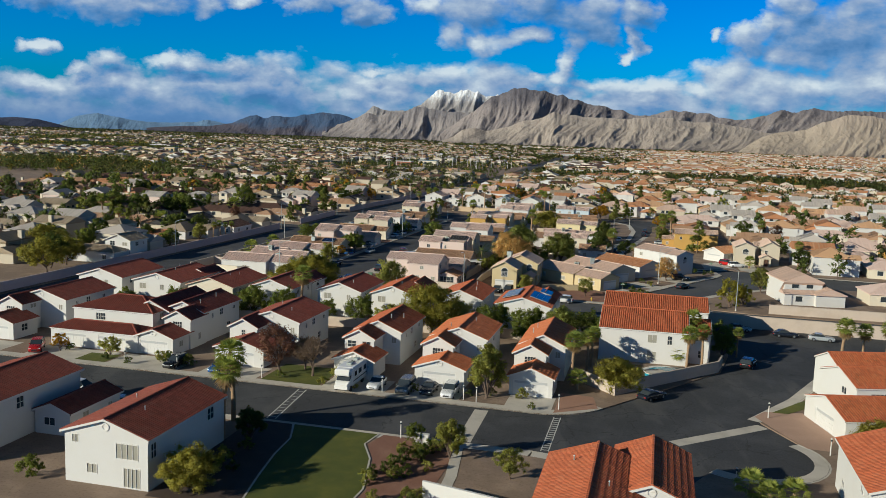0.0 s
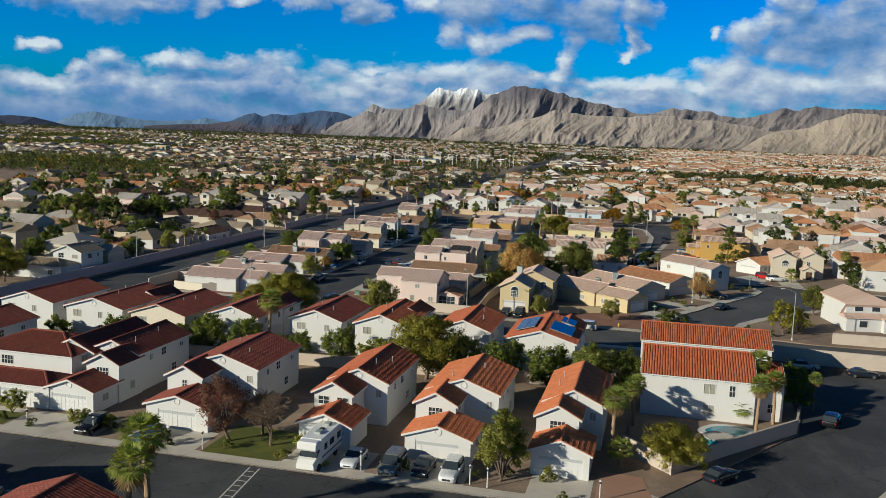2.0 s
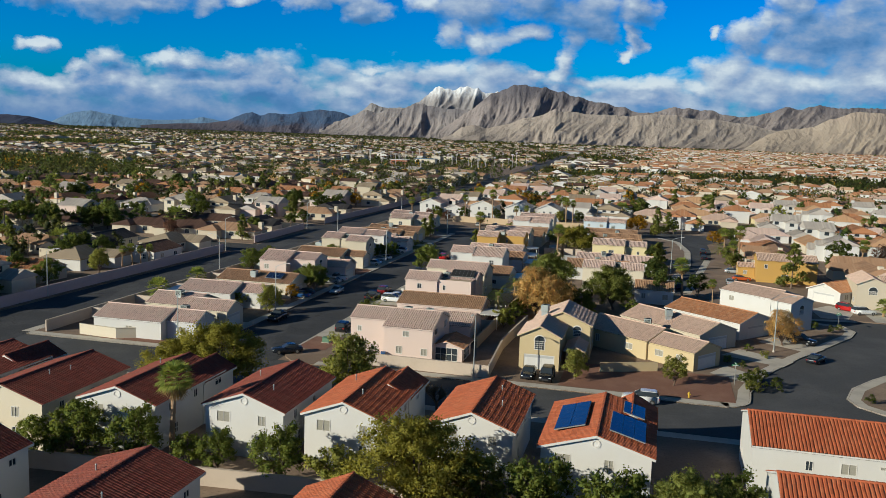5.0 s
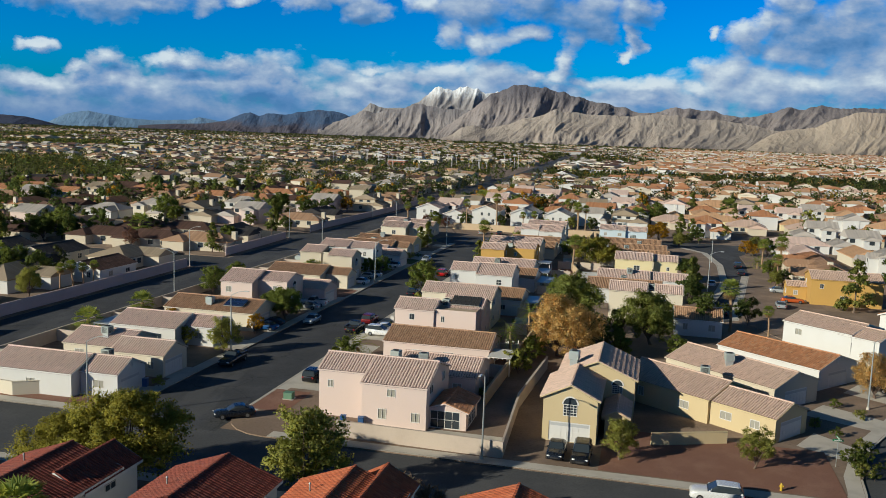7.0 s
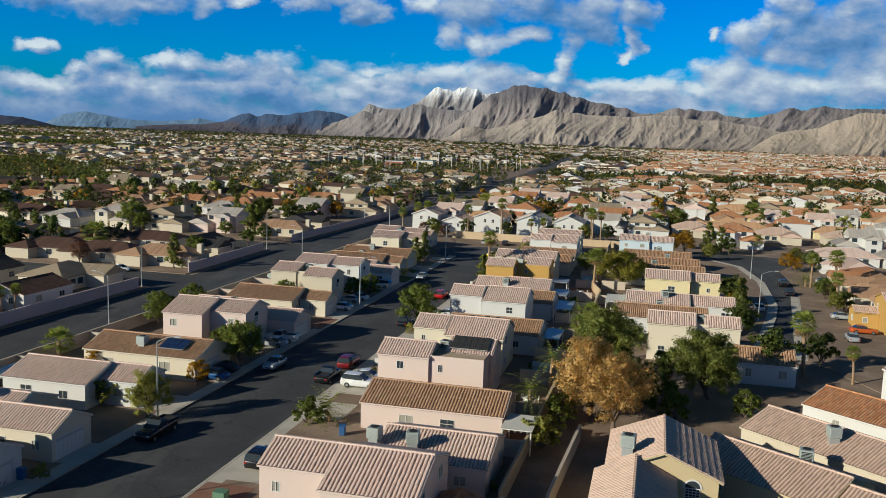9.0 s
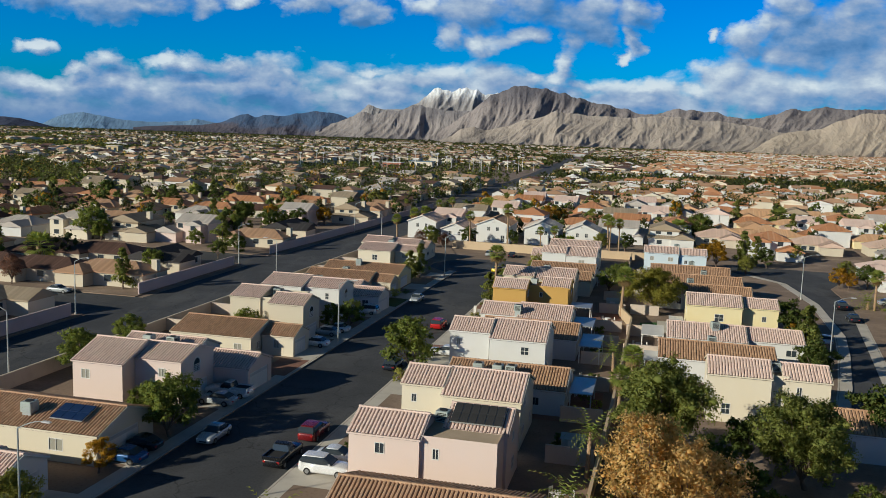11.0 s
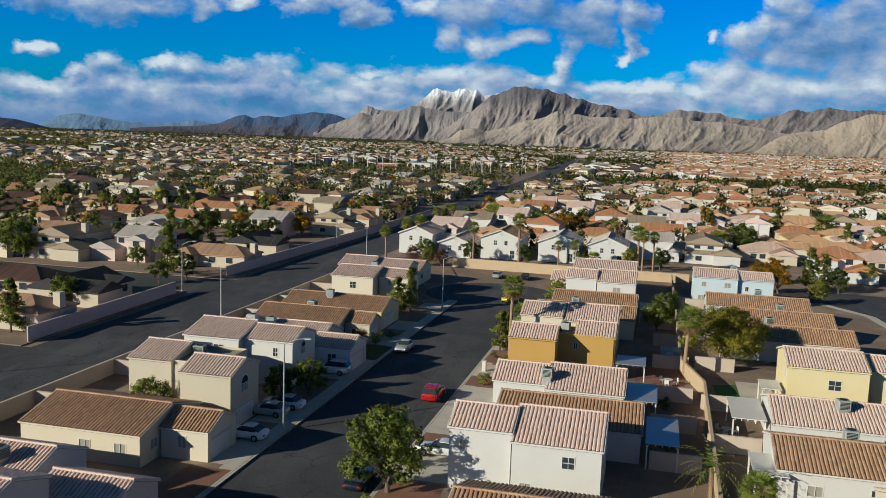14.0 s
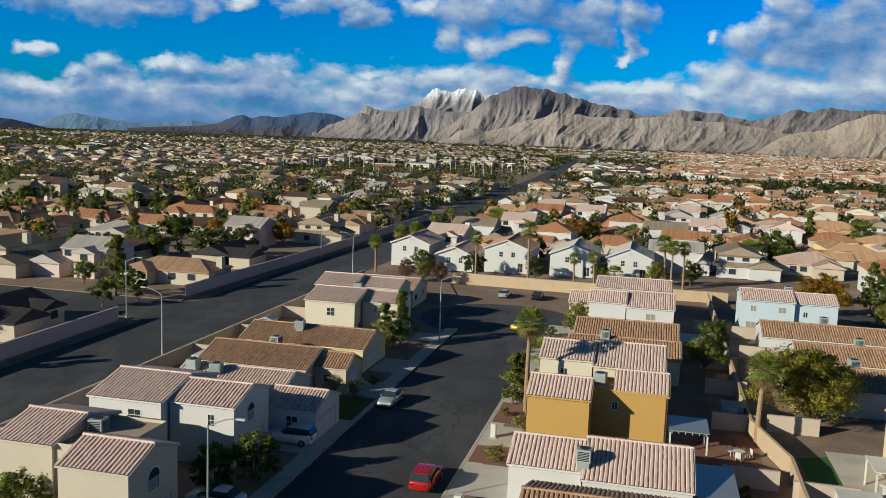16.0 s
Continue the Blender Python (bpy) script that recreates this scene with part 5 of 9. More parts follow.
def plan_rows(u0, u1, rows, step, kinds, rng, limit, trees):
    """Houses along rows (v, facing) between u0 and u1, moved and turned a little, with trees in the gardens."""
    spots = []
    for v, face in rows:
        u = u0 + rng.uniform(0, step * 0.5)
        while u < u1:
            p = GU * u + GV * v
            if seen_from_way(p.x, p.y, 3):
                spots.append((u + rng.uniform(-1.2, 1.2), v + rng.uniform(-1.5, 1.5), face + rng.uniform(-5, 5) + rng.choice((90, -90)) * (rng.random() < 0.3)))
            u += step * rng.uniform(0.95, 1.15)
    spots.sort(key=lambda s: s[1])
    made = 0
    for u, v, face in spots:
        if made >= limit or any(abs(u - a) < 12.5 and abs(v - b) < 12.5 for a, b in taken):
            continue
        set_house(rng.choice(kinds), u, v, face)
        made += 1
        for _ in range(trees):
            TREE_SPOTS.append((u + rng.uniform(-9, 9), v + rng.choice((-9, 9, 0)) + rng.uniform(-2.5, 2.5), rng.uniform(2.5, 8.5)))
    return made


rng = random.Random(7)
# along the avenue's west wall
for k, u, v, tn in ((0, -143.0, 280.5, 90), (8, -141.5, 313.0, 0), (6, -155.5, 312.0, 0), (6, -170.0, 312.5, 0), (2, -143.0, 333.0, 90), (6, -158.5, 335.0, 0), (8, -142.0, 377.0, 0), (4, -161.5, 378.0, 0), (7, -193.0, 373.0, 0), (5, -210.0, 370.0, 0), (3, -176.5, 374.0, 0), (7, -145.0, 213.5, 90), (9, -146.0, 248.0, 90),
                    (2, -143.5, 401.0, 90), (4, -155.0, 430.0, 0), (3, -140.5, 447.0, 0), (5, -186.0, 424.0, 0), (8, -171.0, 475.0, 0)):
    set_house(WEST_KINDS[k], u, v, tn)
# white two-storey house behind the avenue's wall, and its neighbours
street_house([ridge_v(-135.4, 4.0, 196.6, 205.0, 5.2, 6.7), (-148.0, -132.2, 190.6, 197.0, 2.8, 4.1, "u", "hip")], "white", "sand", 401, ((0, "E", 3.0, 3.5, 1.5, 1.1, "p"), (0, "E", 6.0, 3.6, 0.7, 0.9, "p"), (1, "S", 13.0, 0.9, 1.2, 1.2, "p")))
street_house([ridge_u(-153.6, -139.4, 229.4, 4.3, 2.8, 4.3)], "tan", "orange", 402)
street_house([(-162.0, -155.0, 227.6, 235.4, 5.2, 6.8, "u", "hip")], "tan", "sand", 403)
street_house([ridge_v(-174.4, 4.6, 268.4, 284.0, 2.9, 4.5)], "cream", "charcoal", 404)
street_house([ridge_v(-159.0, 4.8, 268.6, 283.0, 2.9, 4.6)], "cream", "charcoal", 405)
street_house([ridge_v(-138.2, 4.6, 257.4, 270.4, 2.8, 4.3)], "white", "dark", 406)
taken.extend([(-135.4, 201.0), (-141.0, 193.5), (-146.0, 229.4), (-158.5, 231.5), (-174.4, 276.0), (-159.0, 276.0), (-138.2, 264.0)])
set_house(FAR_WEST_KINDS[0], -197.0, 481.0)
set_house(FAR_WEST_KINDS[5], -213.0, 450.0)
BROWN_KINDS = [WEST_KINDS[2], WEST_KINDS[6], WEST_KINDS[8], WEST_KINDS[8], WEST_KINDS[4], FAR_WEST_KINDS[0], FAR_WEST_KINDS[1], FAR_WEST_KINDS[4]]
plan_rows(-330, -139, [(188, 0), (206, 180), (226, 0), (244, 180), (262, 0), (280, 180)], 15.0, WEST_KINDS, rng, 52, 4)
plan_rows(-330, -139, [(312, 0), (332, 180), (378, 0), (399, 180)], 15.0, BROWN_KINDS, rng, 34, 6)
plan_rows(-340, -139, [(428, 0), (447, 180), (475, 0), (493, 180), (512, 0)], 15.5, FAR_WEST_KINDS + BROWN_KINDS[:4], rng, 48, 6)
# white gabled row behind the cul-de-sac's end wall, and the houses behind it
for u, v, half, e, r, wl, tl in ((-107.5, 420, 4.6, 5.2, 6.9, "white", "tan"), (-97.0, 418, 4.4, 3.6, 5.2, "white", "tan"), (-86.0, 420, 5.2, 5.3, 7.2, "white", "brown"), (-72.0, 421, 5.2, 4.9, 6.9, "white", "grey"),
                           (-60.5, 423, 5.0, 4.6, 6.6, "white", "grey")):
    street_house([ridge_v(u, half, v - 6, v + 8, e, r)], wl, tl, int(-u), ((0, "S", half - 1.6, e - 1.9, 0.9, 1.2, "p"), (0, "S", half + 1.0, e - 1.9, 0.9, 1.2, "p"), (0, "S", half + 2.6, 0.3, 1.2, 2.0, "p")))
    taken.append((u, v))
for k, u, v, tn in ((3, -36.5, 436.0, 0), (4, -21.0, 445.0, 0), (5, -8.5, 421.0, 0), (4, 6.0, 440.0, 0), (3, -102.8, 468.0, 90), (1, -42.0, 500.0, 0), (6, -32.0, 487.0, 0), (0, -50.0, 436.0, 90), (2, -67.9, 552.0, 0)):
    set_house(NORTH_KINDS[k], u, v, tn)
plan_rows(-112, 34, [(442, 0), (462, 180), (486, 0), (506, 180), (534, 0), (554, 180)], 14.5, NORTH_KINDS + EAST_KINDS[:2] + EAST_KINDS[7:8], rng, 60, 3)
# houses along the street that bends away on the east
street_house([ridge_u(5.8, 19.8, 300.6, 4.5, 5.3, 6.6), (2.0, 5.9, 301.0, 306.0, 2.8, 3.6, "u", "gable")], "gold", "tan", 91, ((0, "S", 2.0, 3.4, 0.8, 1.0, "p"), (0, "S", 6.4, 0.9, 1.6, 1.2, "p"), (0, "W", 2.0, 3.4, 1.0, 1.0, "p")))
taken.append((11, 302))
# white garage wing and tan two-storey house where the bend straightens
house(17.2, 272.8, -41.0, [(-3.7, 3.7, 0.0, 9.6, 2.8, 4.3, "v", "gable")], "white", "orange", "white stucco garage wing with faded orange tile roof", ((0, "S", 3.7, 0.05, 4.8, 2.15, "g"),), 92)
street_house([ridge_v(25.7, 3.2, 268.6, 280.0, 5.3, 6.6), ridge_v(33.0, 2.9, 270.4, 283.0, 5.5, 6.9), (28.8, 30.2, 274.0, 281.0, 5.1, 6.0, "u", "gable"), ridge_v(31.4, 1.8, 266.8, 270.6, 2.7, 3.4)], "tan", "tan", 93,
             ((0, "S", 3.1, 3.0, 1.7, 0.8, "a"), (1, "S", 1.4, 3.3, 0.9, 1.1, "p"), (1, "E", 3.0, 3.4, 0.9, 1.1, "p"), (3, "S", 1.7, 0.05, 1.4, 2.1, "d")))
taken.extend([(19, 276), (26, 274), (33, 276)])
for k, u, v, tn in ((6, 13.5, 320.0, -90), (6, 14.0, 335.0, -90), (7, 14.0, 351.0, -90), (8, 15.0, 367.0, -90), (8, 17.0, 392.0, 0), (2, 27.0, 422.0, 0), (9, 32.5, 211.5, 12), (3, 54.0, 216.0, 5)):
    set_house(EAST_KINDS[k], u, v, tn)
plan_rows(31, 260, [(262, 0), (280, 180), (306, 0), (324, 180), (350, 0), (368, 180), (394, 0), (418, 0), (436, 180), (466, 0), (484, 180), (512, 0), (530, 180)], 14.5, EAST_KINDS, rng, 98, 2)


def far_town():
    """Thousands of far roofs and trees, as joined stuff."""
    rng = random.Random(21)
    walls = {"white": [], "cream": [], "tan": []}
    roofs = {k: [] for k in ("tan", "orange", "dark", "pink", "brown", "apricot", "grey", "sand")}
    leaves = []
    rows = []
    v = 530.0
    while v < 3600:
        gap = 31 if v < 1200 else 38 if v < 2000 else 52
        rows.append((v, gap))
        v += gap * rng.uniform(0.9, 1.1)
    for v, gap in rows:
        for sub in (0, gap * 0.45):
            row = vv = v + sub
            u = -0.9 * vv - 200
            step = 12.3 if vv < 1200 else 15 if vv < 2000 else 22
            while u < 0.42 * vv + 60:
                u += step * rng.uniform(0.85, 1.3)
                vv = row + min(1.0, (row - 525) / 90) * 70 * noise.noise(Vector((u * 0.0065, row * 0.0035, 5.0)))
                p = GU * u + GV * vv
                if not seen_from_way(p.x, p.y, 1.5):
                    continue
                ave = -121 - max(0, (vv - 470)) * 0.045
                if abs(u - ave) < 14:
                    continue
                dense = noise.noise(Vector((u * 0.004, vv * 0.004, 3.0)))
                if -330 < u < -150 and 780 < vv < 1080:
                    for _ in range(rng.choice((1, 2, 3))):
                        leaves.append((u + rng.uniform(-8, 8), vv + rng.uniform(-10, 14), rng.uniform(3.5, 8.0)))
                    continue
                if vv < 575 and (u > -115 and u < 40):
                    continue
                if any(abs(u - a) < 9 and abs(vv - b) < 9 for a, b in taken if abs(b - vv) < 12):
                    continue
                wooded = vv > 1150 and u < 0.02 * vv - 60
                if dense > (-0.12 if u < -140 else -0.25) and rng.random() < (0.42 if wooded else 0.72 if u < -140 else 0.85):
                    two = rng.random() < 0.45
                    w, d = rng.uniform(7.2, 11) * (1.3 if vv > 2000 else 1), rng.uniform(8, 12)
                    if rng.random() < 0.02 and vv > 900:
                        w, d = rng.uniform(25, 50), rng.uniform(20, 35)
                    e = 5.3 if two else 3.0
                    r = e + rng.uniform(1.3, 1.9)
                    tn = radians(rng.choice((0, 0, 90)) + rng.uniform(-8, 8) + (12 if u > 0 else -14) * (noise.noise(Vector((u * .0015, vv * .0015, 9))) * 2.5))
                    c, s = cos(tn + radians(GRID)), sin(tn + radians(GRID))
                    o = p + GV * rng.uniform(-4, 4)

                    def Q(x, y, z):
                        return (o.x + x * c - y * s, o.y + x * s + y * c, z)
                    wl = walls[rng.choice(("white", "white", "cream", "cream") if u > -140 else ("white", "cream", "tan", "tan", "tan"))]
                    rl = roofs[rng.choice(("orange", "apricot", "orange", "brown", "tan", "brown", "orange") if u > -60 else ("sand", "brown", "dark", "dark", "grey", "brown"))]
                    K = [(-w / 2, -d / 2), (w / 2, -d / 2), (w / 2, d / 2), (-w / 2, d / 2)]
                    for i in range(4):
                        a, b = K[i], K[(i + 1) % 4]
                        wl.append([Q(*a, 0), Q(*b, 0), Q(*b, e), Q(*a, e)])
                    o2 = 0.4
                    hip = rng.choice((0.0, d / 2 * 0.9))
                    E = [Q(-w / 2 - o2, -d / 2 - o2, e), Q(w / 2 + o2, -d / 2 - o2, e), Q(w / 2 + o2, d / 2 + o2, e), Q(-w / 2 - o2, d / 2 + o2, e)]
                    m = min(hip, w / 2 - 0.3)
                    R = [Q(-w / 2 - o2 + m, 0, r), Q(w / 2 + o2 - m, 0, r)]
                    rl += [[E[0], E[1], R[1], R[0]], [E[2], E[3], R[0], R[1]]]
                    (rl if hip else wl).extend([[E[1], E[2], R[1]], [E[3], E[0], R[0]]])
                    if vv < 1300 and rng.random() < 0.7:
                        # a lower wing in front
                        wl += [[Q(-w / 2 - 3, -d / 2 - 2, 0), Q(-w / 2 + 3, -d / 2 - 2, 0), Q(-w / 2 + 3, -d / 2 - 2, 2.9), Q(-w / 2 - 3, -d / 2 - 2, 2.9)], [Q(-w / 2 - 3, -d / 2 - 2, 2.9), Q(-w / 2 + 3, -d / 2 - 2, 2.9), Q(-w / 2, -d / 2 - 2, 4.2)]]
                        rl += [[Q(-w / 2 - 3.3, -d / 2 - 2.3, 2.8), Q(-w / 2, -d / 2 - 2.3, 4.3), Q(-w / 2, d / 3, 4.3), Q(-w / 2 - 3.3, d / 3, 2.8)], [Q(-w / 2 + 3.3, -d / 2 - 2.3, 2.8), Q(-w / 2, -d / 2 - 2.3, 4.3), Q(-w / 2, d / 3, 4.3), Q(-w / 2 + 3.3, d / 3, 2.8)]]
                many = rng.choice((8, 9, 10)) if wooded else rng.choice((5, 6, 7)) if u < -140 else rng.choice((3, 4, 4, 5))
                for _ in range(many if vv < 2200 else (many + 1) // 2):
                    leaves.append((u + rng.uniform(-8, 8), vv + rng.uniform(-10, 14), rng.uniform(3.4, 8.6) * (1.3 if vv > 1400 else 1)))
    for k, cells in walls.items():
        v_, f_ = quads(cells)
        tagged(new("far_house_walls", mesh_of("far_house_walls", v_, f_, STUCCO[k])), "pale stucco walls of far tract houses", "houses", kind="stuff")
    for k, cells in roofs.items():
        v_, f_ = quads(cells)
        tagged(new("far_house_roofs", mesh_of("far_house_roofs", v_, f_, TILE[k])), "tiled roofs of far tract houses", "roofs", kind="stuff")
    return leaves


FAR_LEAVES = far_town()


def leaf_cards(centres, radius, per, size, seed, squash=0.8, heart=None):
    """Small leaf faces scattered in clumps round the centres, and soft normals that point out of the crown."""
    r = np.random.RandomState(seed)
    c = np.asarray(centres, float)
    n = len(c) * per
    base = np.repeat(c, per, axis=0)
    rad = np.repeat(np.broadcast_to(np.asarray(radius, float), (len(c),)), per)
    d = r.normal(size=(n, 3))
    d /= np.linalg.norm(d, axis=1)[:, None]
    out = d.copy()
    d *= (r.uniform(0.2, 1.12, n) ** 0.7 * rad)[:, None]
    d[:, 2] *= squash
    p = base + d
    a = r.normal(size=(n, 3))
    a /= np.linalg.norm(a, axis=1)[:, None]
    b = np.cross(a, r.normal(size=(n, 3)))
    b /= np.linalg.norm(b, axis=1)[:, None]
    s = (r.uniform(0.6, 1.3, n) * np.repeat(np.broadcast_to(np.asarray(size, float), (len(c),)), per))[:, None]
    tri = np.stack([p - a * s, p + a * s, p + b * s * 1.1], 1)
    if heart is not None:
        h = np.asarray(heart, float)
        big = p - (np.repeat(h, per, axis=0) if h.ndim == 2 else h)
        big /= np.linalg.norm(big, axis=1)[:, None] + 1e-6
        out = out * 0.35 + big * 1.0
    out = out + np.array([0, 0, 0.25]) + r.normal(size=(n, 3)) * 0.25
    out /= np.linalg.norm(out, axis=1)[:, None]
    return tri.reshape(-1, 3), np.arange(n * 3).reshape(-1, 3), np.repeat(out, 3, axis=0)


ICO = [(0, 0, 1), (0.894, 0, 0.447), (0.276, 0.851, 0.447), (-0.724, 0.526, 0.447), (-0.724, -0.526, 0.447), (0.276, -0.851, 0.447), (0.724, 0.526, -0.447), (-0.276, 0.851, -0.447), (-0.894, 0, -0.447), (-0.276, -0.851, -0.447), (0.724, -0.526, -0.447), (0, 0, -1)]
ICO_F = [(0, i + 1, (i + 1) % 5 + 1) for i in range(5)] + [(i + 1, i + 6, (i + 1) % 5 + 1) for i in range(5)] + [((i + 1) % 5 + 1, i + 6, (i + 1) % 5 + 6) for i in range(5)] + [(11, (i + 1) % 5 + 6, i + 6) for i in range(5)]
OCT = [(1, 0, 0), (0, 1, 0), (-1, 0, 0), (0, -1, 0), (0, 0, 1), (0, 0, -1)]
OCT_F = [(0, 1, 4), (1, 2, 4), (2, 3, 4), (3, 0, 4), (1, 0, 5), (2, 1, 5), (3, 2, 5), (0, 3, 5)]


def cores(centres, radius, seed, squash, coarse, f0):
    """The dense inside of each clump, as a crooked lump."""
    r = np.random.RandomState(seed + 1)
    shape, faces = (np.array(OCT, float), OCT_F) if coarse else (np.array(ICO, float), ICO_F)
    c = np.asarray(centres, float)
    rad = np.broadcast_to(np.asarray(radius, float), (len(c),))
    k = len(shape)
    p = c[:, None, :] + shape[None] * (rad[:, None] * r.uniform(0.5, 1.25, (len(c), k)))[:, :, None] * np.array([1, 1, squash])
    f = np.array(faces)[None] + (np.arange(len(c)) * k)[:, None, None] + f0
    nrm = np.broadcast_to(shape[None], p.shape) + np.array([0, 0, 0.25])
    nrm = nrm / np.linalg.norm(nrm, axis=2)[:, :, None]
    return p.reshape(-1, 3), f.reshape(-1, 3), nrm.reshape(-1, 3)


def leaf_mesh(name, mat, centres, radius, per, size, seed, squash=0.8, heart=None, core=0.46, coarse=False):
    v, f, nrm = leaf_cards(centres, radius, per, size, seed, squash, heart)
    faces = f.tolist()
    if core:
        v2, f2, n2 = cores(centres, np.asarray(radius, float) * core, seed, squash, coarse, len(v))
        v, nrm = np.concatenate([v, v2]), np.concatenate([nrm, n2])
        faces += f2.tolist()
    me = bpy.data.meshes.new(name)
    me.from_pydata(v.tolist(), [], faces)
    me.materials.append(mat)
    me.polygons.foreach_set("use_smooth", [True] * len(me.polygons))
    me.normals_split_custom_set_from_vertices(nrm.tolist())
    return me


def far_trees():
    groups = {"dusty": [], "dark": [], "olive": [], "fall": [], "gold": []}
    r = random.Random(5)
    for u, v, h in FAR_LEAVES:
        p = GU * u + GV * v
        groups[r.choice(("dusty", "olive", "dark", "dusty", "gold", "fall", "dark", "dusty") if r.random() < 0.22 else ("dusty", "dark", "dusty"))].append((p.x, p.y, h))
    for k, spots in groups.items():
        for near in (True, False):
            cs, rs, ss = [], [], []
            for x, y, h in spots:
                if (y < 820) != near:
                    continue
                wide = h * r.uniform(0.35, 0.6)
                for i in range(1 if y > 1400 else 2 if y > 820 else 4):
                    cs.append((x + r.uniform(-1, 1) * wide * 0.6, y + r.uniform(-1, 1) * wide * 0.6, h * (0.3 + 0.14 * i) * r.uniform(0.85, 1.15)))
                    rs.append(wide * (0.65 if near else 0.85))
                    ss.append((0.34 if near else 0.70) + h * (0.05 if near else 0.09))
            me = leaf_mesh("far_trees", LEAF[k], cs, rs, 9 if near else 4, ss, 3, 0.9, None, 0.0, True)
            tagged(new("far_trees", me), "dusty green garden trees between far houses", "trees", kind="stuff")


far_trees()


def far_woods():
    """The last belt of trees before the hills, added to darken the plain like cloud shadow."""
    r = random.Random(31)
    cs, rs, ss = [], [], []
    for _ in range(15000):
        y = r.uniform(3000, 4480)
        x = (r.uniform(-0.62, -0.08) if r.random() < 0.65 else r.uniform(-0.62, 0.42)) * y
        if x < -0.16 * y and r.random() < 0.4:
            x, y = x * 1.3, y * 1.3
        if not seen_from_way(x, y, 1.5) or (x > -150 and y > 3900):
            continue
        h = r.uniform(4, 9)
        cs.append((x, y, h * 0.45))
        rs.append(h * r.uniform(0.6, 1.1))
        ss.append(1.0)
    tagged(new("far_woods", leaf_mesh("far_woods", LEAF["dusty"], cs, rs, 1, ss, 8, 0.7, None, 0.95, True)), "belt of far trees added as cloud shade below the hills", "trees", kind="stuff")


far_woods()


# ---------------------------------------------------------------- mountains
def rock(name, low, high, foot, crag_from, crag_to, snow_from=None, snow_to=None):
    """Bare rock: pale gravel fans below (low), darker banded crags above (high), and snow higher still. Bluish tones
    paint distance haze into the rock.
    """
    m = bpy.data.materials.new(name)
    m.use_nodes = True
    n = Net(m.node_tree)
    b = m.node_tree.nodes["Principled BSDF"]
    tc = n.add("ShaderNodeTexCoord")
    f = n.noise(n.vec("MULTIPLY", tc.outputs["Object"], (0.010, 0.003, 0.012)), 1.0, 7, 0.62)
    f2 = n.noise(n.vec("MULTIPLY", tc.outputs["Object"], (0.06, 0.016, 0.03)), 1.0, 6, 0.65)
    sep = n.add("ShaderNodeSeparateXYZ")
    n.put(sep.inputs[0], tc.outputs["Object"])
    rise = n.math("ADD", sep.outputs[2], n.math("MULTIPLY", n.math("SUBTRACT", f, 0.5), 190.0))
    col = n.mix(n.maprange(rise, crag_from, crag_to), low, high)
    col = n.mix(n.maprange(f2, 0.52, 0.72, 0, 0.55), col, tuple(c * 0.5 for c in high))
    col = n.mix(n.maprange(f, 0.55, 0.75, 0, 0.5), col, foot)
    if snow_from is not None:
        line = n.math("ADD", sep.outputs[2], n.math("MULTIPLY", n.math("SUBTRACT", f2, 0.5), 150.0))
        col = n.mix(n.maprange(line, snow_from, snow_to), col, (0.74, 0.77, 0.82))
    n.put(b.inputs["Base Color"], col)
    b.inputs["Roughness"].default_value = 0.95
    b.inputs["Specular IOR Level"].default_value = 0.1
    bp = n.add("ShaderNodeBump")
    bp.inputs["Strength"].default_value, bp.inputs["Distance"].default_value = 0.5, 12.0
    n.put(bp.inputs["Height"], f2)
    n.put(b.inputs["Normal"], bp.outputs[0])
    return m


def skyline(profile, g):
    for (a, ha), (b, hb) in zip(profile, profile[1:]):
        if a <= g <= b:
            t = (g - a) / (b - a)
            return ha + (hb - ha) * t
    return 0.0


def range_of_hills(name, label, profile, dist, depth, mat, seed, gully=0.4, n_az=260, n_d=44, spur=170.0, lean=0.5):
    """A range whose crest stands at dist and whose slopes come depth towards the town, cut by ravines into branching spurs. profile: (sideways over ahead, up over ahead)."""
    g0, g1 = profile[0][0], profile[-1][0]
    V, F = [], []
    for i in range(n_az + 1):
        g = g0 + (g1 - g0) * i / n_az
        tooth = noise.fractal(Vector((g * dist / 60, seed, 0.5)), 0.9, 2.1, 4)
        crest = max(0.0, skyline(profile, g) * dist * (1 + 0.035 * tooth))
        for j in range(n_d + 1):
            t = j / n_d                        # 0 at the foot, 1 at the crest
            y = dist - depth * (1 - t)
            s = g * dist / spur + lean * (1 - t) + 0.55 * noise.noise(Vector((g * dist / 420, t * 1.3, seed)))
            cut = [min(1.0, abs(noise.noise(Vector((s * k + o * (1 - t), t * e, seed + o)))) * 2.6) for k, e, o in ((1.0, 0.7, 0.0), (2.7, 1.7, 0.6), (6.5, 4.0, 0.9), (15.0, 9.0, 0.3))]
            env = min(1.0, t * 3.5) * (0.12 + 0.88 * (1 - t) ** 0.45)
            ridge = crest * y / dist * (0.25 * t + 0.75 * t ** 1.35)
            z = max(0.12 * ridge, ridge - crest * gully * env * (0.62 * cut[0] + 0.28 * cut[1] + 0.13 * cut[2] + 0.05 * cut[3]))
            V.append((g * y, y, z - 1.0))
    for i in range(n_az):
        for j in range(n_d):
            a = i * (n_d + 1) + j
            F.append((a, a + n_d + 1, a + n_d + 2, a + 1))
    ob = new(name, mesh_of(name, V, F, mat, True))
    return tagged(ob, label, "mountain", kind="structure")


def px(points):
    """Skyline points given as across and up in thousandths."""
    return [(a / 1000, b / 1000) for a, b in points]


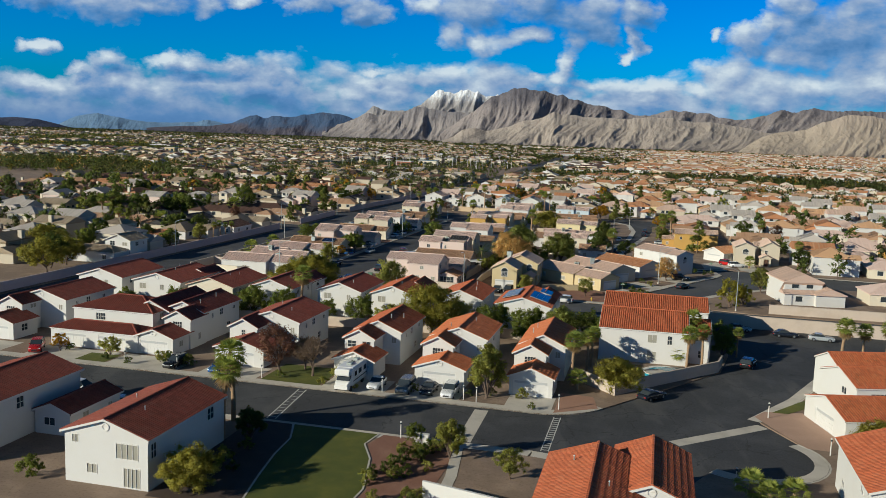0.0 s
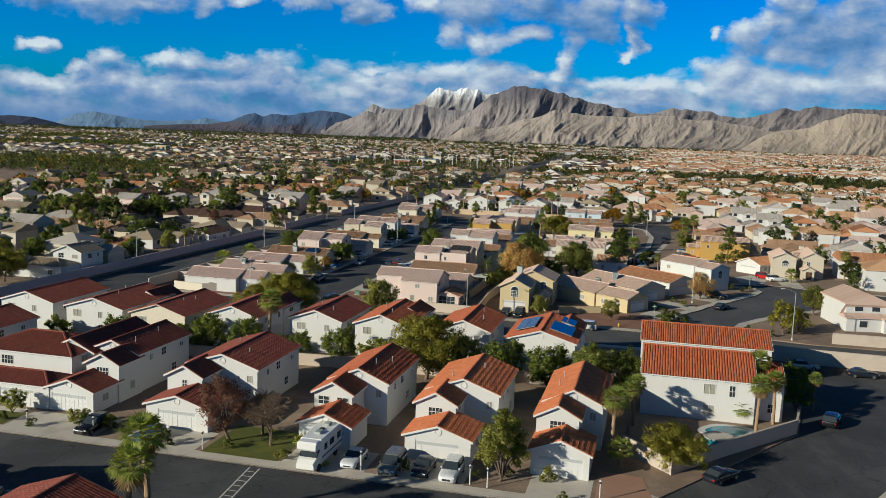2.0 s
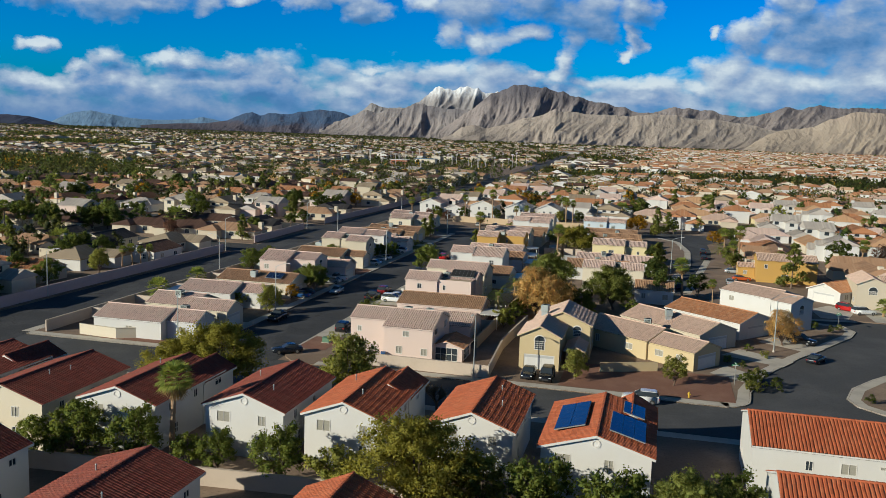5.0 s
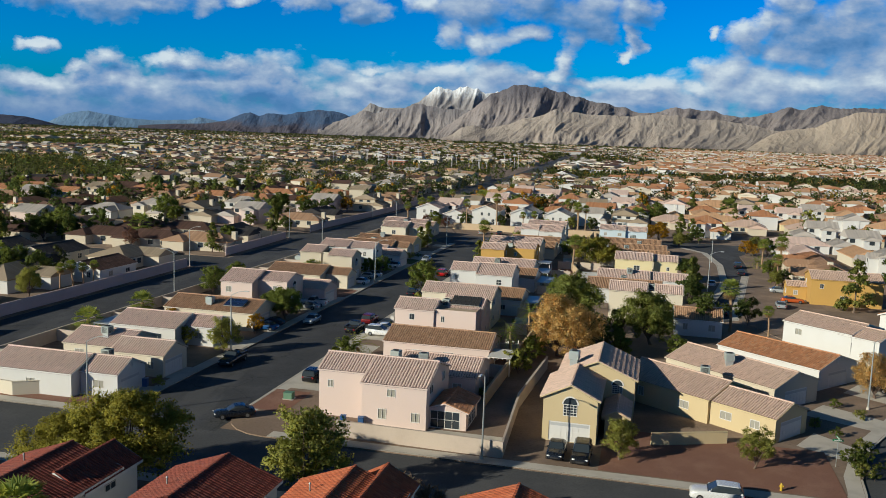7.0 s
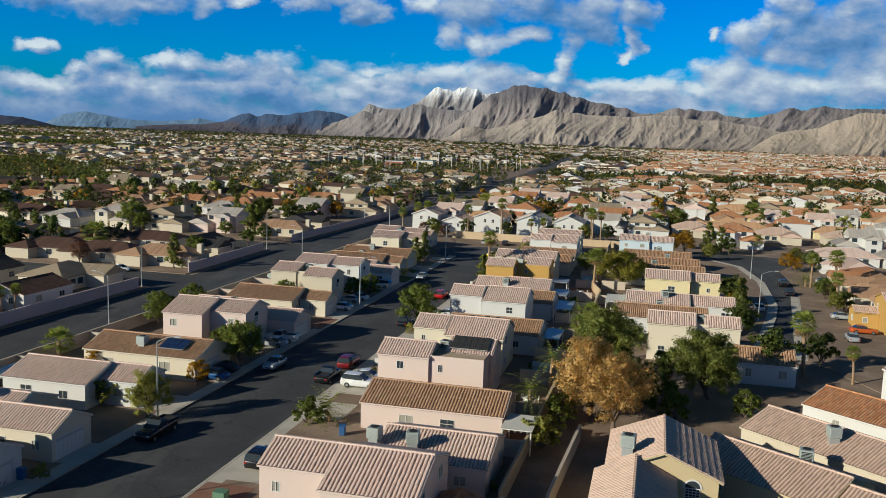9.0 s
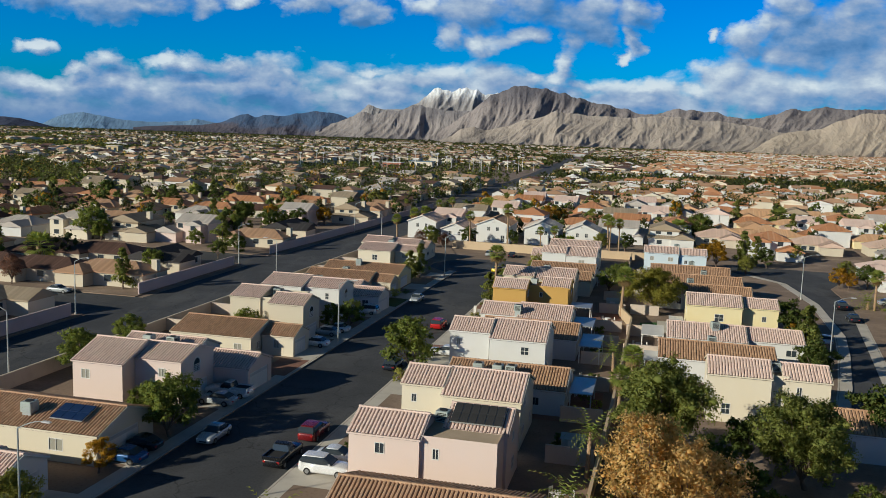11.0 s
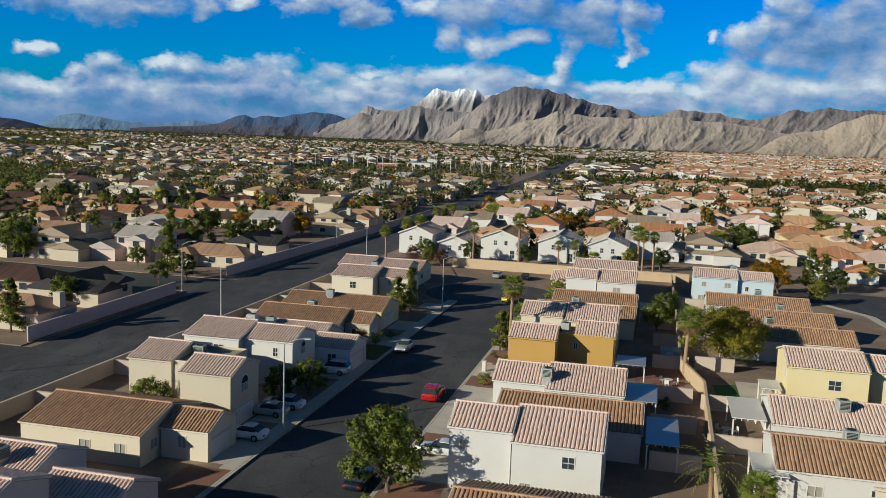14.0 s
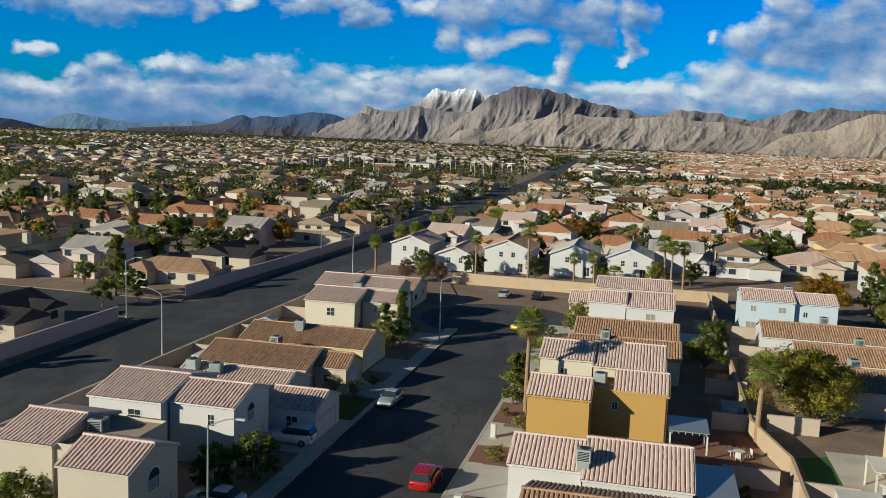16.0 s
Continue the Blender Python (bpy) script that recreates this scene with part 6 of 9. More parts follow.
range_of_hills("backdrop_snow_range", "snow-covered far peaks under cloud", px([(-177, 17.6), (-164, 23), (-152, 30.8), (-143, 39.2), (-130, 34), (-114, 34.5), (-105, 34.2), (-95, 39.5), (-86, 43.5), (-79, 50.5), (-72, 57.4), (-67, 60), (-60, 56), (-52, 54.4), (-43, 59.6), (-36, 61), (-26, 57), (-15, 54.3), (-2, 56.5), (23, 48.1), (61, 24.8)]), 4900, 420, rock("rock_snow", (0.24, 0.22, 0.22), (0.26, 0.25, 0.26), (0.32, 0.28, 0.26), 60, 160, 195, 300), 4.0, 0.5, 320, 50, 130.0, 1.4)
range_of_hills("backdrop_ridge", "bare grey-brown ridge below the snow peaks", px([(-202, 12), (-177, 17.8), (-164, 24.5), (-152, 29.8), (-144, 29.5), (-137, 27.2), (-120, 32.7), (-106, 33.8), (-97, 39), (-89, 39.3), (-70, 37.4), (-51, 35.5), (-33, 34.9), (-14, 31.8), (11, 23.4), (30, 17.3)]), 4700, 300, rock("rock_ridge", (0.27, 0.245, 0.245), (0.19, 0.18, 0.195), (0.33, 0.28, 0.25), 60, 180), 6.0, 0.4, 280, 34, 130.0, 0.8)
# High tone: darker crags, plus cloud shade and bluish haze put into the colour.
range_of_hills("backdrop_main_range", "bare grey-brown rocky mountain range", px([(-66, 10.5), (-51, 20.3), (-39, 29.3), (-28, 36.4), (-21, 44), (-9, 53), (1, 58.2), (7, 62.6), (13, 65.2), (25, 65.6), (40, 63.6), (56, 61.7), (71, 58.5), (84, 54), (102, 49.2), (121, 45.5), (139, 43), (158, 38.8), (170, 37.9), (182, 43.2), (194, 46), (207, 45.2), (218, 42.5), (232, 43.6), (249, 39.3), (264, 36.8), (279, 38.5), (292, 40.7), (304, 45.9), (314, 48.6), (332, 47.4), (345, 52), (362, 50.2), (379, 48.9), (413, 51.8), (468, 50), (527, 40.6)]), 4600, 900, rock("rock_grey", (0.27, 0.24, 0.24), (0.115, 0.11, 0.13), (0.33, 0.285, 0.265), 120, 270), 9.0, 0.44, 620, 80, 190.0, 1.2)
range_of_hills("backdrop_foothills", "sunlit tan foothills below the mountain", px([(-69, -0), (-50, 8), (-41, 15.7), (-26, 18.7), (-13, 15.4), (11, 20), (29, 27.9), (48, 32.2), (63, 39.4), (72, 36.6), (90, 36), (121, 34.6), (145, 34.2), (170, 36.8), (194, 35.7), (224, 33.1), (254, 32.3), (273, 29.9), (303, 23.6), (339, 20), (411, 15.3)]), 4150, 520, rock("rock_tan", (0.37, 0.32, 0.285), (0.30, 0.265, 0.25), (0.40, 0.345, 0.295), 90, 220), 14.0, 0.34, 480, 56, 170.0, 0.9)
range_of_hills("backdrop_right_hill", "sunlit tan rocky hill beside the town", px([(266, -0.9), (279, 9.3), (293, 19.4), (307, 24.1), (325, 27.7), (342, 30.7), (358, 38.4), (371, 43), (382, 47.5), (391, 50.2), (406, 47.1), (429, 45.5), (465, 40.7), (513, 26.9)]), 3700, 420, rock("rock_sand", (0.38, 0.32, 0.265), (0.33, 0.275, 0.235), (0.41, 0.345, 0.28), 80, 200), 21.0, 0.36, 320, 46, 170.0, 0.9)
# Navy rock colour stands in for haze and cloud shade on these hills.
range_of_hills("backdrop_left_hills", "low hills far across the valley, coloured navy for haze and cloud shade", px([(-906, -0.3), (-701, 4.5), (-593, 10.6), (-566, 12.1), (-540, 10.4), (-520, 6.6), (-504, 2.7), (-494, 1.1)]), 4600, 250, rock("rock_plum", (0.045, 0.055, 0.095), (0.07, 0.075, 0.12), (0.05, 0.055, 0.085), 40, 120), 30.0, 0.3, 160, 20)
# Distance haze is put into this rock as blue.
range_of_hills("backdrop_blue_hills", "hills under cloud, tinted dark blue-grey for haze", px([(-409, 4.4), (-370, 7.6), (-331, 9.5), (-308, 12.8), (-297, 18.2), (-287, 22.3), (-279, 23.8), (-270, 20.3), (-260, 23.8), (-246, 22.4), (-231, 23.5), (-215, 27.7), (-201, 29.4), (-183, 28.1), (-169, 24.9), (-155, 19.7), (-139, 14)]), 4750, 220, rock("rock_blue", (0.085, 0.08, 0.105), (0.055, 0.09, 0.165), (0.10, 0.08, 0.085), 30, 80), 31.0, 0.4, 220, 24, 140.0)
# One pale blue for all heights paints the haze over these mountains.
range_of_hills("backdrop_pale_hills", "faint mountains under rain cloud, tinted blue for haze", px([(-528, -1.7), (-508, 7.9), (-494, 14.7), (-481, 17.7), (-468, 19.4), (-455, 17.3), (-435, 14.1), (-409, 11.2), (-377, 11), (-350, 13.1), (-338, 16), (-318, 12.9), (-299, 8.5)]), 4900, 150, rock("rock_haze", (0.12, 0.20, 0.32), (0.12, 0.20, 0.32), (0.17, 0.25, 0.37), 40, 120), 35.0, 0.3, 160, 16, 150.0)
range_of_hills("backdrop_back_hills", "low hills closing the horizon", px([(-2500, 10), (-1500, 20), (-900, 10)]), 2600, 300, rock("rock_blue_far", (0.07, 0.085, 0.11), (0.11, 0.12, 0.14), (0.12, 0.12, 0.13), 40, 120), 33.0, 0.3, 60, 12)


# ---------------------------------------------------------------- trees
def leafy(name, kind, h, r, seed, label, clumps=46, per=34, size=0.24, low=0.14, trunk_r=0.16, bark=None, squash=0.8, cone=False, core=0.45):
    """A tree: tapered trunk, limbs that reach the boughs, and boughs of many small leaves with gaps between them."""
    rr = random.Random(seed)
    t = thing(name, Matrix.Identity(4), label, "tree", "trees of the neighbourhood")
    bm = bmesh.new()
    lean = Vector((rr.uniform(-.1, .1) * h, rr.uniform(-.1, .1) * h, 0))
    fork = lean * 0.4 + Vector((0, 0, h * low * 0.9))
    add_rod(bm, (0, 0, -0.1), fork, trunk_r * 1.3, trunk_r * 0.8, 8)
    n_bough = max(4, clumps // 10)
    cs, rs, hearts = [], [], []
    for i in range(n_bough):
        f = (i + 0.5) / n_bough
        a = i * 2.399 + rr.uniform(-0.5, 0.5)
        if cone:
            z, reach, br = low + (1 - low) * f * 0.92, r * (1.0 - f) * 0.62, r * (0.62 - 0.40 * f)
        else:
            z = low + (1 - low) * (0.2 + 0.6 * f)
            reach = r * sqrt(max(0.06, 1 - (2 * f - 0.8) ** 2)) * rr.uniform(0.45, 0.75)
            br = r * rr.uniform(0.32, 0.5)
        heart = Vector((cos(a) * reach, sin(a) * reach, z * h)) + lean * z
        if not cone:
            mid = fork.lerp(heart, 0.5) + Vector((0, 0, 0.06 * h))
            add_rod(bm, fork, mid, trunk_r * 0.55, trunk_r * 0.3, 5)
            add_rod(bm, mid, heart + Vector((0, 0, br * 0.3)), trunk_r * 0.3, 0.02, 4)
        n_c = max(4, clumps // n_bough)
        for k in range(n_c):
            d = Vector((rr.gauss(0, 1), rr.gauss(0, 1), rr.gauss(0.25, 0.9))).normalized()
            d.z *= min(1.0, squash + 0.1)
            c = heart + d * br * rr.uniform(0.45, 0.95)
            if c.z < h * low * 0.7:
                c.z = h * low * 0.7 + rr.uniform(0, 0.1) * h
            cs.append(tuple(c))
            rs.append(br * rr.uniform(0.28, 0.5))
            hearts.append(tuple(heart - Vector((0, 0, br * 0.25))))
    if cone:
        add_rod(bm, fork, lean * 0.9 + Vector((0, 0, h * 0.93)), trunk_r * 0.7, 0.03, 6)
    part("trunk", bm, bark or M_BARK, t)
    child("crown", leaf_mesh("crown", LEAF[kind], cs, rs, int(per * 0.84), size * 1.08, seed, squash, heart=hearts, core=core, coarse=True), t)
    return t


def f_(z):
    return max(0.0, z)


def bare_tree(name, h, seed, label, mat, droop=0.0, depth=6):
    rr = random.Random(seed)
    t = thing(name, Matrix.Identity(4), label, "tree", "trees of the neighbourhood")
    V, F = [], []
    trunk = bmesh.new()

    def twig(a, b, r0, r1):
        d = (b - a).normalized()
        s = d.cross(Vector((0.3, 0.7, 0.2))).normalized()
        q = d.cross(s)
        base = len(V)
        for p, rad in ((a, r0), (b, r1)):
            for k in range(3):
                V.append(p + (s * cos(k * 2.094) + q * sin(k * 2.094)) * rad)
        for k in range(3):
            F.append((base + k, base + (k + 1) % 3, base + 3 + (k + 1) % 3, base + 3 + k))

    def grow(a, d, length, rad, level):
        b = a + d * length
        if level < 2:
            add_rod(trunk, a, b, rad, rad * 0.7, 6)
        else:
            twig(a, b, rad, rad * 0.6)
        if level >= depth:
            return
        for _ in range(5 if level < 2 else 3):
            fall = droop * max(0, level - 2) * 0.5
            nd = (d + Vector((rr.uniform(-1, 1), rr.uniform(-1, 1), rr.uniform(-0.25, 0.75) - fall)) * 0.8).normalized()
            grow(a.lerp(b, rr.uniform(0.5, 1.0)), nd, length * rr.uniform(0.62, 0.84), max(0.017, rad * 0.6), level + 1)
    grow(Vector((0, 0, -0.05)), Vector((rr.uniform(-.1, .1), rr.uniform(-.1, .1), 1)).normalized(), h * 0.25, 0.16, 0)
    part("trunk", trunk, M_BARK, t)
    tagged(child("twig_crown", mesh_of("twig_crown", [tuple(p) for p in V], F, mat), t), kind="stuff")
    return t


def palm(name, h, seed, label, skirt=True, fronds=38, reach=1.12, feather=False):
    rr = random.Random(seed)
    t = thing(name, Matrix.Identity(4), label, "palm tree", "palms of the neighbourhood")
    bm = bmesh.new()
    bend = Vector((rr.uniform(-.4, .4), rr.uniform(-.4, .4), 0))
    prev = Vector((0, 0, -0.1))
    n = 9
    for i in range(1, n + 1):
        s = i / n
        p = bend * s * s + Vector((0, 0, h * s * 0.9))
        add_rod(bm, prev, p, 0.26 - 0.06 * s + 0.03, 0.26 - 0.06 * s - 0.02, 9)
        prev = p
    part("trunk", bm, M_PALMBARK, t, "rough brown palm trunk")
    top = prev
    for nm, mat, count, lo, hi in (("crown", LEAF["palm"], fronds, -0.55, 1.3), ("dry_skirt", LEAF["palm_dry"], 9 if skirt else 0, -1.35, -0.75)):
        V, F = [], []
        for i in range(count):
            a = i * 2.399 + rr.uniform(-.2, .2)
            el = lo + (hi - lo) * (i + 0.5) / count
            d = Vector((cos(a) * cos(el), sin(a) * cos(el), sin(el)))
            side = d.cross(Vector((0, 0, 1))).normalized()
            upv = side.cross(d).normalized()
            stem = reach * rr.uniform(0.7, 0.95)
            if feather:
                pts, p, dd = [], top.copy(), d.copy()
                for k in range(9):
                    pts.append(p.copy())
                    p = p + dd * (stem * 0.32)
                    dd = (dd + Vector((0, 0, -0.17))).normalized()
                for k in range(1, 9):
                    along = (pts[k] - pts[k - 1]).normalized()
                    for sg in (-1, 1):
                        tip = pts[k] + side * sg * stem * 0.42 * (1.15 - k / 9) + along * 0.3 - Vector((0, 0, 0.12))
                        b = len(V)
                        V += [pts[k] - along * 0.07, tip, pts[k] + along * 0.09]
                        F.append((b, b + 1, b + 2))
                continue
            hub = top + d * stem + Vector((0, 0, -0.12 * stem))
            b = len(V)
            V += [top + side * 0.03, top - side * 0.03, hub - side * 0.02, hub + side * 0.02]
            F.append((b, b + 1, b + 2, b + 3))
            for k in range(11):
                w = (k - 5) / 5 * 1.25
                dirn = (d * cos(w) + side * sin(w)).normalized()
                fall = Vector((0, 0, -0.14 - 0.08 * abs(w)))
                tip = hub + dirn * reach * rr.uniform(0.8, 1.05) + fall * reach
                mid = hub + dirn * reach * 0.5
                across = dirn.cross(upv).normalized() * 0.07
                b = len(V)
                V += [hub, mid + across, tip, mid - across]
                F.append((b, b + 1, b + 2, b + 3))
        if V:
            child(nm, mesh_of(nm, [tuple(p) for p in V], F, mat), t)
    return t


K = {
    "green": [leafy("tree", "green", 6.0, 3.3, s, "dense round green garden tree", 100, 66, 0.12, 0.1, core=0.55) for s in (1, 2)],
    "olive": [leafy("tree", "olive", 6.5, 3.1, s, "loose olive-green garden tree", 110, 110, 0.10, 0.1, core=0.45) for s in (3, 4)],
    "palo": [leafy("tree", "yellow_green", 5.5, 3.0, 36, "broad yellow-green palo verde tree", 90, 70, 0.1, 0.02, squash=0.95, core=0.5)],
    "willow": [leafy("tree", "olive", 6.5, 2.3, 26, "tall drooping olive-green willow tree", 120, 130, 0.085, 0.03, squash=1.0, core=0.45)],
    "mesquite": [leafy("tree", "mesquite", 6.5, 4.8, s, "wide feathery yellow-green mesquite tree", 130, 88, 0.12, 0.18, squash=0.7, core=0.4) for s in (5, 6)],
    "big_mesquite": [leafy("tree", "mesquite", 6.5, 4.3, 25, "large feathery yellow-green mesquite tree", 200, 200, 0.08, 0.16, squash=0.7, core=0.38)],
    "thicket": [leafy("shrub", "mesquite", 4.5, 3.6, 28, "dense low yellow-green thicket", 160, 170, 0.07, 0.02, squash=0.8, core=0.5)],
    "pine": [leafy("tree", "pine", 10.0, 5.2, s, "tall broad green pine tree", 230, 160, 0.12, 0.1, 0.24, core=0.5) for s in (7, 8)],
    "cone": [leafy("tree", "pine", 7.0, 2.4, s, "pointed green conifer tree in a garden", 80, 48, 0.15, 0.08, 0.16, cone=True, core=0.55) for s in (9, 10)],
    "cypress": [leafy("tree", "dark", 6.5, 0.8, 11, "slim dark green cypress tree", 50, 40, 0.09, 0.04, 0.1, cone=True)],
    "fall": [leafy("tree", "fall", 9.0, 5.2, s, "big tree in orange-brown autumn leaf", 150, 130, 0.11, 0.1, 0.26, core=0.32) for s in (12, 13)],
    "gold": [leafy("tree", "gold", 5.5, 2.7, 14, "small tree in golden autumn leaf", 70, 54, 0.13, 0.12, core=0.4)],
    "dark": [leafy("tree", "dark", 6.0, 2.9, s, "dark green leafy street tree", 80, 54, 0.145, 0.1, core=0.55) for s in (15, 16)],
    "shrub": [leafy("shrub", k, 1.6, 1.15, s, "low rounded %s garden shrub" % k, 40, 26, 0.085, 0.02, 0.05, core=0.55) for k, s in (("green", 17), ("olive", 18), ("dark", 19))],
    "bush": [leafy("shrub", k, 3.0, 1.9, s, "broad leafy %s shrub" % k, 60, 46, 0.11, 0.03, 0.08, core=0.55) for k, s in (("green", 20), ("olive", 21))],
    "bare": [bare_tree("tree", 7.0, 22, "leafless grey-brown tree on a lawn", LEAF["bare"])],
    "weeping": [bare_tree("tree", 7.0, 27, "leafless grey tree with drooping twigs on a lawn", LEAF["bare"], 0.55)],
    "bare_small": [bare_tree("tree", 4.5, 24, "small leafless pale tree", LEAF["bare"], 0.0, 5)],
    "plum": [leafy("tree", "plum", 7.0, 3.0, 23, "thin reddish-brown purple-leaf tree", 150, 60, 0.09, 0.14, core=0.0)],
    "palm": [palm("palm_tree", 8.0, s, "fan palm with rough trunk and dry skirt") for s in (31, 32)],
    "tall_palm": [palm("palm_tree", 11.0, 33, "tall thin fan palm with small crown")],
    "short_palm": [palm("palm_tree", 2.2, 34, "short young fan palm", False, 26, 1.1)],
    "feather": [palm("palm_tree", 5.0, 35, "feathery yellow-green garden palm tree", False, 26, 1.5, True)],
    "cycad": [palm("palm_tree", 1.4, 36, "low spreading date palm with arching fronds", False, 34, 1.6, True)],
}
BASE_H = {"palo": 5.5, "willow": 6.5, "thicket": 4.5, "green": 6, "olive": 6.5, "mesquite": 6.5, "big_mesquite": 6.5, "pine": 10, "cone": 7, "cypress": 6.5, "fall": 9, "gold": 5.5, "dark": 6, "shrub": 1.6, "bush": 3, "bare": 7, "weeping": 7, "bare_small": 4.5, "plum": 7, "palm": 8.8, "tall_palm": 11.5, "short_palm": 3.4, "feather": 6.6, "cycad": 3.6}
rt = random.Random(99)


def plant(kind, u, v, h):
    one = rt.choice(K[kind])
    place(one, at(u, v, 0, rt.uniform(0, 360)), h / BASE_H[kind])


def grove(*plants):
    for kind, u, v, h in plants:
        plant(kind, u, v, h)


# beyond the avenue
grove(('mesquite', -137.0, 172.0, 8.0), ('dark', -141.0, 178.0, 8.4), ('mesquite', -141.0, 184.0, 7.0), ('dark', -148.0, 188.0, 8.0), ('mesquite', -155.0, 194.0, 8.4), ('dark', -160.0, 202.0, 8.4), ('dark', -136.6, 209.0, 5.0), ('green', -152.0, 206.0, 7.0), ('dark', -152.0, 214.0, 7.0), ('dark', -158.0, 222.0, 8.0), ('green', -137.0, 224.0, 6.0), ('dark', -146.0, 226.0, 6.4), ('dark', -166.0, 236.0, 8.0), ('olive', -137.0, 241.0, 6.0), ('dark', -150.0, 246.0, 6.6), ('dark', -143.6, 251.0, 7.4), ('green', -155.0, 258.0, 7.0), ('palm', -136.6, 249.0, 5.4), ('palm', -135.2, 251.0, 5.8), ('palm', -134.4, 253.0, 5.0), ('palm', -133.8, 255.4, 5.2), ('palm', -196.2, 276.7, 10.0), ('tall_palm', -194.4, 279.6, 11.0), ('plum', -157.4, 303.6, 6.0), ('cone', -136.4, 307.7, 8.4), ('dark', -180.7, 309.8, 8.6), ('green', -141.4, 326.0, 5.6))
# beyond the avenue
grove(('cone', -143.9, 360.0, 11.0), ('green', -182.2, 366.0, 6.0), ('green', -155.3, 367.4, 4.6), ('dark', -150.0, 402.0, 8.0), ('dark', -146.0, 412.0, 7.6), ('cone', -175.6, 414.4, 9.0), ('gold', -145.4, 432.0, 6.6), ('gold', -165.0, 433.0, 6.4), ('dark', -168.6, 422.0, 8.0), ('green', -172.0, 428.6, 7.0), ('dark', -140.0, 351.0, 4.6), ('dark', -151.6, 411.0, 6.6), ('olive', -152.0, 506.0, 8.0), ('cone', -219.0, 493.0, 10.0), ('dark', -223.0, 488.0, 8.0), ('palm', -221.0, 449.0, 8.0), ('dark', -138.0, 357.6, 5.6), ('dark', -165.0, 390.0, 7.0), ('green', -160.0, 398.0, 6.0))
# dark clumps between the houses west of the avenue
grove(('dark', -209.2, 288.2, 8.1), ('dark', -214.9, 299.2, 8.9), ('cone', -214.3, 294.3, 7.6), ('green', -215.8, 316.5, 6.5), ('green', -210.1, 306.7, 8.6), ('cone', -224.9, 326.0, 8.1), ('cone', -208.6, 314.9, 7.7), ('cone', -192.1, 298.0, 9.2), ('dark', -195.3, 298.3, 9.3), ('dark', -191.1, 313.2, 6.8), ('dark', -185.3, 306.1, 7.1), ('dark', -189.0, 305.4, 8.0), ('green', -184.2, 311.7, 9.3), ('green', -181.2, 310.8, 6.6), ('cone', -171.0, 254.8, 8.0), ('cone', -180.6, 265.5, 8.0), ('cone', -184.9, 266.4, 9.5), ('dark', -195.3, 341.5, 6.5), ('cone', -194.4, 343.4, 6.2), ('cone', -206.4, 398.9, 7.2), ('green', -185.5, 367.0, 9.5), ('dark', -293.4, 385.3, 6.1), ('dark', -283.8, 372.3, 6.5), ('dark', -271.5, 355.9, 9.4), ('dark', -256.6, 395.9, 7.8), ('dark', -252.5, 385.8, 8.2), ('dark', -252.6, 391.1, 8.5), ('cone', -209.9, 438.6, 7.8), ('dark', -214.5, 455.6, 8.0))
# south of the near street and in its front gardens
grove(('bush', -58.6, 70.6, 2.4), ('thicket', -42.2, 72.2, 4.4), ('shrub', -56.6, 75.0, 1.4), ('shrub', -40.6, 78.0, 1.2), ('shrub', -42.6, 80.0, 1.8), ('shrub', -42.0, 84.0, 1.4), ('short_palm', 10.6, 86.6, 3.6), ('olive', -13.0, 85.4, 3.6), ('short_palm', 12.2, 85.4, 3.2), ('short_palm', 14.4, 86.0, 3.4), ('dark', -43.0, 87.0, 4.0), ('palm', -46.8, 87.5, 9.4), ('dark', -44.4, 89.0, 3.2), ('willow', -20.4, 89.0, 5.0), ('palm', -48.0, 92.4, 10.4), ('bush', -25.4, 92.6, 2.4), ('thicket', 26.4, 105.0, 4.6), ('willow', -21.0, 112.0, 8.2), ('bush', -66.0, 112.6, 1.8), ('shrub', -70.5, 112.6, 1.8), ('gold', -88.0, 113.0, 3.0), ('bush', -79.4, 113.4, 3.0), ('weeping', -46.6, 113.6, 8.0), ('plum', -51.4, 113.4, 8.0), ('bare', -49.0, 116.6, 7.4))
# between the two near rows, and round the pool
grove(('short_palm', -9.4, 120.6, 3.0), ('thicket', -4.0, 121.6, 5.0), ('palm', -10.5, 122.5, 8.0), ('palm', -9.0, 131.0, 6.5), ('palm', -8.6, 134, 6.5), ('palm', 5.8, 136.0, 7.4), ('short_palm', 4.6, 140.4, 3.2), ('palm', 8.3, 140.7, 7.0), ('green', -20.6, 144.6, 7.0), ('big_mesquite', -37.4, 144.6, 9.4), ('palm', 6.3, 145.0, 8.4), ('green', -86.6, 145.0, 5.4), ('bush', -98.0, 145.0, 4.0), ('pine', -15.0, 145.5, 7.2), ('green', -27.0, 145.6, 7.0), ('green', -76.6, 145.6, 4.6), ('olive', -31.6, 146.4, 6.0), ('green', -72.0, 146.8, 6.4), ('green', 12.0, 147, 4.6), ('palm', 29.8, 147.0, 8.6), ('bush', -45.6, 147.2, 4.6), ('green', -66.6, 147.4, 6.2), ('green', -51.6, 147.6, 6.0), ('green', -10.6, 148.0, 6.4), ('green', -58.4, 148.6, 4.4), ('palm', 14.2, 149, 5.2))
# between the two near rows, and round the pool
grove(('bush', -62.0, 149.0, 3.4), ('palm', 33.6, 150.0, 7.4), ('palm', -64.2, 150.4, 10.0), ('palm', 41.0, 151.0, 7.4), ('green', 12.2, 152, 5.5), ('palm', 37.6, 152.0, 7.8))
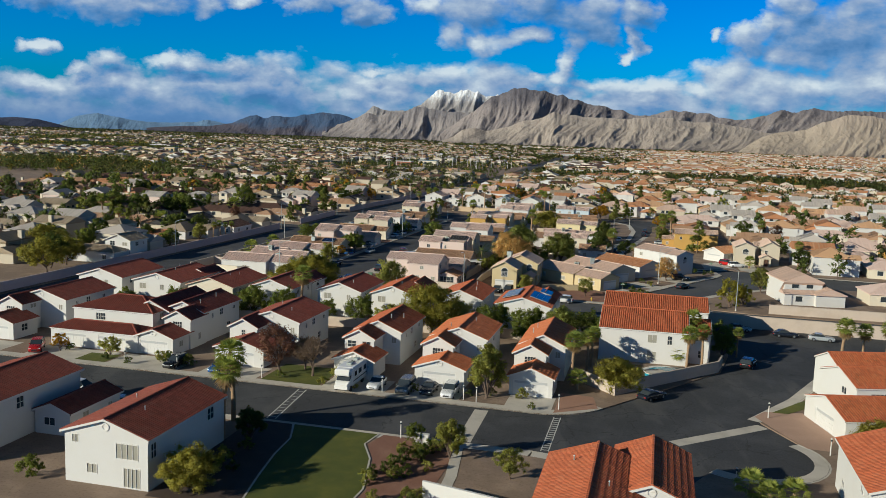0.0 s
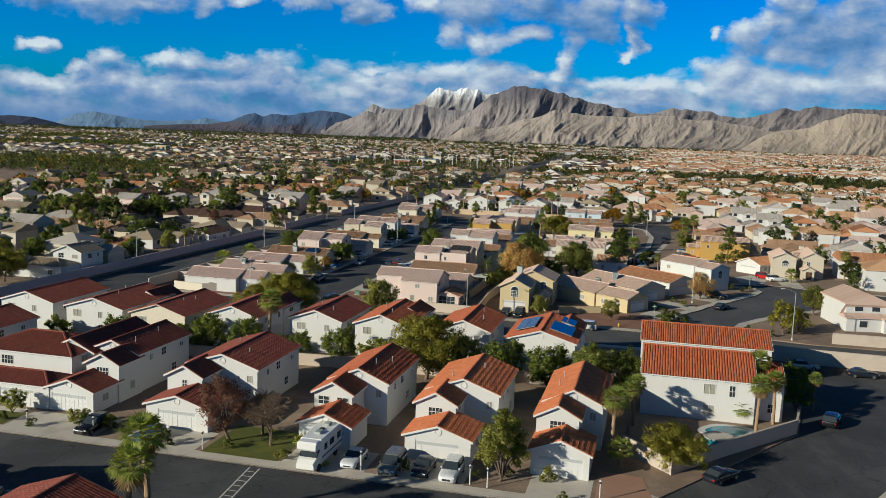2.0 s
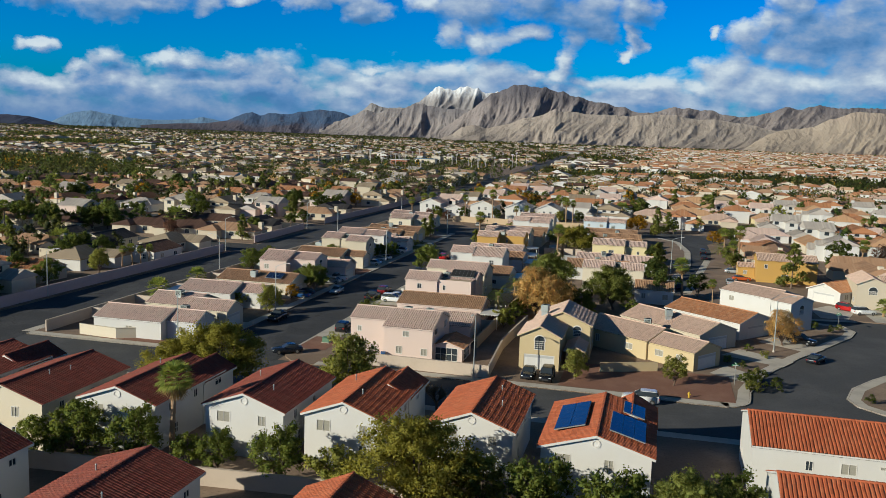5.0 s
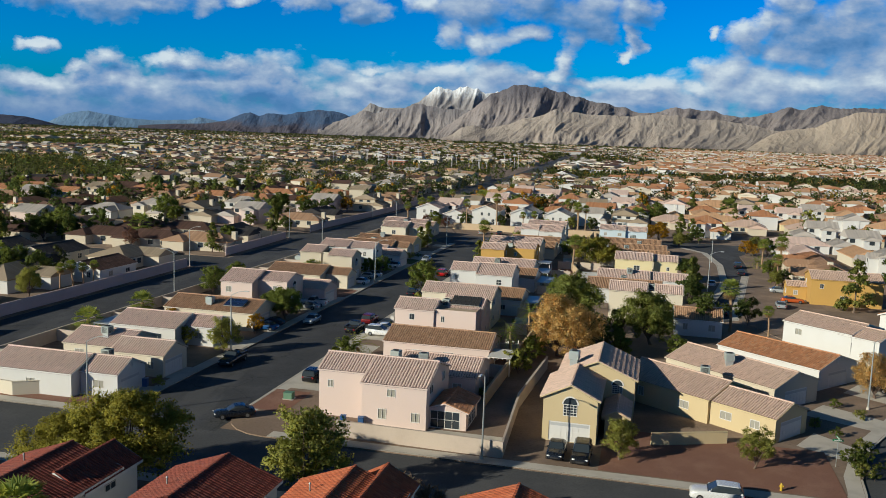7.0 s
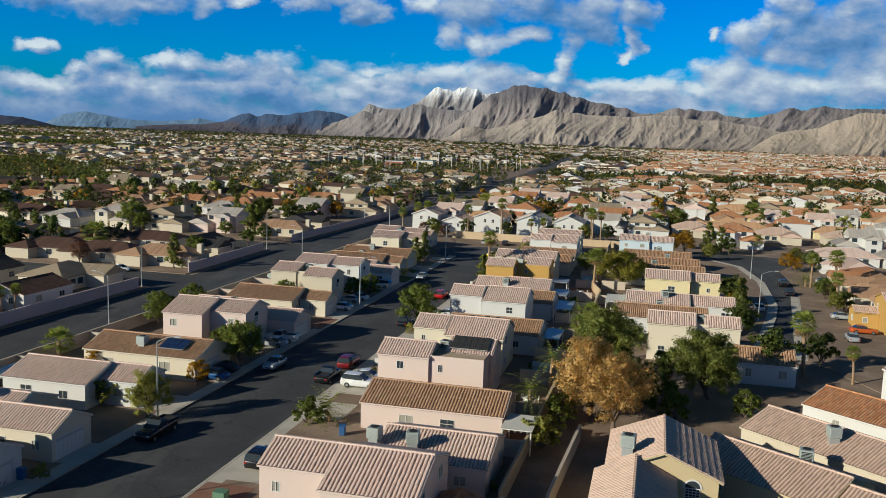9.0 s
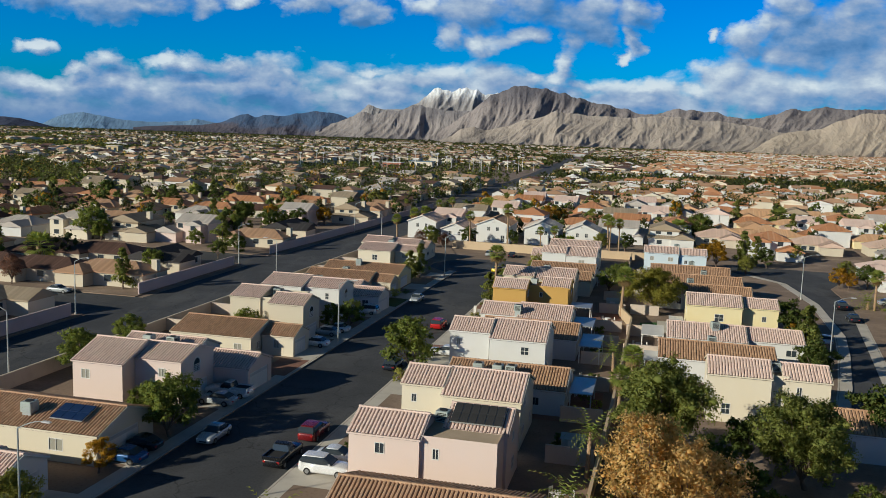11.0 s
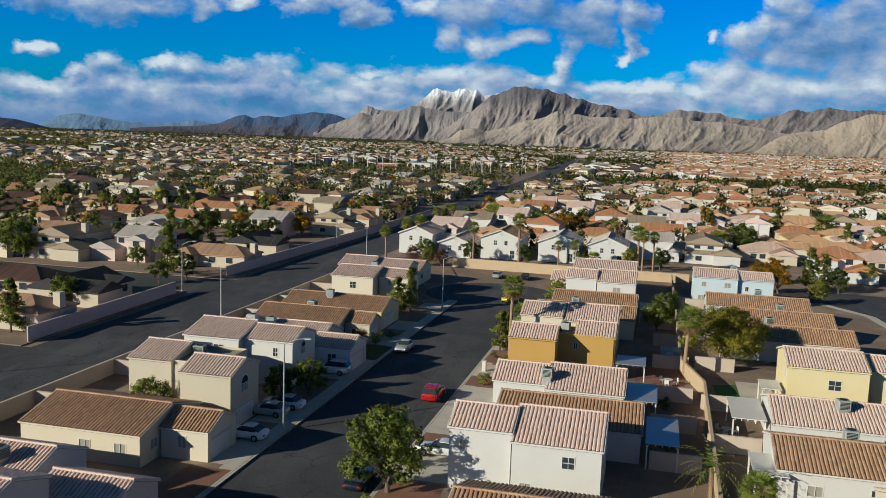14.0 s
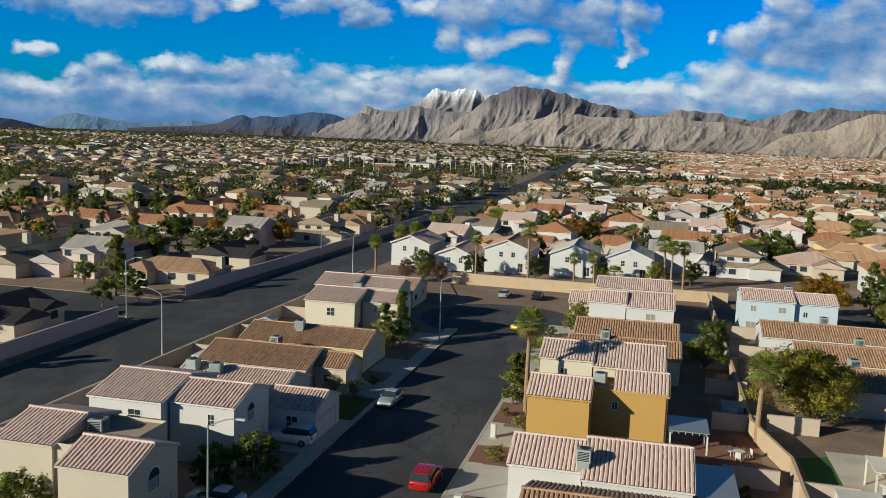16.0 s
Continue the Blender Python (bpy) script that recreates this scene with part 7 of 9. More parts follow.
# along the middle street
grove(('big_mesquite', -71.2, 172.6, 9.0), ('big_mesquite', -76.2, 171.8, 6.6), ('green', -38.6, 172.0, 4.0), ('olive', -54.4, 174.3, 9.0), ('bare_small', -42.8, 174.0, 5.0), ('bare_small', -45.2, 174.4, 5.6), ('shrub', 13.9, 193.0, 1.3), ('olive', -28.1, 193.6, 4.6), ('olive', -14.8, 195.6, 4.4), ('shrub', 10.2, 196.0, 1.3), ('palo', 16.6, 196.4, 6.4), ('palo', 19.6, 199.0, 5.0), ('olive', 25.2, 218.4, 6.6), ('dark', 28.6, 222.4, 5.6), ('shrub', -6.7, 211.1, 1.3), ('shrub', -4.7, 208.6, 1.2), ('shrub', -2.9, 220.6, 1.3), ('shrub', -0.6, 216.6, 1.3), ('shrub', 13.3, 240.8, 1.5), ('bush', 10.6, 242.6, 1.7), ('shrub', 15.2, 243.8, 1.1), ('short_palm', 26.5, 261.4, 3.6))
# gardens of the long streets, first part
grove(('olive', -85.2, 217.4, 5.6), ('short_palm', -108.6, 219.0, 4.6), ('bush', -92.4, 219.6, 3.0), ('bush', -68.3, 221.0, 3.2), ('bush', -43.0, 222.0, 3.6), ('cycad', -66.4, 222.8, 3.8), ('fall', 3.2, 227.0, 6.2), ('feather', -45.2, 228.0, 6.4), ('gold', -86.4, 230.0, 3.4), ('fall', -36.4, 231.0, 8.6), ('gold', -101.6, 231.0, 3.0), ('bush', -42.4, 231.0, 3.6), ('fall', -39.0, 234.0, 9.6), ('short_palm', -109.0, 234.0, 4.4), ('bush', -29.6, 236.0, 3.6), ('dark', -33.4, 236.6, 4.4), ('bush', -41.0, 239.6, 4.0), ('bush', -31.0, 240.0, 4.2), ('bush', -21.6, 240.0, 3.4), ('green', -85.6, 240.2, 6.2), ('green', -88.4, 241.4, 5.2), ('dark', -34.0, 243.0, 5.4), ('feather', -44.8, 243.0, 6.2), ('bush', -90.0, 244.6, 4.0), ('green', -88.0, 246.4, 5.0))
# gardens of the long streets, first part
grove(('pine', -25.6, 246.5, 9.0), ('pine', -38.6, 250.0, 10.4), ('dark', 41.0, 262.0, 7.0), ('dark', -30.4, 251.0, 5.4), ('palm', -42.8, 257.0, 7.4), ('green', -108.6, 257.0, 6.0), ('dark', -16.6, 260.0, 7.4), ('palm', -6.2, 260.5, 5.4))
# gardens of the long streets, middle part
grove(('palm', -12.3, 262.0, 9.4), ('palm', -41.6, 267.0, 7.4), ('green', -108.0, 268.0, 4.0), ('dark', -8.8, 268.6, 5.6), ('green', -111.0, 271.0, 4.6), ('green', -69.8, 271.8, 7.6), ('feather', -44.2, 275.0, 6.0), ('green', -97.6, 281.6, 4.6), ('dark', -18.6, 286.0, 6.0), ('cone', 13.0, 289.6, 11.4), ('palm', 35.4, 326.2, 9.0), ('dark', 31.6, 330.0, 8.4), ('plum', 42.0, 334.0, 7.4), ('cone', -18.0, 292.0, 7.0), ('bush', -88.4, 292.4, 3.8), ('bush', -86.6, 295.0, 4.2), ('cone', -17.8, 299.8, 8.4), ('gold', -18.0, 305.0, 4.4), ('dark', -17.4, 306.0, 6.4), ('olive', 1.2, 314, 4.6), ('dark', 3.2, 316.0, 4.6), ('green', 14, 316, 6.0), ('bare_small', -88.4, 318.0, 4.2), ('dark', -17.6, 318.0, 6.0), ('palm', 2.2, 318, 7.6), ('palm', -45.0, 318.2, 9.2), ('tall_palm', -67.8, 320.2, 11.4))
# gardens of the long streets, middle part
grove(('cone', -69.6, 322.6, 6.2), ('cone', -69.4, 327.0, 5.0), ('big_mesquite', -39.8, 326.0, 8.4))
# round the ends of the streets
grove(('plum', 3.0, 330.0, 4.0), ('green', 2.0, 330, 5.0), ('short_palm', -68.2, 336.0, 4.6), ('palm', 5.1, 337.2, 10.0), ('cone', -90.2, 341.0, 6.8), ('cone', -88.6, 344.0, 8.0), ('green', -48.4, 345.0, 5.2), ('palm', 1.6, 345, 8.0), ('cycad', 0.6, 346.0, 4.0), ('cypress', -71.0, 347.6, 7.0), ('green', -47.0, 356.0, 5.0), ('olive', -66.4, 360.0, 3.6), ('olive', -66.6, 366.0, 4.0), ('gold', 1.6, 369.0, 4.2), ('gold', -0.1, 371.0, 5.0), ('dark', 6.0, 372, 6.0), ('olive', -18.7, 382.0, 5.0), ('olive', 4.0, 384, 5.0), ('gold', -29.0, 390.0, 5.4), ('gold', -24.6, 392.0, 6.6), ('plum', -96.0, 394.0, 4.6), ('plum', -102.4, 394.4, 5.0), ('green', 14, 395, 5.6), ('cone', -18.2, 396.0, 10.0), ('olive', -99.4, 396.0, 4.4), ('dark', -12.0, 398, 5.6))
# behind the end walls
grove(('cone', -14.0, 403.0, 8.0), ('gold', -27.0, 404.0, 5.0), ('tall_palm', -90.6, 404.0, 10.0), ('palm', -112.0, 404.0, 8.0), ('gold', -23.9, 405.0, 6.0), ('tall_palm', -80.0, 405.0, 12.5), ('palm', -71.0, 407.0, 6.4), ('dark', -92, 408, 5.4), ('palm', -67.0, 408.0, 6.8), ('tall_palm', -52.0, 408.0, 10.0), ('green', -103, 409, 5.0), ('short_palm', -63.0, 409.0, 4.0), ('tall_palm', -49.6, 409.5, 9.6), ('dark', -79, 409.6, 5.0), ('green', -66, 410, 4.5), ('olive', -54.6, 412, 5.4), ('dark', -48, 414, 5.6), ('olive', -3.0, 414, 5.0), ('palm', -110.6, 416.0, 9.0), ('palm', -53.1, 419.0, 10.0), ('palm', -111.4, 430.0, 8.6), ('tall_palm', -110.0, 445.0, 9.6), ('green', -25.7, 455.0, 9.0), ('green', -30.0, 458.0, 7.0), ('tall_palm', -109.0, 460.0, 9.6), ('palm', -60.7, 461.5, 8.0))
# behind the end walls
grove(('gold', -76.3, 472.0, 8.0), ('gold', -73.0, 476.0, 7.0), ('cone', 4.8, 479.4, 9.0), ('cone', -10.9, 511.0, 11.0))
# low shrubs in front gardens and along walls
rs_ = random.Random(4)
for i in range(90):
    zone = rs_.choice(((-70, -66, 196, 372), (-88, -84.5, 196, 350), (-48, -45, 200, 370), (-6, 0, 196, 206), (-95, -12, 109, 114), (-28, -20.6, 72, 92), (-28, -20.6, 76, 92)))
    plant("shrub", rs_.uniform(zone[0], zone[1]), rs_.uniform(zone[2], zone[3]), rs_.uniform(0.8, 1.8))
# garden trees between the houses of the middle distance
rg = random.Random(12)
rest = {"green": [], "dark": [], "olive": [], "gold": [], "dusty": []}
for i, (u, v, h) in enumerate(TREE_SPOTS):
    if any(abs(u - a) < 4.5 and abs(v - b) < 4.5 for a, b in taken) or (u > -14 and u < 4):
        continue
    if i % 8 == 0:
        plant(rg.choice(("cone", "palm", "palm", "palm", "bare_small", "short_palm", "tall_palm")), u, v, max(h, 4.0))
    else:
        p = GU * u + GV * v
        rest[rg.choice(("green", "dark", "dark", "dusty", "olive", "dusty", "dark", "gold") if rg.random() < 0.35 else ("dusty", "dark", "dark"))].append((p.x, p.y, h))
stems = bmesh.new()
for k, spots in rest.items():
    cs, rs, ss = [], [], []
    for x, y, h in spots:
        wide = h * rg.uniform(0.4, 0.55)
        n = 12
        for i in range(n):
            a, f = rg.uniform(0, 2 * pi), (i + 0.5) / n
            q = sqrt(max(0.08, 1 - (2 * f - 0.8) ** 2)) * rg.uniform(0.3, 0.85)
            cs.append((x + cos(a) * wide * q, y + sin(a) * wide * q, h * (0.18 + 0.72 * f)))
            rs.append(wide * rg.uniform(0.34, 0.5))
            ss.append(0.2 + h * 0.018)
        add_rod(stems, (x, y, -0.05), (x + rg.uniform(-.2, .2), y, h * 0.6), 0.14, 0.06, 5)
    me = leaf_mesh("garden_trees", LEAF[k], cs, rs, 18, ss, 6, 0.85, None, 0.62, True)
    tagged(new("garden_trees", me), "leafy garden trees between the farther houses", "trees", kind="stuff")
me = bpy.data.meshes.new("tree_stems")
stems.to_mesh(me)
stems.free()
me.materials.append(M_BARK)
tagged(new("tree_stems", me), "brown stems of the farther garden trees", "tree trunks", kind="stuff")


# ---------------------------------------------------------------- vehicles
def loft(bm, stations):
    """A closed shell through stations (x, half width, z low, z high, top half width)."""
    rings = []
    for x, w, z0, z1, wt_ in stations:
        rings.append([bm.verts.new(p) for p in ((x, -w, z0), (x, w, z0), (x, w, (z0 + z1) * 0.55), (x, wt_, z1), (x, -wt_, z1), (x, -w, (z0 + z1) * 0.55))])
    for a, b in zip(rings, rings[1:]):
        for i in range(6):
            j = (i + 1) % 6
            bm.faces.new((a[i], a[j], b[j], b[i]))
    bm.faces.new(rings[0])
    bm.faces.new(list(reversed(rings[-1])))
    bmesh.ops.recalc_face_normals(bm, faces=bm.faces)


CAR_SHAPES = {
    # length, half width, hood z, roof z, cabin start, cabin end
    "sedan": (4.6, 0.90, 0.92, 1.44, 0.75, -1.75), "suv": (4.8, 0.95, 1.05, 1.72, 0.85, -2.3), "van": (5.0, 0.98, 1.05, 1.85, 1.35, -2.42), "pickup": (5.6, 0.98, 1.10, 1.82, 0.95, -0.75),
}


def hull(bm, stations):
    """A rounded shell through stations (x, half width, z low, z high)."""
    rings = []
    for x, w, z0, z1 in stations:
        h = z1 - z0
        side = [(0.90, 0.0), (0.985, 0.16), (1.0, 0.45), (0.985, 0.72), (0.93, 0.92), (0.78, 1.0)]
        pts = [(w * a, z0 + h * b) for a, b in side]
        rings.append([bm.verts.new((x, y, z)) for y, z in pts] + [bm.verts.new((x, -y, z)) for y, z in reversed(pts)])
    k = len(rings[0])
    for a, b in zip(rings, rings[1:]):
        for i in range(k):
            bm.faces.new((a[i], a[(i + 1) % k], b[(i + 1) % k], b[i]))
    bm.faces.new(rings[0])
    bm.faces.new(list(reversed(rings[-1])))
    bmesh.ops.recalc_face_normals(bm, faces=bm.faces)
    return rings


def car(kind, colour, base, label):
    L, w, hood, roof, c0, c1 = CAR_SHAPES[kind]
    t = thing("car" if kind != "pickup" else "pickup_truck", Matrix.Identity(4), label, "car" if kind != "pickup" else "truck", "parked vehicles")
    col = paint(colour, base)
    f, b = L / 2, -L / 2
    low = kind in ("sedan", "pickup")
    rear = hood + (0.04 if low else 0.12)
    bm = bmesh.new()
    hull(bm, [(f, w * 0.66, 0.36, hood * 0.66), (f - 0.10, w * 0.82, 0.27, hood * 0.80), (f - 0.32, w * 0.93, 0.23, hood * 0.90), (f - 0.75, w * 0.985, 0.22, hood * 0.965), (c0 + 0.05, w, 0.22, hood), (c0 - 0.5, w, 0.22, hood + 0.04),
              ((c0 + c1) / 2, w, 0.22, hood + 0.06), (c1 + 0.3, w, 0.22, rear), (b + 0.55, w * 0.985, 0.23, rear), (b + 0.22, w * 0.94, 0.26, rear * 0.96), (b + 0.06, w * 0.84, 0.32, rear * 0.86), (b, w * 0.72, 0.4, rear * 0.72)])
    part("body", bm, col, t, smooth=True)
    # windows: screens slope in from the belt line to the roof
    z0, front, back = hood - 0.02, 0.78 if low else 0.85, 0.62 if kind == "sedan" else 0.2 if kind == "pickup" else 0.35
    bm = bmesh.new()
    loft(bm, [(c0, w * 0.84, z0 - 0.05, z0 + 0.03, w * 0.82), (c0 - front, w * 0.90, z0 - 0.05, roof - 0.06, w * 0.70), ((c0 + c1) / 2, w * 0.91, z0 - 0.05, roof - 0.04, w * 0.72), (c1 + back, w * 0.90, z0 - 0.05, roof - 0.07, w * 0.69), (c1, w * 0.84, z0 - 0.05, rear + 0.03, w * 0.80)])
    part("glasshouse", bm, M_PANE, t, "dark tinted windows")
    bm = bmesh.new()
    rings = hull(bm, [(c0 - front + 0.06, w * 0.70, roof - 0.10, roof - 0.055), (c0 - front - 0.2, w * 0.735, roof - 0.11, roof - 0.015), ((c0 + c1) / 2, w * 0.75, roof - 0.11, roof), (c1 + back + 0.15, w * 0.73, roof - 0.12, roof - 0.03), (c1 + back - 0.05, w * 0.69, roof - 0.12, roof - 0.075)])
    for y in (-1, 1):
        k = 0 if y > 0 else -1
        mid = (c0 + c1) / 2
        for tops, x0, x1 in (((rings[0][k], rings[1][k]), c0 - 0.02, c0 - 0.18), ((rings[2][k],), mid + 0.08, mid - 0.08), ((rings[3][k], rings[4][k]), c1 + 0.24, c1 + 0.03)):
            foot = [bm.verts.new((x, y * w * 0.93, z0 + 0.01)) for x in (x1, x0)]
            bm.faces.new([*tops, *foot])
    part("roof", bm, col, t)
    for y in (-1, 1):
        part("mirror", box(c0 - 0.28, y * w * 0.98 - 0.09, hood + 0.03, c0 - 0.12, y * w * 0.98 + 0.09, hood + 0.17, 0.03), col, t)
    part("grille", box(f - 0.06, -w * 0.42, 0.42, f + 0.012, w * 0.42, hood * 0.60, 0.01), M_DARK, t, "dark front grille")
    if kind == "pickup":
        part("bed", box(b + 0.15, -w * 0.78, hood + 0.035, c1 - 0.1, w * 0.78, hood + 0.055), M_DARK, t, "dark open cargo bed")
        bm = bmesh.new()
        for y in (-1, 1):
            add_box(bm, b + 0.05, y * w * 0.90 - 0.06, hood - 0.1, c1, y * w * 0.90 + 0.06, hood + 0.2, 0.02)
        add_box(bm, b + 0.02, -w * 0.90, hood - 0.1, b + 0.14, w * 0.90, hood + 0.2, 0.02)
        part("bed_sides", bm, col, t)
    for x in (f - 0.92, b + 0.95):
        for y in (-1, 1):
            bm = bmesh.new()
            add_rod(bm, (x, y * (w - 0.2), 0.33), (x, y * (w + 0.01), 0.33), 0.33, seg=14)
            wheel = part("wheel", bm, M_RUBBER, t, "black tyre")
            bm = bmesh.new()
            add_rod(bm, (x, y * (w - 0.02), 0.33), (x, y * (w + 0.025), 0.33), 0.2, seg=10)
            part("rim", bm, M_RIM, wheel, "silver rim")
    for y in (-1, 1):
        part("headlight", box(f - 0.3, y * w * 0.66 - 0.16, hood * 0.64, f - 0.05, y * w * 0.66 + 0.16, hood * 0.78, 0.03), M_HEAD, t)
        part("tail_light", box(b + 0.0, y * w * 0.68 - 0.15, rear * 0.60, b + 0.2, y * w * 0.68 + 0.15, rear * 0.78, 0.03), M_TAIL, t)
    return t


def motorhome():
    t = thing("motorhome", Matrix.Identity(4), "white motorhome with roof units parked on a driveway", "motorhome")
    white = paint("rv_white", (0.74, 0.74, 0.72), 0.35, 0.0)
    part("body", box(-3.6, -1.2, 0.55, 2.2, 1.2, 3.15, 0.12), white, t)
    bm = bmesh.new()
    loft(bm, [(3.75, 0.95, 0.45, 1.05, 0.85), (3.3, 1.05, 0.4, 1.35, 0.95), (2.75, 1.08, 0.4, 1.5, 1.0), (2.15, 1.1, 0.4, 2.2, 1.0)])
    part("cab", bm, white, t)
    part("over_cab", box(1.9, -1.15, 2.15, 3.3, 1.15, 3.1, 0.2), white, t)
    bm = bmesh.new()
    loft(bm, [(2.92, 0.92, 1.38, 1.45, 0.9), (2.4, 1.0, 1.5, 2.15, 0.95), (2.2, 1.0, 1.5, 2.15, 0.95)])
    part("windscreen", bm, M_PANE, t)
    for x, w in ((-2.6, 1.0), (-0.6, 1.2), (1.1, 0.8)):
        for y in (-1, 1):
            part("window", box(x - w / 2, y * 1.2 - 0.015, 1.8, x + w / 2, y * 1.2 + 0.015, 2.5, 0.01), M_PANE, t)
    for x, y in ((-2.4, 0.0), (0.3, 0.1)):
        part("roof_unit", box(x - 0.5, y - 0.35, 3.15, x + 0.5, y + 0.35, 3.4, 0.06), M_COOLER, t, "grey rooftop air unit")
    part("roof_vent", box(-1.1, -0.25, 3.15, -0.6, 0.25, 3.28, 0.03), M_DARK, t)
    part("stripe", box(-3.605, -1.215, 1.2, 2.1, 1.215, 1.35), paint("rv_stripe", (0.12, 0.13, 0.15)), t, "dark stripe round the body")
    for x in (2.7, -2.0):
        for y in (-1, 1):
            bm = bmesh.new()
            add_rod(bm, (x, y * 0.95, 0.4), (x, y * 1.16, 0.4), 0.4, seg=14)
            part("wheel", bm, M_RUBBER, t)
    return t


CARS = {
    "black_suv": car("suv", "black", (0.012, 0.013, 0.016), "black sport utility car parked outside a house"), "white_suv": car("suv", "white", (0.72, 0.73, 0.74), "white sport utility car parked outside"), "white_sedan": car("sedan", "white", (0.72, 0.73, 0.74), "white sedan parked near a house"),
    "silver_sedan": car("sedan", "silver", (0.38, 0.41, 0.43), "silver-grey sedan parked at the kerb", ), "dark_sedan": car("sedan", "night", (0.015, 0.02, 0.03), "dark sedan at the kerb"), "blue_sedan": car("sedan", "blue", (0.02, 0.09, 0.26), "blue car under a tree"),
    "black_pickup": car("pickup", "black", (0.012, 0.013, 0.016), "black pickup truck at the kerb"), 
    "red_suv": car("suv", "bright_red", (0.45, 0.015, 0.015), "bright red car at the kerb"), "wine_suv": car("suv", "wine", (0.16, 0.012, 0.016), "dark red sport utility car at the kerb"), "grey_van": car("van", "grey", (0.22, 0.22, 0.21), "grey-beige van on a driveway"), "yellow_sedan": car("sedan", "yellow", (0.50, 0.36, 0.02), "yellow car in the cul-de-sac"),
    "orange_sedan": car("sedan", "orange", (0.5, 0.10, 0.02), "orange-red car on a driveway"), "white_pickup": car("pickup", "white", (0.72, 0.73, 0.74), "white pickup truck on a driveway"), "rv": motorhome(),
}
def park(*cars):
    for name, u, v, turn in cars:
        road = (-84 < u < -70.6) or (94.5 < v < 107.6) or (174 < v < 187.9) or (u > -13.8 and u < -3 and v > 252) or (u > 10 and v < 175) or (u > 6.8 and 210 < v < 225) or name == "silver_sedan" and u < -130
        place(CARS[name], at(u, v, -0.142 if road else 0.012, turn))


park(("black_suv", -67.2, 111.4, -90), ("white_suv", -71.8, 96.4, 0), ("red_suv", -91.6, 112.2, -60), ("rv", -40.0, 111.2, -90), ("white_sedan", -36.3, 111.8, -90), ("grey_van", -32.0, 111.4, -90), ("dark_sedan", -28.8, 111.8, -90), ("white_suv", -25.8, 111.6, -90), ("blue_sedan", -60.2, 111.6, -90), ("dark_sedan", 0.8, 119.6, 52), ("black_suv", 15.6, 143.6, 72), ("dark_sedan", 24.5, 169.6, 5), ("silver_sedan", 30.6, 168.6, -5), ("silver_sedan", 16.4, 171.6, 0), ("dark_sedan", -70.6, 192.6, 215), ("black_pickup", -81.6, 213.4, -90), ("silver_sedan", -81.4, 241.4, -90), ("white_sedan", -86.6, 279.8, 180))
park(("silver_sedan", -87.6, 286.8, 180), ("white_sedan", -87.0, 289.6, 180), ("white_suv", -87.2, 304.0, 180), ("white_pickup", -86.6, 254.4, 180), ("silver_sedan", -86.4, 251.2, 180), ("blue_sedan", -86.2, 233.2, 180), ("dark_sedan", -86.6, 236.4, 180), ("black_suv", -67.9, 209.6, 90), ("black_pickup", -72.6, 238.4, 90), ("wine_suv", -72.4, 245.4, 90), ("white_suv", -67.6, 236.4, 0), ("white_sedan", -67.4, 239.4, 0), ("white_suv", -19.0, 186.6, 180), ("dark_sedan", -34.4, 192.8, -90), ("black_suv", -31.8, 192.4, -90), ("dark_sedan", 7.0, 217.4, 60), ("black_suv", 6.6, 229.6, -35), ("red_suv", 20.6, 264.6, -40), ("silver_sedan", -0.6, 289.4, 90), ("orange_sedan", 2.6, 296.4, 0))
park(("silver_sedan", 1.6, 308.0, 0), ("red_suv", -72.9, 299.0, 90), ("silver_sedan", -82.2, 318.8, -90), ("black_suv", -88.2, 307.2, 180), ("yellow_sedan", -74.6, 361.0, 75), ("silver_sedan", -81.6, 387.0, 90), ("dark_sedan", -75.6, 387.4, 90), ("white_sedan", -67.8, 281.6, 180), ("dark_sedan", -72.6, 273.0, 90), ("silver_sedan", -144.6, 300.6, 0), ("dark_sedan", -4.6, 333, 90), ("black_suv", -4.4, 345, 90), ("white_sedan", -12.8, 312, 90), ("dark_sedan", -12.6, 278, 90), ("white_pickup", -62.9, 91.4, 200), ("silver_sedan", 6.0, 352, 0), ("white_suv", 23.0, 262.0, 20))


# ---------------------------------------------------------------- walls, driveways, yards
def garden_wall(pts, h, mat, label, thick=0.2):
    t = thing("garden_wall", Matrix.Identity(4), label, "wall")
    A, B = offset_line(pts, thick / 2), offset_line(pts, -thick / 2)
    for i in range(len(pts) - 1):
        q = [GU * p[0] + GV * p[1] for p in (A[i], A[i + 1], B[i + 1], B[i])]
        bm = bmesh.new()
        lo = [bm.verts.new((p.x, p.y, -0.15)) for p in q]
        hi = [bm.verts.new((p.x, p.y, h)) for p in q]
        for k in range(4):
            bm.faces.new((lo[k], lo[(k + 1) % 4], hi[(k + 1) % 4], hi[k]))
        bm.faces.new(hi)
        bmesh.ops.recalc_face_normals(bm, faces=bm.faces)
        part("wall_run", bm, mat, t)
        d = (q[1] - q[0]).normalized()
        s = Vector((d.y, -d.x, 0)) * 0.05
        bm = bmesh.new()
        c0 = [q[0] - s, q[1] - s, q[2] + s, q[3] + s]
        lo = [bm.verts.new((p.x, p.y, h + 0.004)) for p in c0]
        hi = [bm.verts.new((p.x, p.y, h + 0.07)) for p in c0]
        for k in range(4):
            bm.faces.new((lo[k], lo[(k + 1) % 4], hi[(k + 1) % 4], hi[k]))
        bm.faces.new(hi)
        bmesh.ops.recalc_face_normals(bm, faces=bm.faces)
        part("coping", bm, mat, t)
    return t


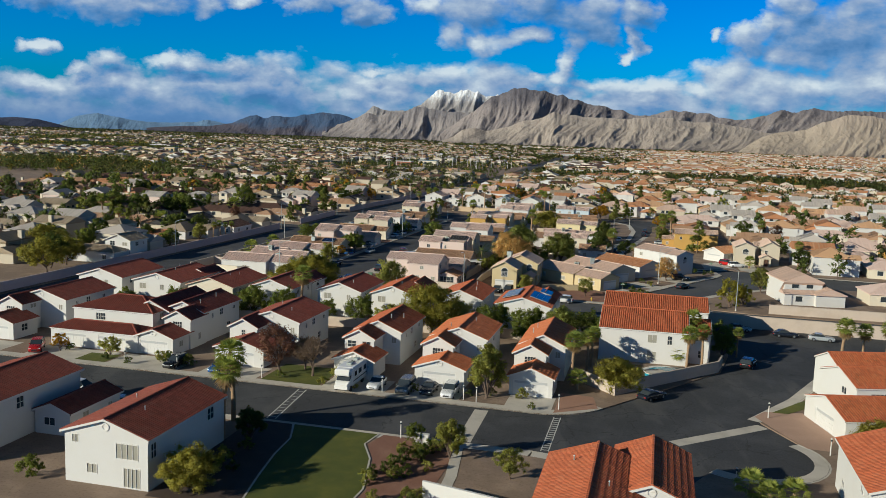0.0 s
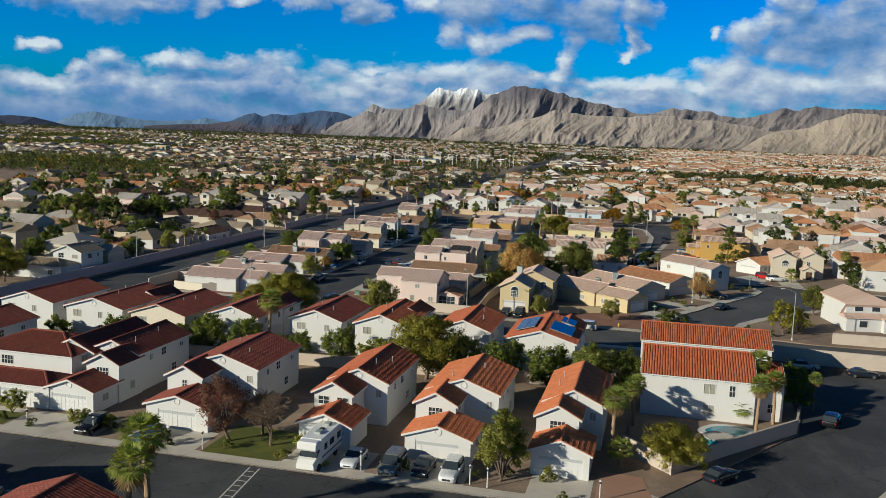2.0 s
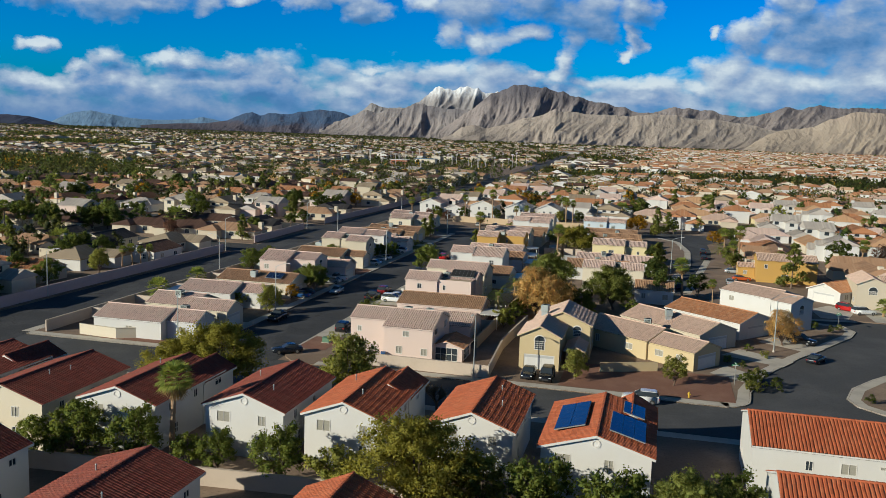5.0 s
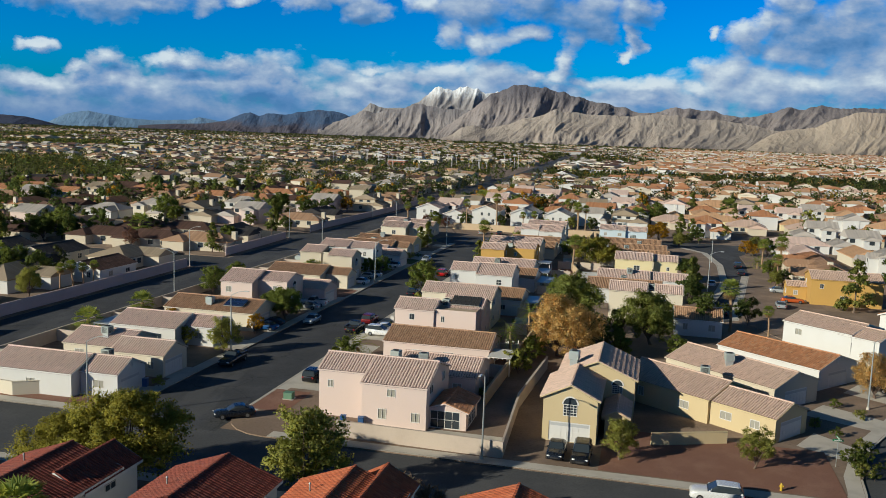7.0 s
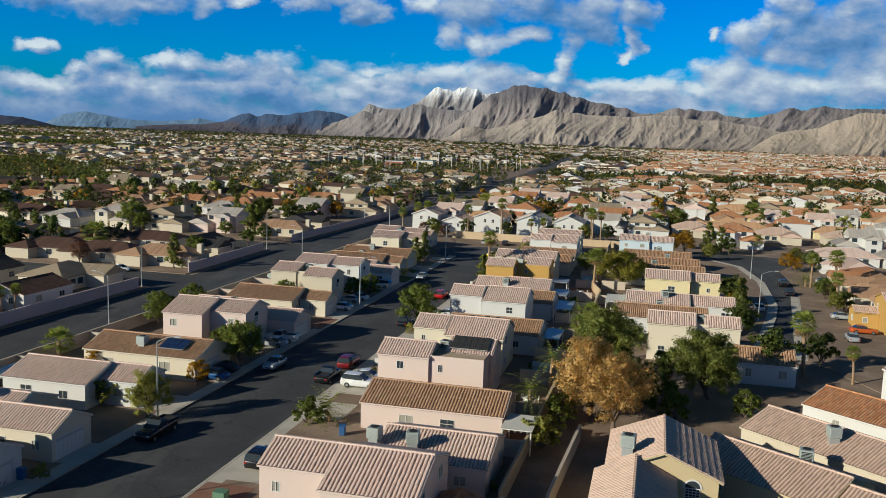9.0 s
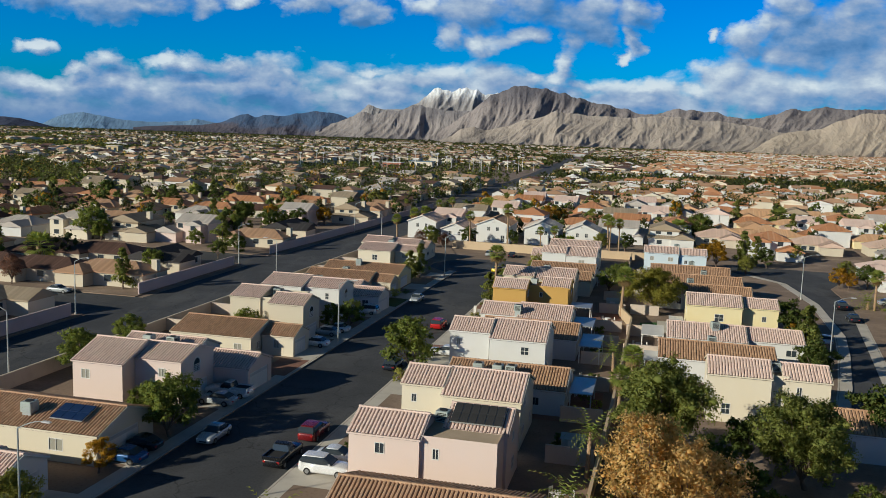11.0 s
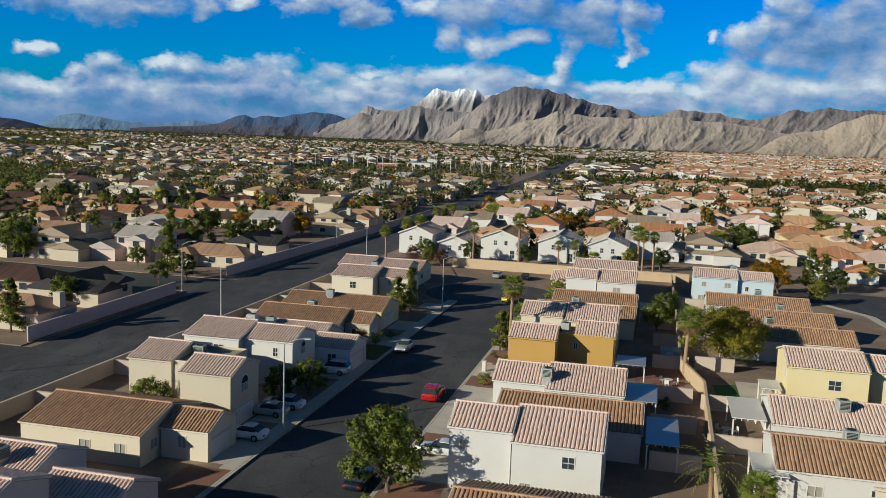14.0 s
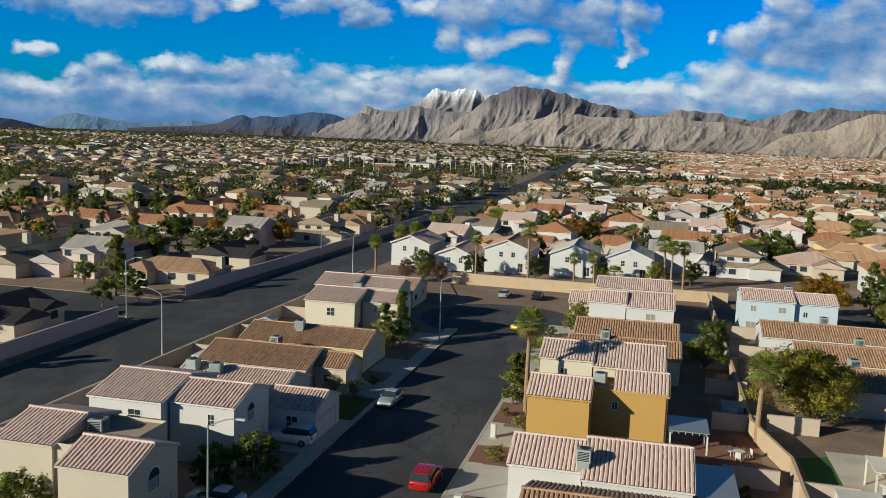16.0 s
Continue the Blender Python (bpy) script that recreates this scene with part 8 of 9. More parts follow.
M_LILAC = material("block_wall_rose", (0.50, 0.40, 0.40), 0.9, stain=0.4, grain=0.15, bump=0.3, tint=(0.42, 0.33, 0.33))
M_BUFF = material("block_wall_buff", (0.50, 0.38, 0.25), 0.9, stain=0.4, grain=0.15, bump=0.3, tint=(0.42, 0.31, 0.2))
for pts in ([(-129.6, 120), (-129.8, 284)], [(-130.6, 304), (-131.8, 343)], [(-132.4, 363), (-131.0, 440), (-131.4, 520)]):
    garden_wall(pts, 2.0, M_LILAC, "long rose-grey block wall along the avenue")
garden_wall([(-111.0, 191), (-111.0, 394)], 1.8, M_BLOCK, "tan block wall behind the gardens by the avenue")
garden_wall([(-94, 397.5), (-64, 396.0), (-42, 396)], 2.0, M_BUFF, "buff block wall across the end of the cul-de-sac")
garden_wall([(-64, 397), (-66.5, 378)], 1.8, M_BUFF, "buff block wall between lots")
garden_wall([(-44.6, 206), (-43.6, 262), (-43.0, 310), (-45.4, 320), (-45.6, 395)], 1.8, M_BUFF, "buff block wall between back gardens")
garden_wall([(-57.6, 190.6), (-39.6, 190.0), (-40.6, 207), (-39.6, 226)], 1.7, M_BLOCK, "tan block wall round the corner garden")
for v in (219, 231.4, 245.6, 258.2, 271.4, 284.2, 295.4, 306.4, 321.6, 334.6, 346.4, 357.0, 369.0):
    garden_wall([(-49.0, v), (-44.4, v)], 1.7, M_BLOCK, "tan block wall between back gardens")
for v in (202.6, 215.0, 228.6, 243.0, 268.4, 281.0, 294.6, 316.6, 328.0, 340.4, 354.6, 367.0):
    garden_wall([(-111.0, v), (-104.0, v)], 1.7, M_BLOCK, "tan block wall between back gardens")
for v in (274.6, 291.0, 304.6, 322.6, 341, 354, 367):
    garden_wall([(-43.6, v), (-38.6, v)], 1.7, M_BLOCK, "tan block wall between back gardens")
garden_wall([(-9.4, 125.0), (-4.2, 119.4), (1.3, 126.6), (10.6, 137.8), (11.4, 142)], 1.7, M_BLOCK, "grey-tan block wall round the pool garden")
garden_wall([(9.0, 176.4), (17.0, 174.8), (60, 174.0), (120, 174.2)], 2.3, M_BLOCK, "tall pale block wall beside the street's bend")
garden_wall([(24, 191.5), (60, 192.4), (110, 193)], 1.9, M_BLOCK, "pale block wall by the corner lot")
garden_wall([(-112, 141.6), (-84, 143.0), (-48, 146.0), (-12, 148.6), (-9, 152)], 1.7, M_BLOCK, "block wall between the two rows of white houses")
garden_wall([(-105.4, 191.8), (-98.4, 191.0), (-95.2, 193.0)], 1.6, STUCCO["cream"], "cream garden wall at the corner lot")
garden_wall([(-25, 199.0), (-17, 202.4)], 1.3, STUCCO["ochre"], "low ochre wall before the tan house")
garden_wall([(-20.4, 78), (-12.0, 76.0), (-9.6, 72)], 1.7, STUCCO["white"], "white stucco garden wall beside a house")

Z1, Z2 = 0.016, 0.022
n_d = 0
for v0, v1 in ((205.0, 211.4), (223.4, 229.4), (233.0, 240.6), (249.0, 255.0), (261.4, 267.4), (275.0, 283.0), (287.0, 292.4), (297.4, 304.4), (309.4, 315.0), (324.0, 330.0), (338.4, 343.6), (349.0, 354.6), (359.0, 365.0)):
    sheet("driveway", [(-70.7, v0), (-65.4, v0), (-65.4, v1), (-70.7, v1)], Z1, M_CONC, "pale concrete driveway", "driveway")
for v0, v1 in ((194.0, 199.6), (203.6, 209.0), (220.0, 225.6), (232.4, 238.8), (249.6, 255.4), (256.2, 262.0), (273.0, 280.6), (284.6, 291.0), (301.6, 310.8), (320.0, 325.6), (330.0, 336.4), (347.4, 352.4)):
    sheet("driveway", [(-83.8, v0), (-88.4, v0), (-88.4, v1), (-83.8, v1)], Z1, M_CONC, "pale concrete driveway", "driveway")
for u0, u1 in ((-18.0, -11.8), (-33.2, -24.2), (-43.6, -34.6), (-62.6, -53.6), (-77.6, -66.0), (-92.0, -78.6), (-104.0, -96.4)):
    sheet("driveway", [(u0, 108.3), (u1, 108.3), (u1, 115.2), (u0, 115.2)], Z1, M_CONC, "pale concrete driveway", "driveway")
for pts in ([(-9.6, 204.2), (-4.0, 200.0), (-2.4, 204.4), (-7.0, 209.4)], [(-7.2, 216.2), (1.4, 211.6), (3.6, 215.8), (-4.0, 221.4)], [(-0.4, 228.2), (7.2, 222.4), (9.8, 226.6), (2.6, 233.4)], [(17.6, 269.4), (13.2, 263.6), (13.8, 254.6), (18.8, 254.8), (22.2, 265.6)], [(23.6, 254.6), (28.6, 253.6), (28.4, 268.2), (23.0, 268.2)]):
    sheet("driveway", pts, Z1, M_CONC, "pale concrete driveway", "driveway")
sheet("driveway", [(-11.4, 108.8), (-6.0, 112.6), (-7.0, 117.6), (-11.4, 118.0)], Z1, material("brick_paving", (0.34, 0.19, 0.13), 0.9, stain=0.4, grain=0.3), "reddish brick-paved driveway", "driveway")
for u0, u1, v0, v1, mat, lab in ((-101, -85, 190.6, 193.2, M_GRAVEL, "red gravel front garden"), (-56, -40.5, 191.2, 196, M_CONC, "paved corner garden"), (-30, -7, 190, 203, M_GRAVEL, "red gravel front garden with shrubs"),
                                 (-70.6, -66, 196, 204, M_GRAVEL, "red gravel front garden"), (-70.6, -65.6, 284, 287, M_GRAVEL, "red gravel front garden"), (-70.6, -65.6, 268, 274.6, M_GRAVEL, "red gravel front garden"), (-70.6, -66, 304.6, 309, M_GRAVEL, "red gravel front garden"),
                                 (-70.6, -66, 316, 323, M_GRAVEL, "red gravel front garden"), (-88, -84, 264, 272, M_GRAVEL, "red gravel front garden"), (-88, -84, 311.6, 319.4, M_GRASS, "dull green front lawn"), (-44.2, -38.0, 258, 264, M_GRAVEL, "red gravel yard"),
                                 (-52.8, -44.0, 109.6, 118.4, M_GRASS, "green front lawn under bare trees"), (-43.4, -40.6, 311, 316, M_DIRT, "bare earth yard"), (-52.4, -45, 258, 270.6, M_GRAVEL, "red earth back yard"), (-49, -45, 220, 231, M_GRAVEL, "red earth back yard"),
                                 (-83, -78, 109.6, 113.8, M_GRASS, "green front lawn"), (-51, -45, 310, 321, M_GRAVEL, "red earth back yard")):
    sheet("yard", [(u0, v0), (u1, v0), (u1, v1), (u0, v1)], Z2 if mat is not M_GRASS else Z2 + 0.006, mat, lab, "yard")
sheet("patio_paving", [(-38.8, 308.6), (-34.8, 308.6), (-34.8, 318.2), (-38.8, 318.2)], 0.026, M_CONC, "grey concrete patio paving behind a house", "paving")
sheet("turf", [(-41.4, 308.6), (-38.8, 309.3), (-38.9, 316.6), (-41.7, 315.3)], 0.03, M_TURF, "bright green artificial turf", "turf")
sheet("lawn", [(-40.6, 93.6), (-29.9, 93.6), (-30.6, 90), (-28.6, 86), (-27.6, 82), (-26.6, 78), (-27.0, 70), (-36.0, 70), (-37.6, 78), (-38.6, 84), (-39.0, 89)], 0.03, M_GRASS, "green lawn with a curved edge", "lawn")
# Mulch bed; its dark colour also holds the house's shade.
sheet("planting_bed", [(-46.0, 93.6), (-40.9, 93.6), (-39.3, 89), (-38.9, 84), (-37.9, 78), (-36.3, 70), (-45.6, 70)], 0.022, M_MULCH_SHADE, "planting bed of dark mulch and painted house shade beside a lawn", "yard")
sheet("gravel_bed", [(-29.4, 93.6), (-20.0, 93.6), (-20, 70), (-26.6, 70), (-26.2, 78), (-27.2, 82), (-28.2, 86), (-30.2, 90)], 0.026, M_GRAVEL, "red-brown gravel bed with shrubs", "yard")
strip("path", [(-20.4, 93.8), (-19.0, 84), (-18.4, 70)], 0.6, -0.6, 0.03, M_CONC, "narrow concrete path", "path")
strip("lawn_edging", [(-30.0, 93.6), (-30.5, 90), (-28.5, 86), (-27.5, 82), (-26.5, 78), (-26.8, 70)], 0.1, -0.1, 0.06, M_CONC, "curved concrete lawn edging", "edging")
strip("lawn_edging", [(-40.7, 93.6), (-39.1, 89), (-38.7, 84), (-37.7, 78), (-36.1, 70)], 0.1, -0.1, 0.06, M_CONC, "curved concrete lawn edging", "edging")
sheet("driveway", [(13.9, 116.3), (15.4, 119.0), (20.3, 120.2), (23.0, 111.6), (21.1, 105.5), (18.8, 105.7), (16.6, 110.0)], Z1, material("pink_paving", (0.40, 0.26, 0.19), 0.9, stain=0.4, grain=0.3), "pinkish paved driveway", "driveway")
strip("gutter", [(-20.5, 107.2), (-20.2, 94.9)], 0.9, -0.9, -0.138, M_CONC, "concrete gutter across the street", "gutter")
strip("gutter", [(3.6, 102.6), (14.6, 112.8)], 0.9, -0.9, -0.138, M_CONC, "concrete gutter across the street", "gutter")
for u in (-46.1, -45.0):
    strip("road_marking", [(u, 107.6), (u + 1.2, 95.0)], 0.08, -0.08, -0.14, M_PAINT, "worn white crosswalk line", "marking")
for k in range(10):
    strip("road_marking", [(-46.0 + 0.115 * k, 106.6 - k * 1.2), (-45.0 + 0.115 * k, 106.6 - k * 1.2)], 0.07, -0.07, -0.136, M_PAINT, "worn white crosswalk bar", "marking")
for k in range(16):
    strip("road_marking", [(-11.1, 95.4 + k * 0.78), (-10.35, 95.4 + k * 0.78)], 0.09, -0.09, -0.14, M_PAINT, "worn white crosswalk bar", "marking")
for u in (-11.15, -10.3):
    strip("road_marking", [(u, 95.0), (u, 107.6)], 0.06, -0.06, -0.136, M_PAINT, "worn white crosswalk line", "marking")


# ---------------------------------------------------------------- roof coolers, lamps and small things
def cooler(seed, dark=False):
    t = thing("roof_cooler", Matrix.Identity(4), "grey metal evaporative cooler on a roof" if not dark else "dark-grilled air conditioner on a roof", "air conditioner", "roof coolers")
    part("stand", box(-0.45, -0.45, -0.9, 0.45, 0.45, 0.06), M_METAL, t)
    part("casing", box(-0.58, -0.58, 0.05, 0.58, 0.58, 1.05, 0.04), M_COOLER, t)
    for x, y, rz in ((0, -0.585, 0), (0.585, 0, 90)):
        bm = bmesh.new()
        for k in range(6):
            add_box(bm, -0.45, -0.012, 0.18 + k * 0.13, 0.45, 0.012, 0.26 + k * 0.13)
        g_ = part("grille", bm, M_DARK if dark else M_METAL, t)
        g_.matrix_basis = pose(x, y, 0, 0, 0, rz)
    bm = bmesh.new()
    add_rod(bm, (0, 0, 1.04), (0, 0, 1.1), 0.38, 0.38, 14)
    part("fan_guard", bm, M_DARK, t, "round dark fan guard")
    return t


COOL = [cooler(1), cooler(2, True)]
rc = random.Random(3)
for u, v, z in ((-56.7, 209.0, 4.1), (-53.1, 209.0, 4.1), (-57.4, 238.6, 5.35), (-34.3, 207.6, 6.5), (-15.5, 223.4, 4.2), (-18.8, 217.6, 3.6), (-100.3, 259.8, 3.8), (-97.1, 260.0, 3.8), (-96.0, 288.0, 5.35), (-58.9, 261.6, 3.8), (-56.6, 261.6, 3.8), (-55.1, 261.8, 3.8),
                (-60.0, 315.4, 5.35), (-100.9, 310.6, 4.0), (-98.2, 310.4, 3.9), (-98.1, 331.6, 4.1), (-98.5, 325.4, 3.4), (-60.9, 340.6, 4.2), (-30.8, 296.0, 4.0), (-31.7, 287.6, 3.6), (-26.0, 268.4, 5.35), (-95.8, 233.0, 3.7), (-91.2, 199.0, 3.4), (-60.0, 297.8, 3.9), (-97.2, 207.6, 4.0), (-33.0, 336.4, 4.1), (-30.0, 348.4, 4.1), (-32.0, 361.0, 4.2), (-35.0, 374.6, 6.2), (-97.0, 350.0, 6.1)):
    place(rc.choice(COOL), at(u, v, z - 0.05, rc.choice((0, 8, -6))))


def street_lamp(h, arm):
    t = thing("street_lamp", Matrix.Identity(4), "tall grey steel street lamp with a curved arm", "street lamp", "street lamps")
    bm = bmesh.new()
    add_rod(bm, (0, 0, -0.1), (0, 0, h), 0.11, 0.06, 10)
    part("pole", bm, M_METAL, t)
    bm = bmesh.new()
    add_rod(bm, (0, 0, -0.05), (0, 0, 0.35), 0.2, 0.16, 10)
    part("base", bm, M_CONC, t)
    bm = bmesh.new()
    prev = Vector((0, 0, h - 0.05))
    for k in range(1, 7):
        s = k / 6
        p = Vector((arm * s, 0, h - 0.05 + 0.75 * sin(s * pi / 2)))
        add_rod(bm, prev, p, 0.045, 0.04, 6)
        prev = p
    part("arm", bm, M_METAL, t)
    part("lamp_head", box(arm - 0.1, -0.14, h + 0.62, arm + 0.6, 0.14, h + 0.76, 0.04), M_LAMP, t)
    return t


LAMP = street_lamp(8.6, 2.2)
for u, v, turn in ((-85.5, 187.2, 0), (-41.5, 189.2, -90), (-83.9, 217.3, 0), (1.2, 221.4, 0), (-84.2, 283.3, 0), (-112.6, 323.7, 180), (-84.2, 348.4, 0), (-131.4, 344.6, 0), (17.4, 191.6, 200), (-112.6, 250.0, 180), (-129.8, 285.2, 0), (-112.8, 392, 180), (-130.6, 420, 0), (-112.8, 455, 180), (-14.2, 300, 0), (-10.6, 352, 0), (-129.6, 215, 0)):
    place(LAMP, at(u, v, 0, turn))


def street_sign():
    t = thing("street_sign", Matrix.Identity(4), "green street name sign on a steel post", "street sign", "street signs")
    bm = bmesh.new()
    add_rod(bm, (0, 0, -0.1), (0, 0, 3.0), 0.035, 0.03, 6)
    part("post", bm, M_METAL, t)
    for z, turn in ((2.72, 0), (2.98, 90)):
        bm = box(-0.55, -0.012, 0, 0.55, 0.012, 0.23, 0.008)
        blade = part("blade", bm, M_SIGN, t, "green sign blade")
        blade.matrix_basis = pose(0, 0, z, 0, 0, turn)
        bm = box(-0.4, -0.016, 0.07, 0.4, 0.016, 0.15, 0.003)
        part("lettering", bm, M_TRIM, blade, "pale bar of lettering")
    return t


SIGN = street_sign()
for u, v, turn in ((14.9, 244.0, 20), (-6.6, 198.8, 10)):
    place(SIGN, at(u, v, 0, turn))


def lamp_post():
    t = thing("lamp_post", Matrix.Identity(4), "short white garden lamp post by the sidewalk", "lamp post", "garden lamp posts")
    bm = bmesh.new()
    add_rod(bm, (0, 0, -0.05), (0, 0, 1.7), 0.07, 0.06, 8)
    part("post", bm, M_TRIM, t)
    bm = bmesh.new()
    add_rod(bm, (0, 0, 1.7), (0, 0, 1.95), 0.10, 0.13, 6)
    part("lantern", bm, M_PANE, t)
    bm = bmesh.new()
    add_rod(bm, (0, 0, 1.95), (0, 0, 2.1), 0.17, 0.02, 6)
    part("cap", bm, M_TRIM, t)
    return t


POST = lamp_post()
for u, v in ((-74.8, 110.2), (-66.4, 110.4), (-35.0, 110.2), (-23.6, 110.2), (-27.2, 93.2), (-10.9, 110.4), (15.6, 116.4), (21.0, 104.2), (9.6, 91.0), (-52.9, 110.2), (-21.8, 110.0)):
    place(POST, at(u, v, 0, 0))


def patio_cover(u0, u1, v0, v1, h, label, mat):
    t = thing("patio_cover", at((u0 + u1) / 2, (v0 + v1) / 2), label, "patio cover")
    w, d = (u1 - u0) / 2, (v1 - v0) / 2
    part("roof_panel", box(-w, -d, h, w, d, h + 0.08), mat, t)
    bm = bmesh.new()
    for k in range(int(2 * w / 0.6)):
        x = -w + 0.3 + k * 0.6
        add_box(bm, x - 0.03, -d - 0.15, h - 0.14, x + 0.03, d + 0.05, h - 0.002)
    part("rafters", bm, M_WOOD, t)
    for x in (-w + 0.15, w - 0.15):
        for y in (-d + 0.15, d - 0.15):
            part("post", box(x - 0.07, y - 0.07, -0.02, x + 0.07, y + 0.07, h - 0.14), M_WOOD, t)


WHITE_PATIO, GREY_PATIO = "white wooden patio cover behind a house", "grey metal patio cover behind a house"
for a in ((-47.0, -43.8, 219.6, 224.6, 2.5), (-53.4, -49.8, 312.0, 316.6, 2.4), (-49.4, -46.4, 284.0, 292.0, 2.4), (-41.2, -37.9, 294.0, 301.6, 2.6), (-40.6, -37.8, 279.2, 284.6, 2.5), (-51.6, -48.4, 297.0, 304.0, 2.4), (-48.4, -45.8, 261, 268, 2.4), (-51.4, -47.8, 350, 355, 2.5), (-37.1, -34.9, 306.6, 310.6, 2.5), (-106.6, -103.6, 320, 326, 2.5), (-107, -103.8, 218, 224, 2.4)):
    patio_cover(*a, WHITE_PATIO if a[4] > 2.45 else GREY_PATIO, M_WOOD if a[4] > 2.45 else M_METAL)
street_house([(-49.6, -44.8, 196.6, 202.6, 2.2, 3.0, "v", "gable")], "pink", "orange", 90, ((0, "S", 2.4, 0.05, 3.4, 2.0, "p"), (0, "E", 3.0, 0.05, 3.6, 2.0, "p")), "pink stucco garden porch with orange tile roof", False)


def panel_array(u, v, z, turn, tilt_x, tilt_y, w, d, cols, rows, mat=None):
    p = GU * u + GV * v
    t = thing("solar_array", pose(p.x, p.y, z, 0, 0, GRID + turn) @ pose(0, 0, 0, tilt_x, tilt_y, 0), "dark blue solar or plain dark lattice panels on a tiled roof", "solar panel")
    part("rails", box(-w / 2, -d / 2, -0.12, w / 2, d / 2, -0.02), M_METAL, t)
    cw, ch = w / cols, d / rows
    me = None
    for i in range(cols):
        for j in range(rows):
            if me is None:
                bm = box(-cw / 2 + 0.03, -ch / 2 + 0.03, -0.02, cw / 2 - 0.03, ch / 2 - 0.03, 0.03)
                pn = part("panel", bm, mat or M_SOLAR, t)
                me = pn.data
            else:
                pn = child("panel", me, t)
            pn.matrix_basis = pose(-w / 2 + (i + 0.5) * cw, -d / 2 + (j + 0.5) * ch, 0)


P20 = 15.8
panel_array(-25.2, 158.8, 6.28, 0, 0, -P20, 3.0, 7.5, 2, 5)
panel_array(-19.8, 157.0, 6.28, 0, 0, P20, 3.4, 5.6, 3, 4)
panel_array(-19.4, 162.6, 6.22, 0, 0, P20, 2.2, 3.6, 2, 2)
# Stands for a dark lattice roof, built from the same panels in plain dark.
panel_array(-54.2, 238.5, 6.35, 0, 19, 0, 4.6, 2.8, 6, 2, M_DARK)
panel_array(-91.4, 233.4, 4.0, 0, 17, 0, 3.4, 2.4, 3, 2)


def garden_shed(w, d, h):
    t = thing("garden_shed", Matrix.Identity(4), "small pale metal shed in a back garden", "shed", "garden sheds")
    part("body", box(-w / 2, -d / 2, 0, w / 2, d / 2, h, 0.02), M_COOLER, t)
    bm = bmesh.new()
    v = [bm.verts.new(p) for p in ((-w / 2 - .1, -d / 2 - .1, h), (w / 2 + .1, -d / 2 - .1, h), (w / 2 + .1, d / 2 + .1, h), (-w / 2 - .1, d / 2 + .1, h), (-w / 2 - .1, 0, h + 0.35), (w / 2 + .1, 0, h + 0.35))]
    for f in ((0, 1, 5, 4), (2, 3, 4, 5), (1, 2, 5), (3, 0, 4), (3, 2, 1, 0)):
        bm.faces.new([v[k] for k in f])
    part("roof", bm, M_METAL, t)
    part("door", box(-0.45, -d / 2 - 0.03, 0.05, 0.45, -d / 2 - 0.005, h - 0.15), M_TRIM, t)
    return t


SHED = garden_shed(2.2, 1.8, 1.9)
for u, v, turn in ((-46.6, 248.2, 0), (-109.0, 262.6, 90), (-108.8, 300.0, 90), (-46.8, 324.6, 0), (-46.4, 362.0, 0), (-108.6, 345.0, 90)):
    place(SHED, at(u, v, 0.022, turn))


def garden_table():
    t = thing("garden_table", Matrix.Identity(4), "round white garden table on a patio", "table", "garden furniture")
    bm = bmesh.new()
    add_rod(bm, (0, 0, 0.7), (0, 0, 0.74), 0.55, seg=16)
    part("tabletop", bm, M_WOOD, t)
    for k in range(4):
        a = k * pi / 2
        bm = bmesh.new()
        add_rod(bm, (cos(a) * 0.4, sin(a) * 0.4, 0), (cos(a) * 0.25, sin(a) * 0.25, 0.7), 0.025, seg=6)
        part("leg", bm, M_METAL, t)
    return t


def garden_chair():
    t = thing("garden_chair", Matrix.Identity(4), "white plastic garden chair beside a table", "chair", "garden furniture")
    part("seat", box(-0.25, -0.25, 0.4, 0.25, 0.25, 0.44, 0.01), M_WOOD, t)
    part("backrest", box(-0.25, 0.21, 0.44, 0.25, 0.25, 0.9, 0.01), M_WOOD, t)
    for x in (-0.22, 0.22):
        for y in (-0.22, 0.22):
            part("leg", box(x - 0.02, y - 0.02, 0, x + 0.02, y + 0.02, 0.4), M_WOOD, t)
    return t


TABLE, CHAIR = garden_table(), garden_chair()
for u, v in ((-47.0, 313.4), (-47.4, 275.0), (-41.4, 296.4), (-46.6, 237.0), (-105.6, 321.6)):
    place(TABLE, at(u, v, 0.03))
    for k in range(3):
        a = k * 120 + 20
        place(CHAIR, at(u + 0.95 * cos(radians(a)), v + 0.95 * sin(radians(a)), 0.03, a - 90))


def bin_():
    t = thing("wheeled_bin", Matrix.Identity(4), "blue plastic wheeled bin by a house", "bin")
    part("tub", box(-0.3, -0.35, 0.02, 0.3, 0.35, 1.0, 0.04), M_BIN, t)
    part("lid", box(-0.33, -0.4, 1.0, 0.33, 0.38, 1.08, 0.02), M_BIN, t)
    return t


BIN = bin_()
for u, v in ((-58.2, 194.2), (-56.2, 194.4), (-63.6, 219.4), (-86.2, 199.4), (-64.2, 258)):
    place(BIN, at(u, v, 0, 10))


def utility_box(u, v, w, d, h, mat, label):
    t = thing("utility_box", at(u, v), label, "utility box", "utility boxes")
    part("plinth", box(-w / 2 - 0.12, -d / 2 - 0.12, -0.02, w / 2 + 0.12, d / 2 + 0.12, 0.08), M_CONC, t)
    part("cabinet", box(-w / 2, -d / 2, 0.08, w / 2, d / 2, h, 0.03), mat, t)
    part("lid", box(-w / 2 - 0.03, -d / 2 - 0.03, h, w / 2 + 0.03, d / 2 + 0.03, h + 0.06, 0.01), mat, t)


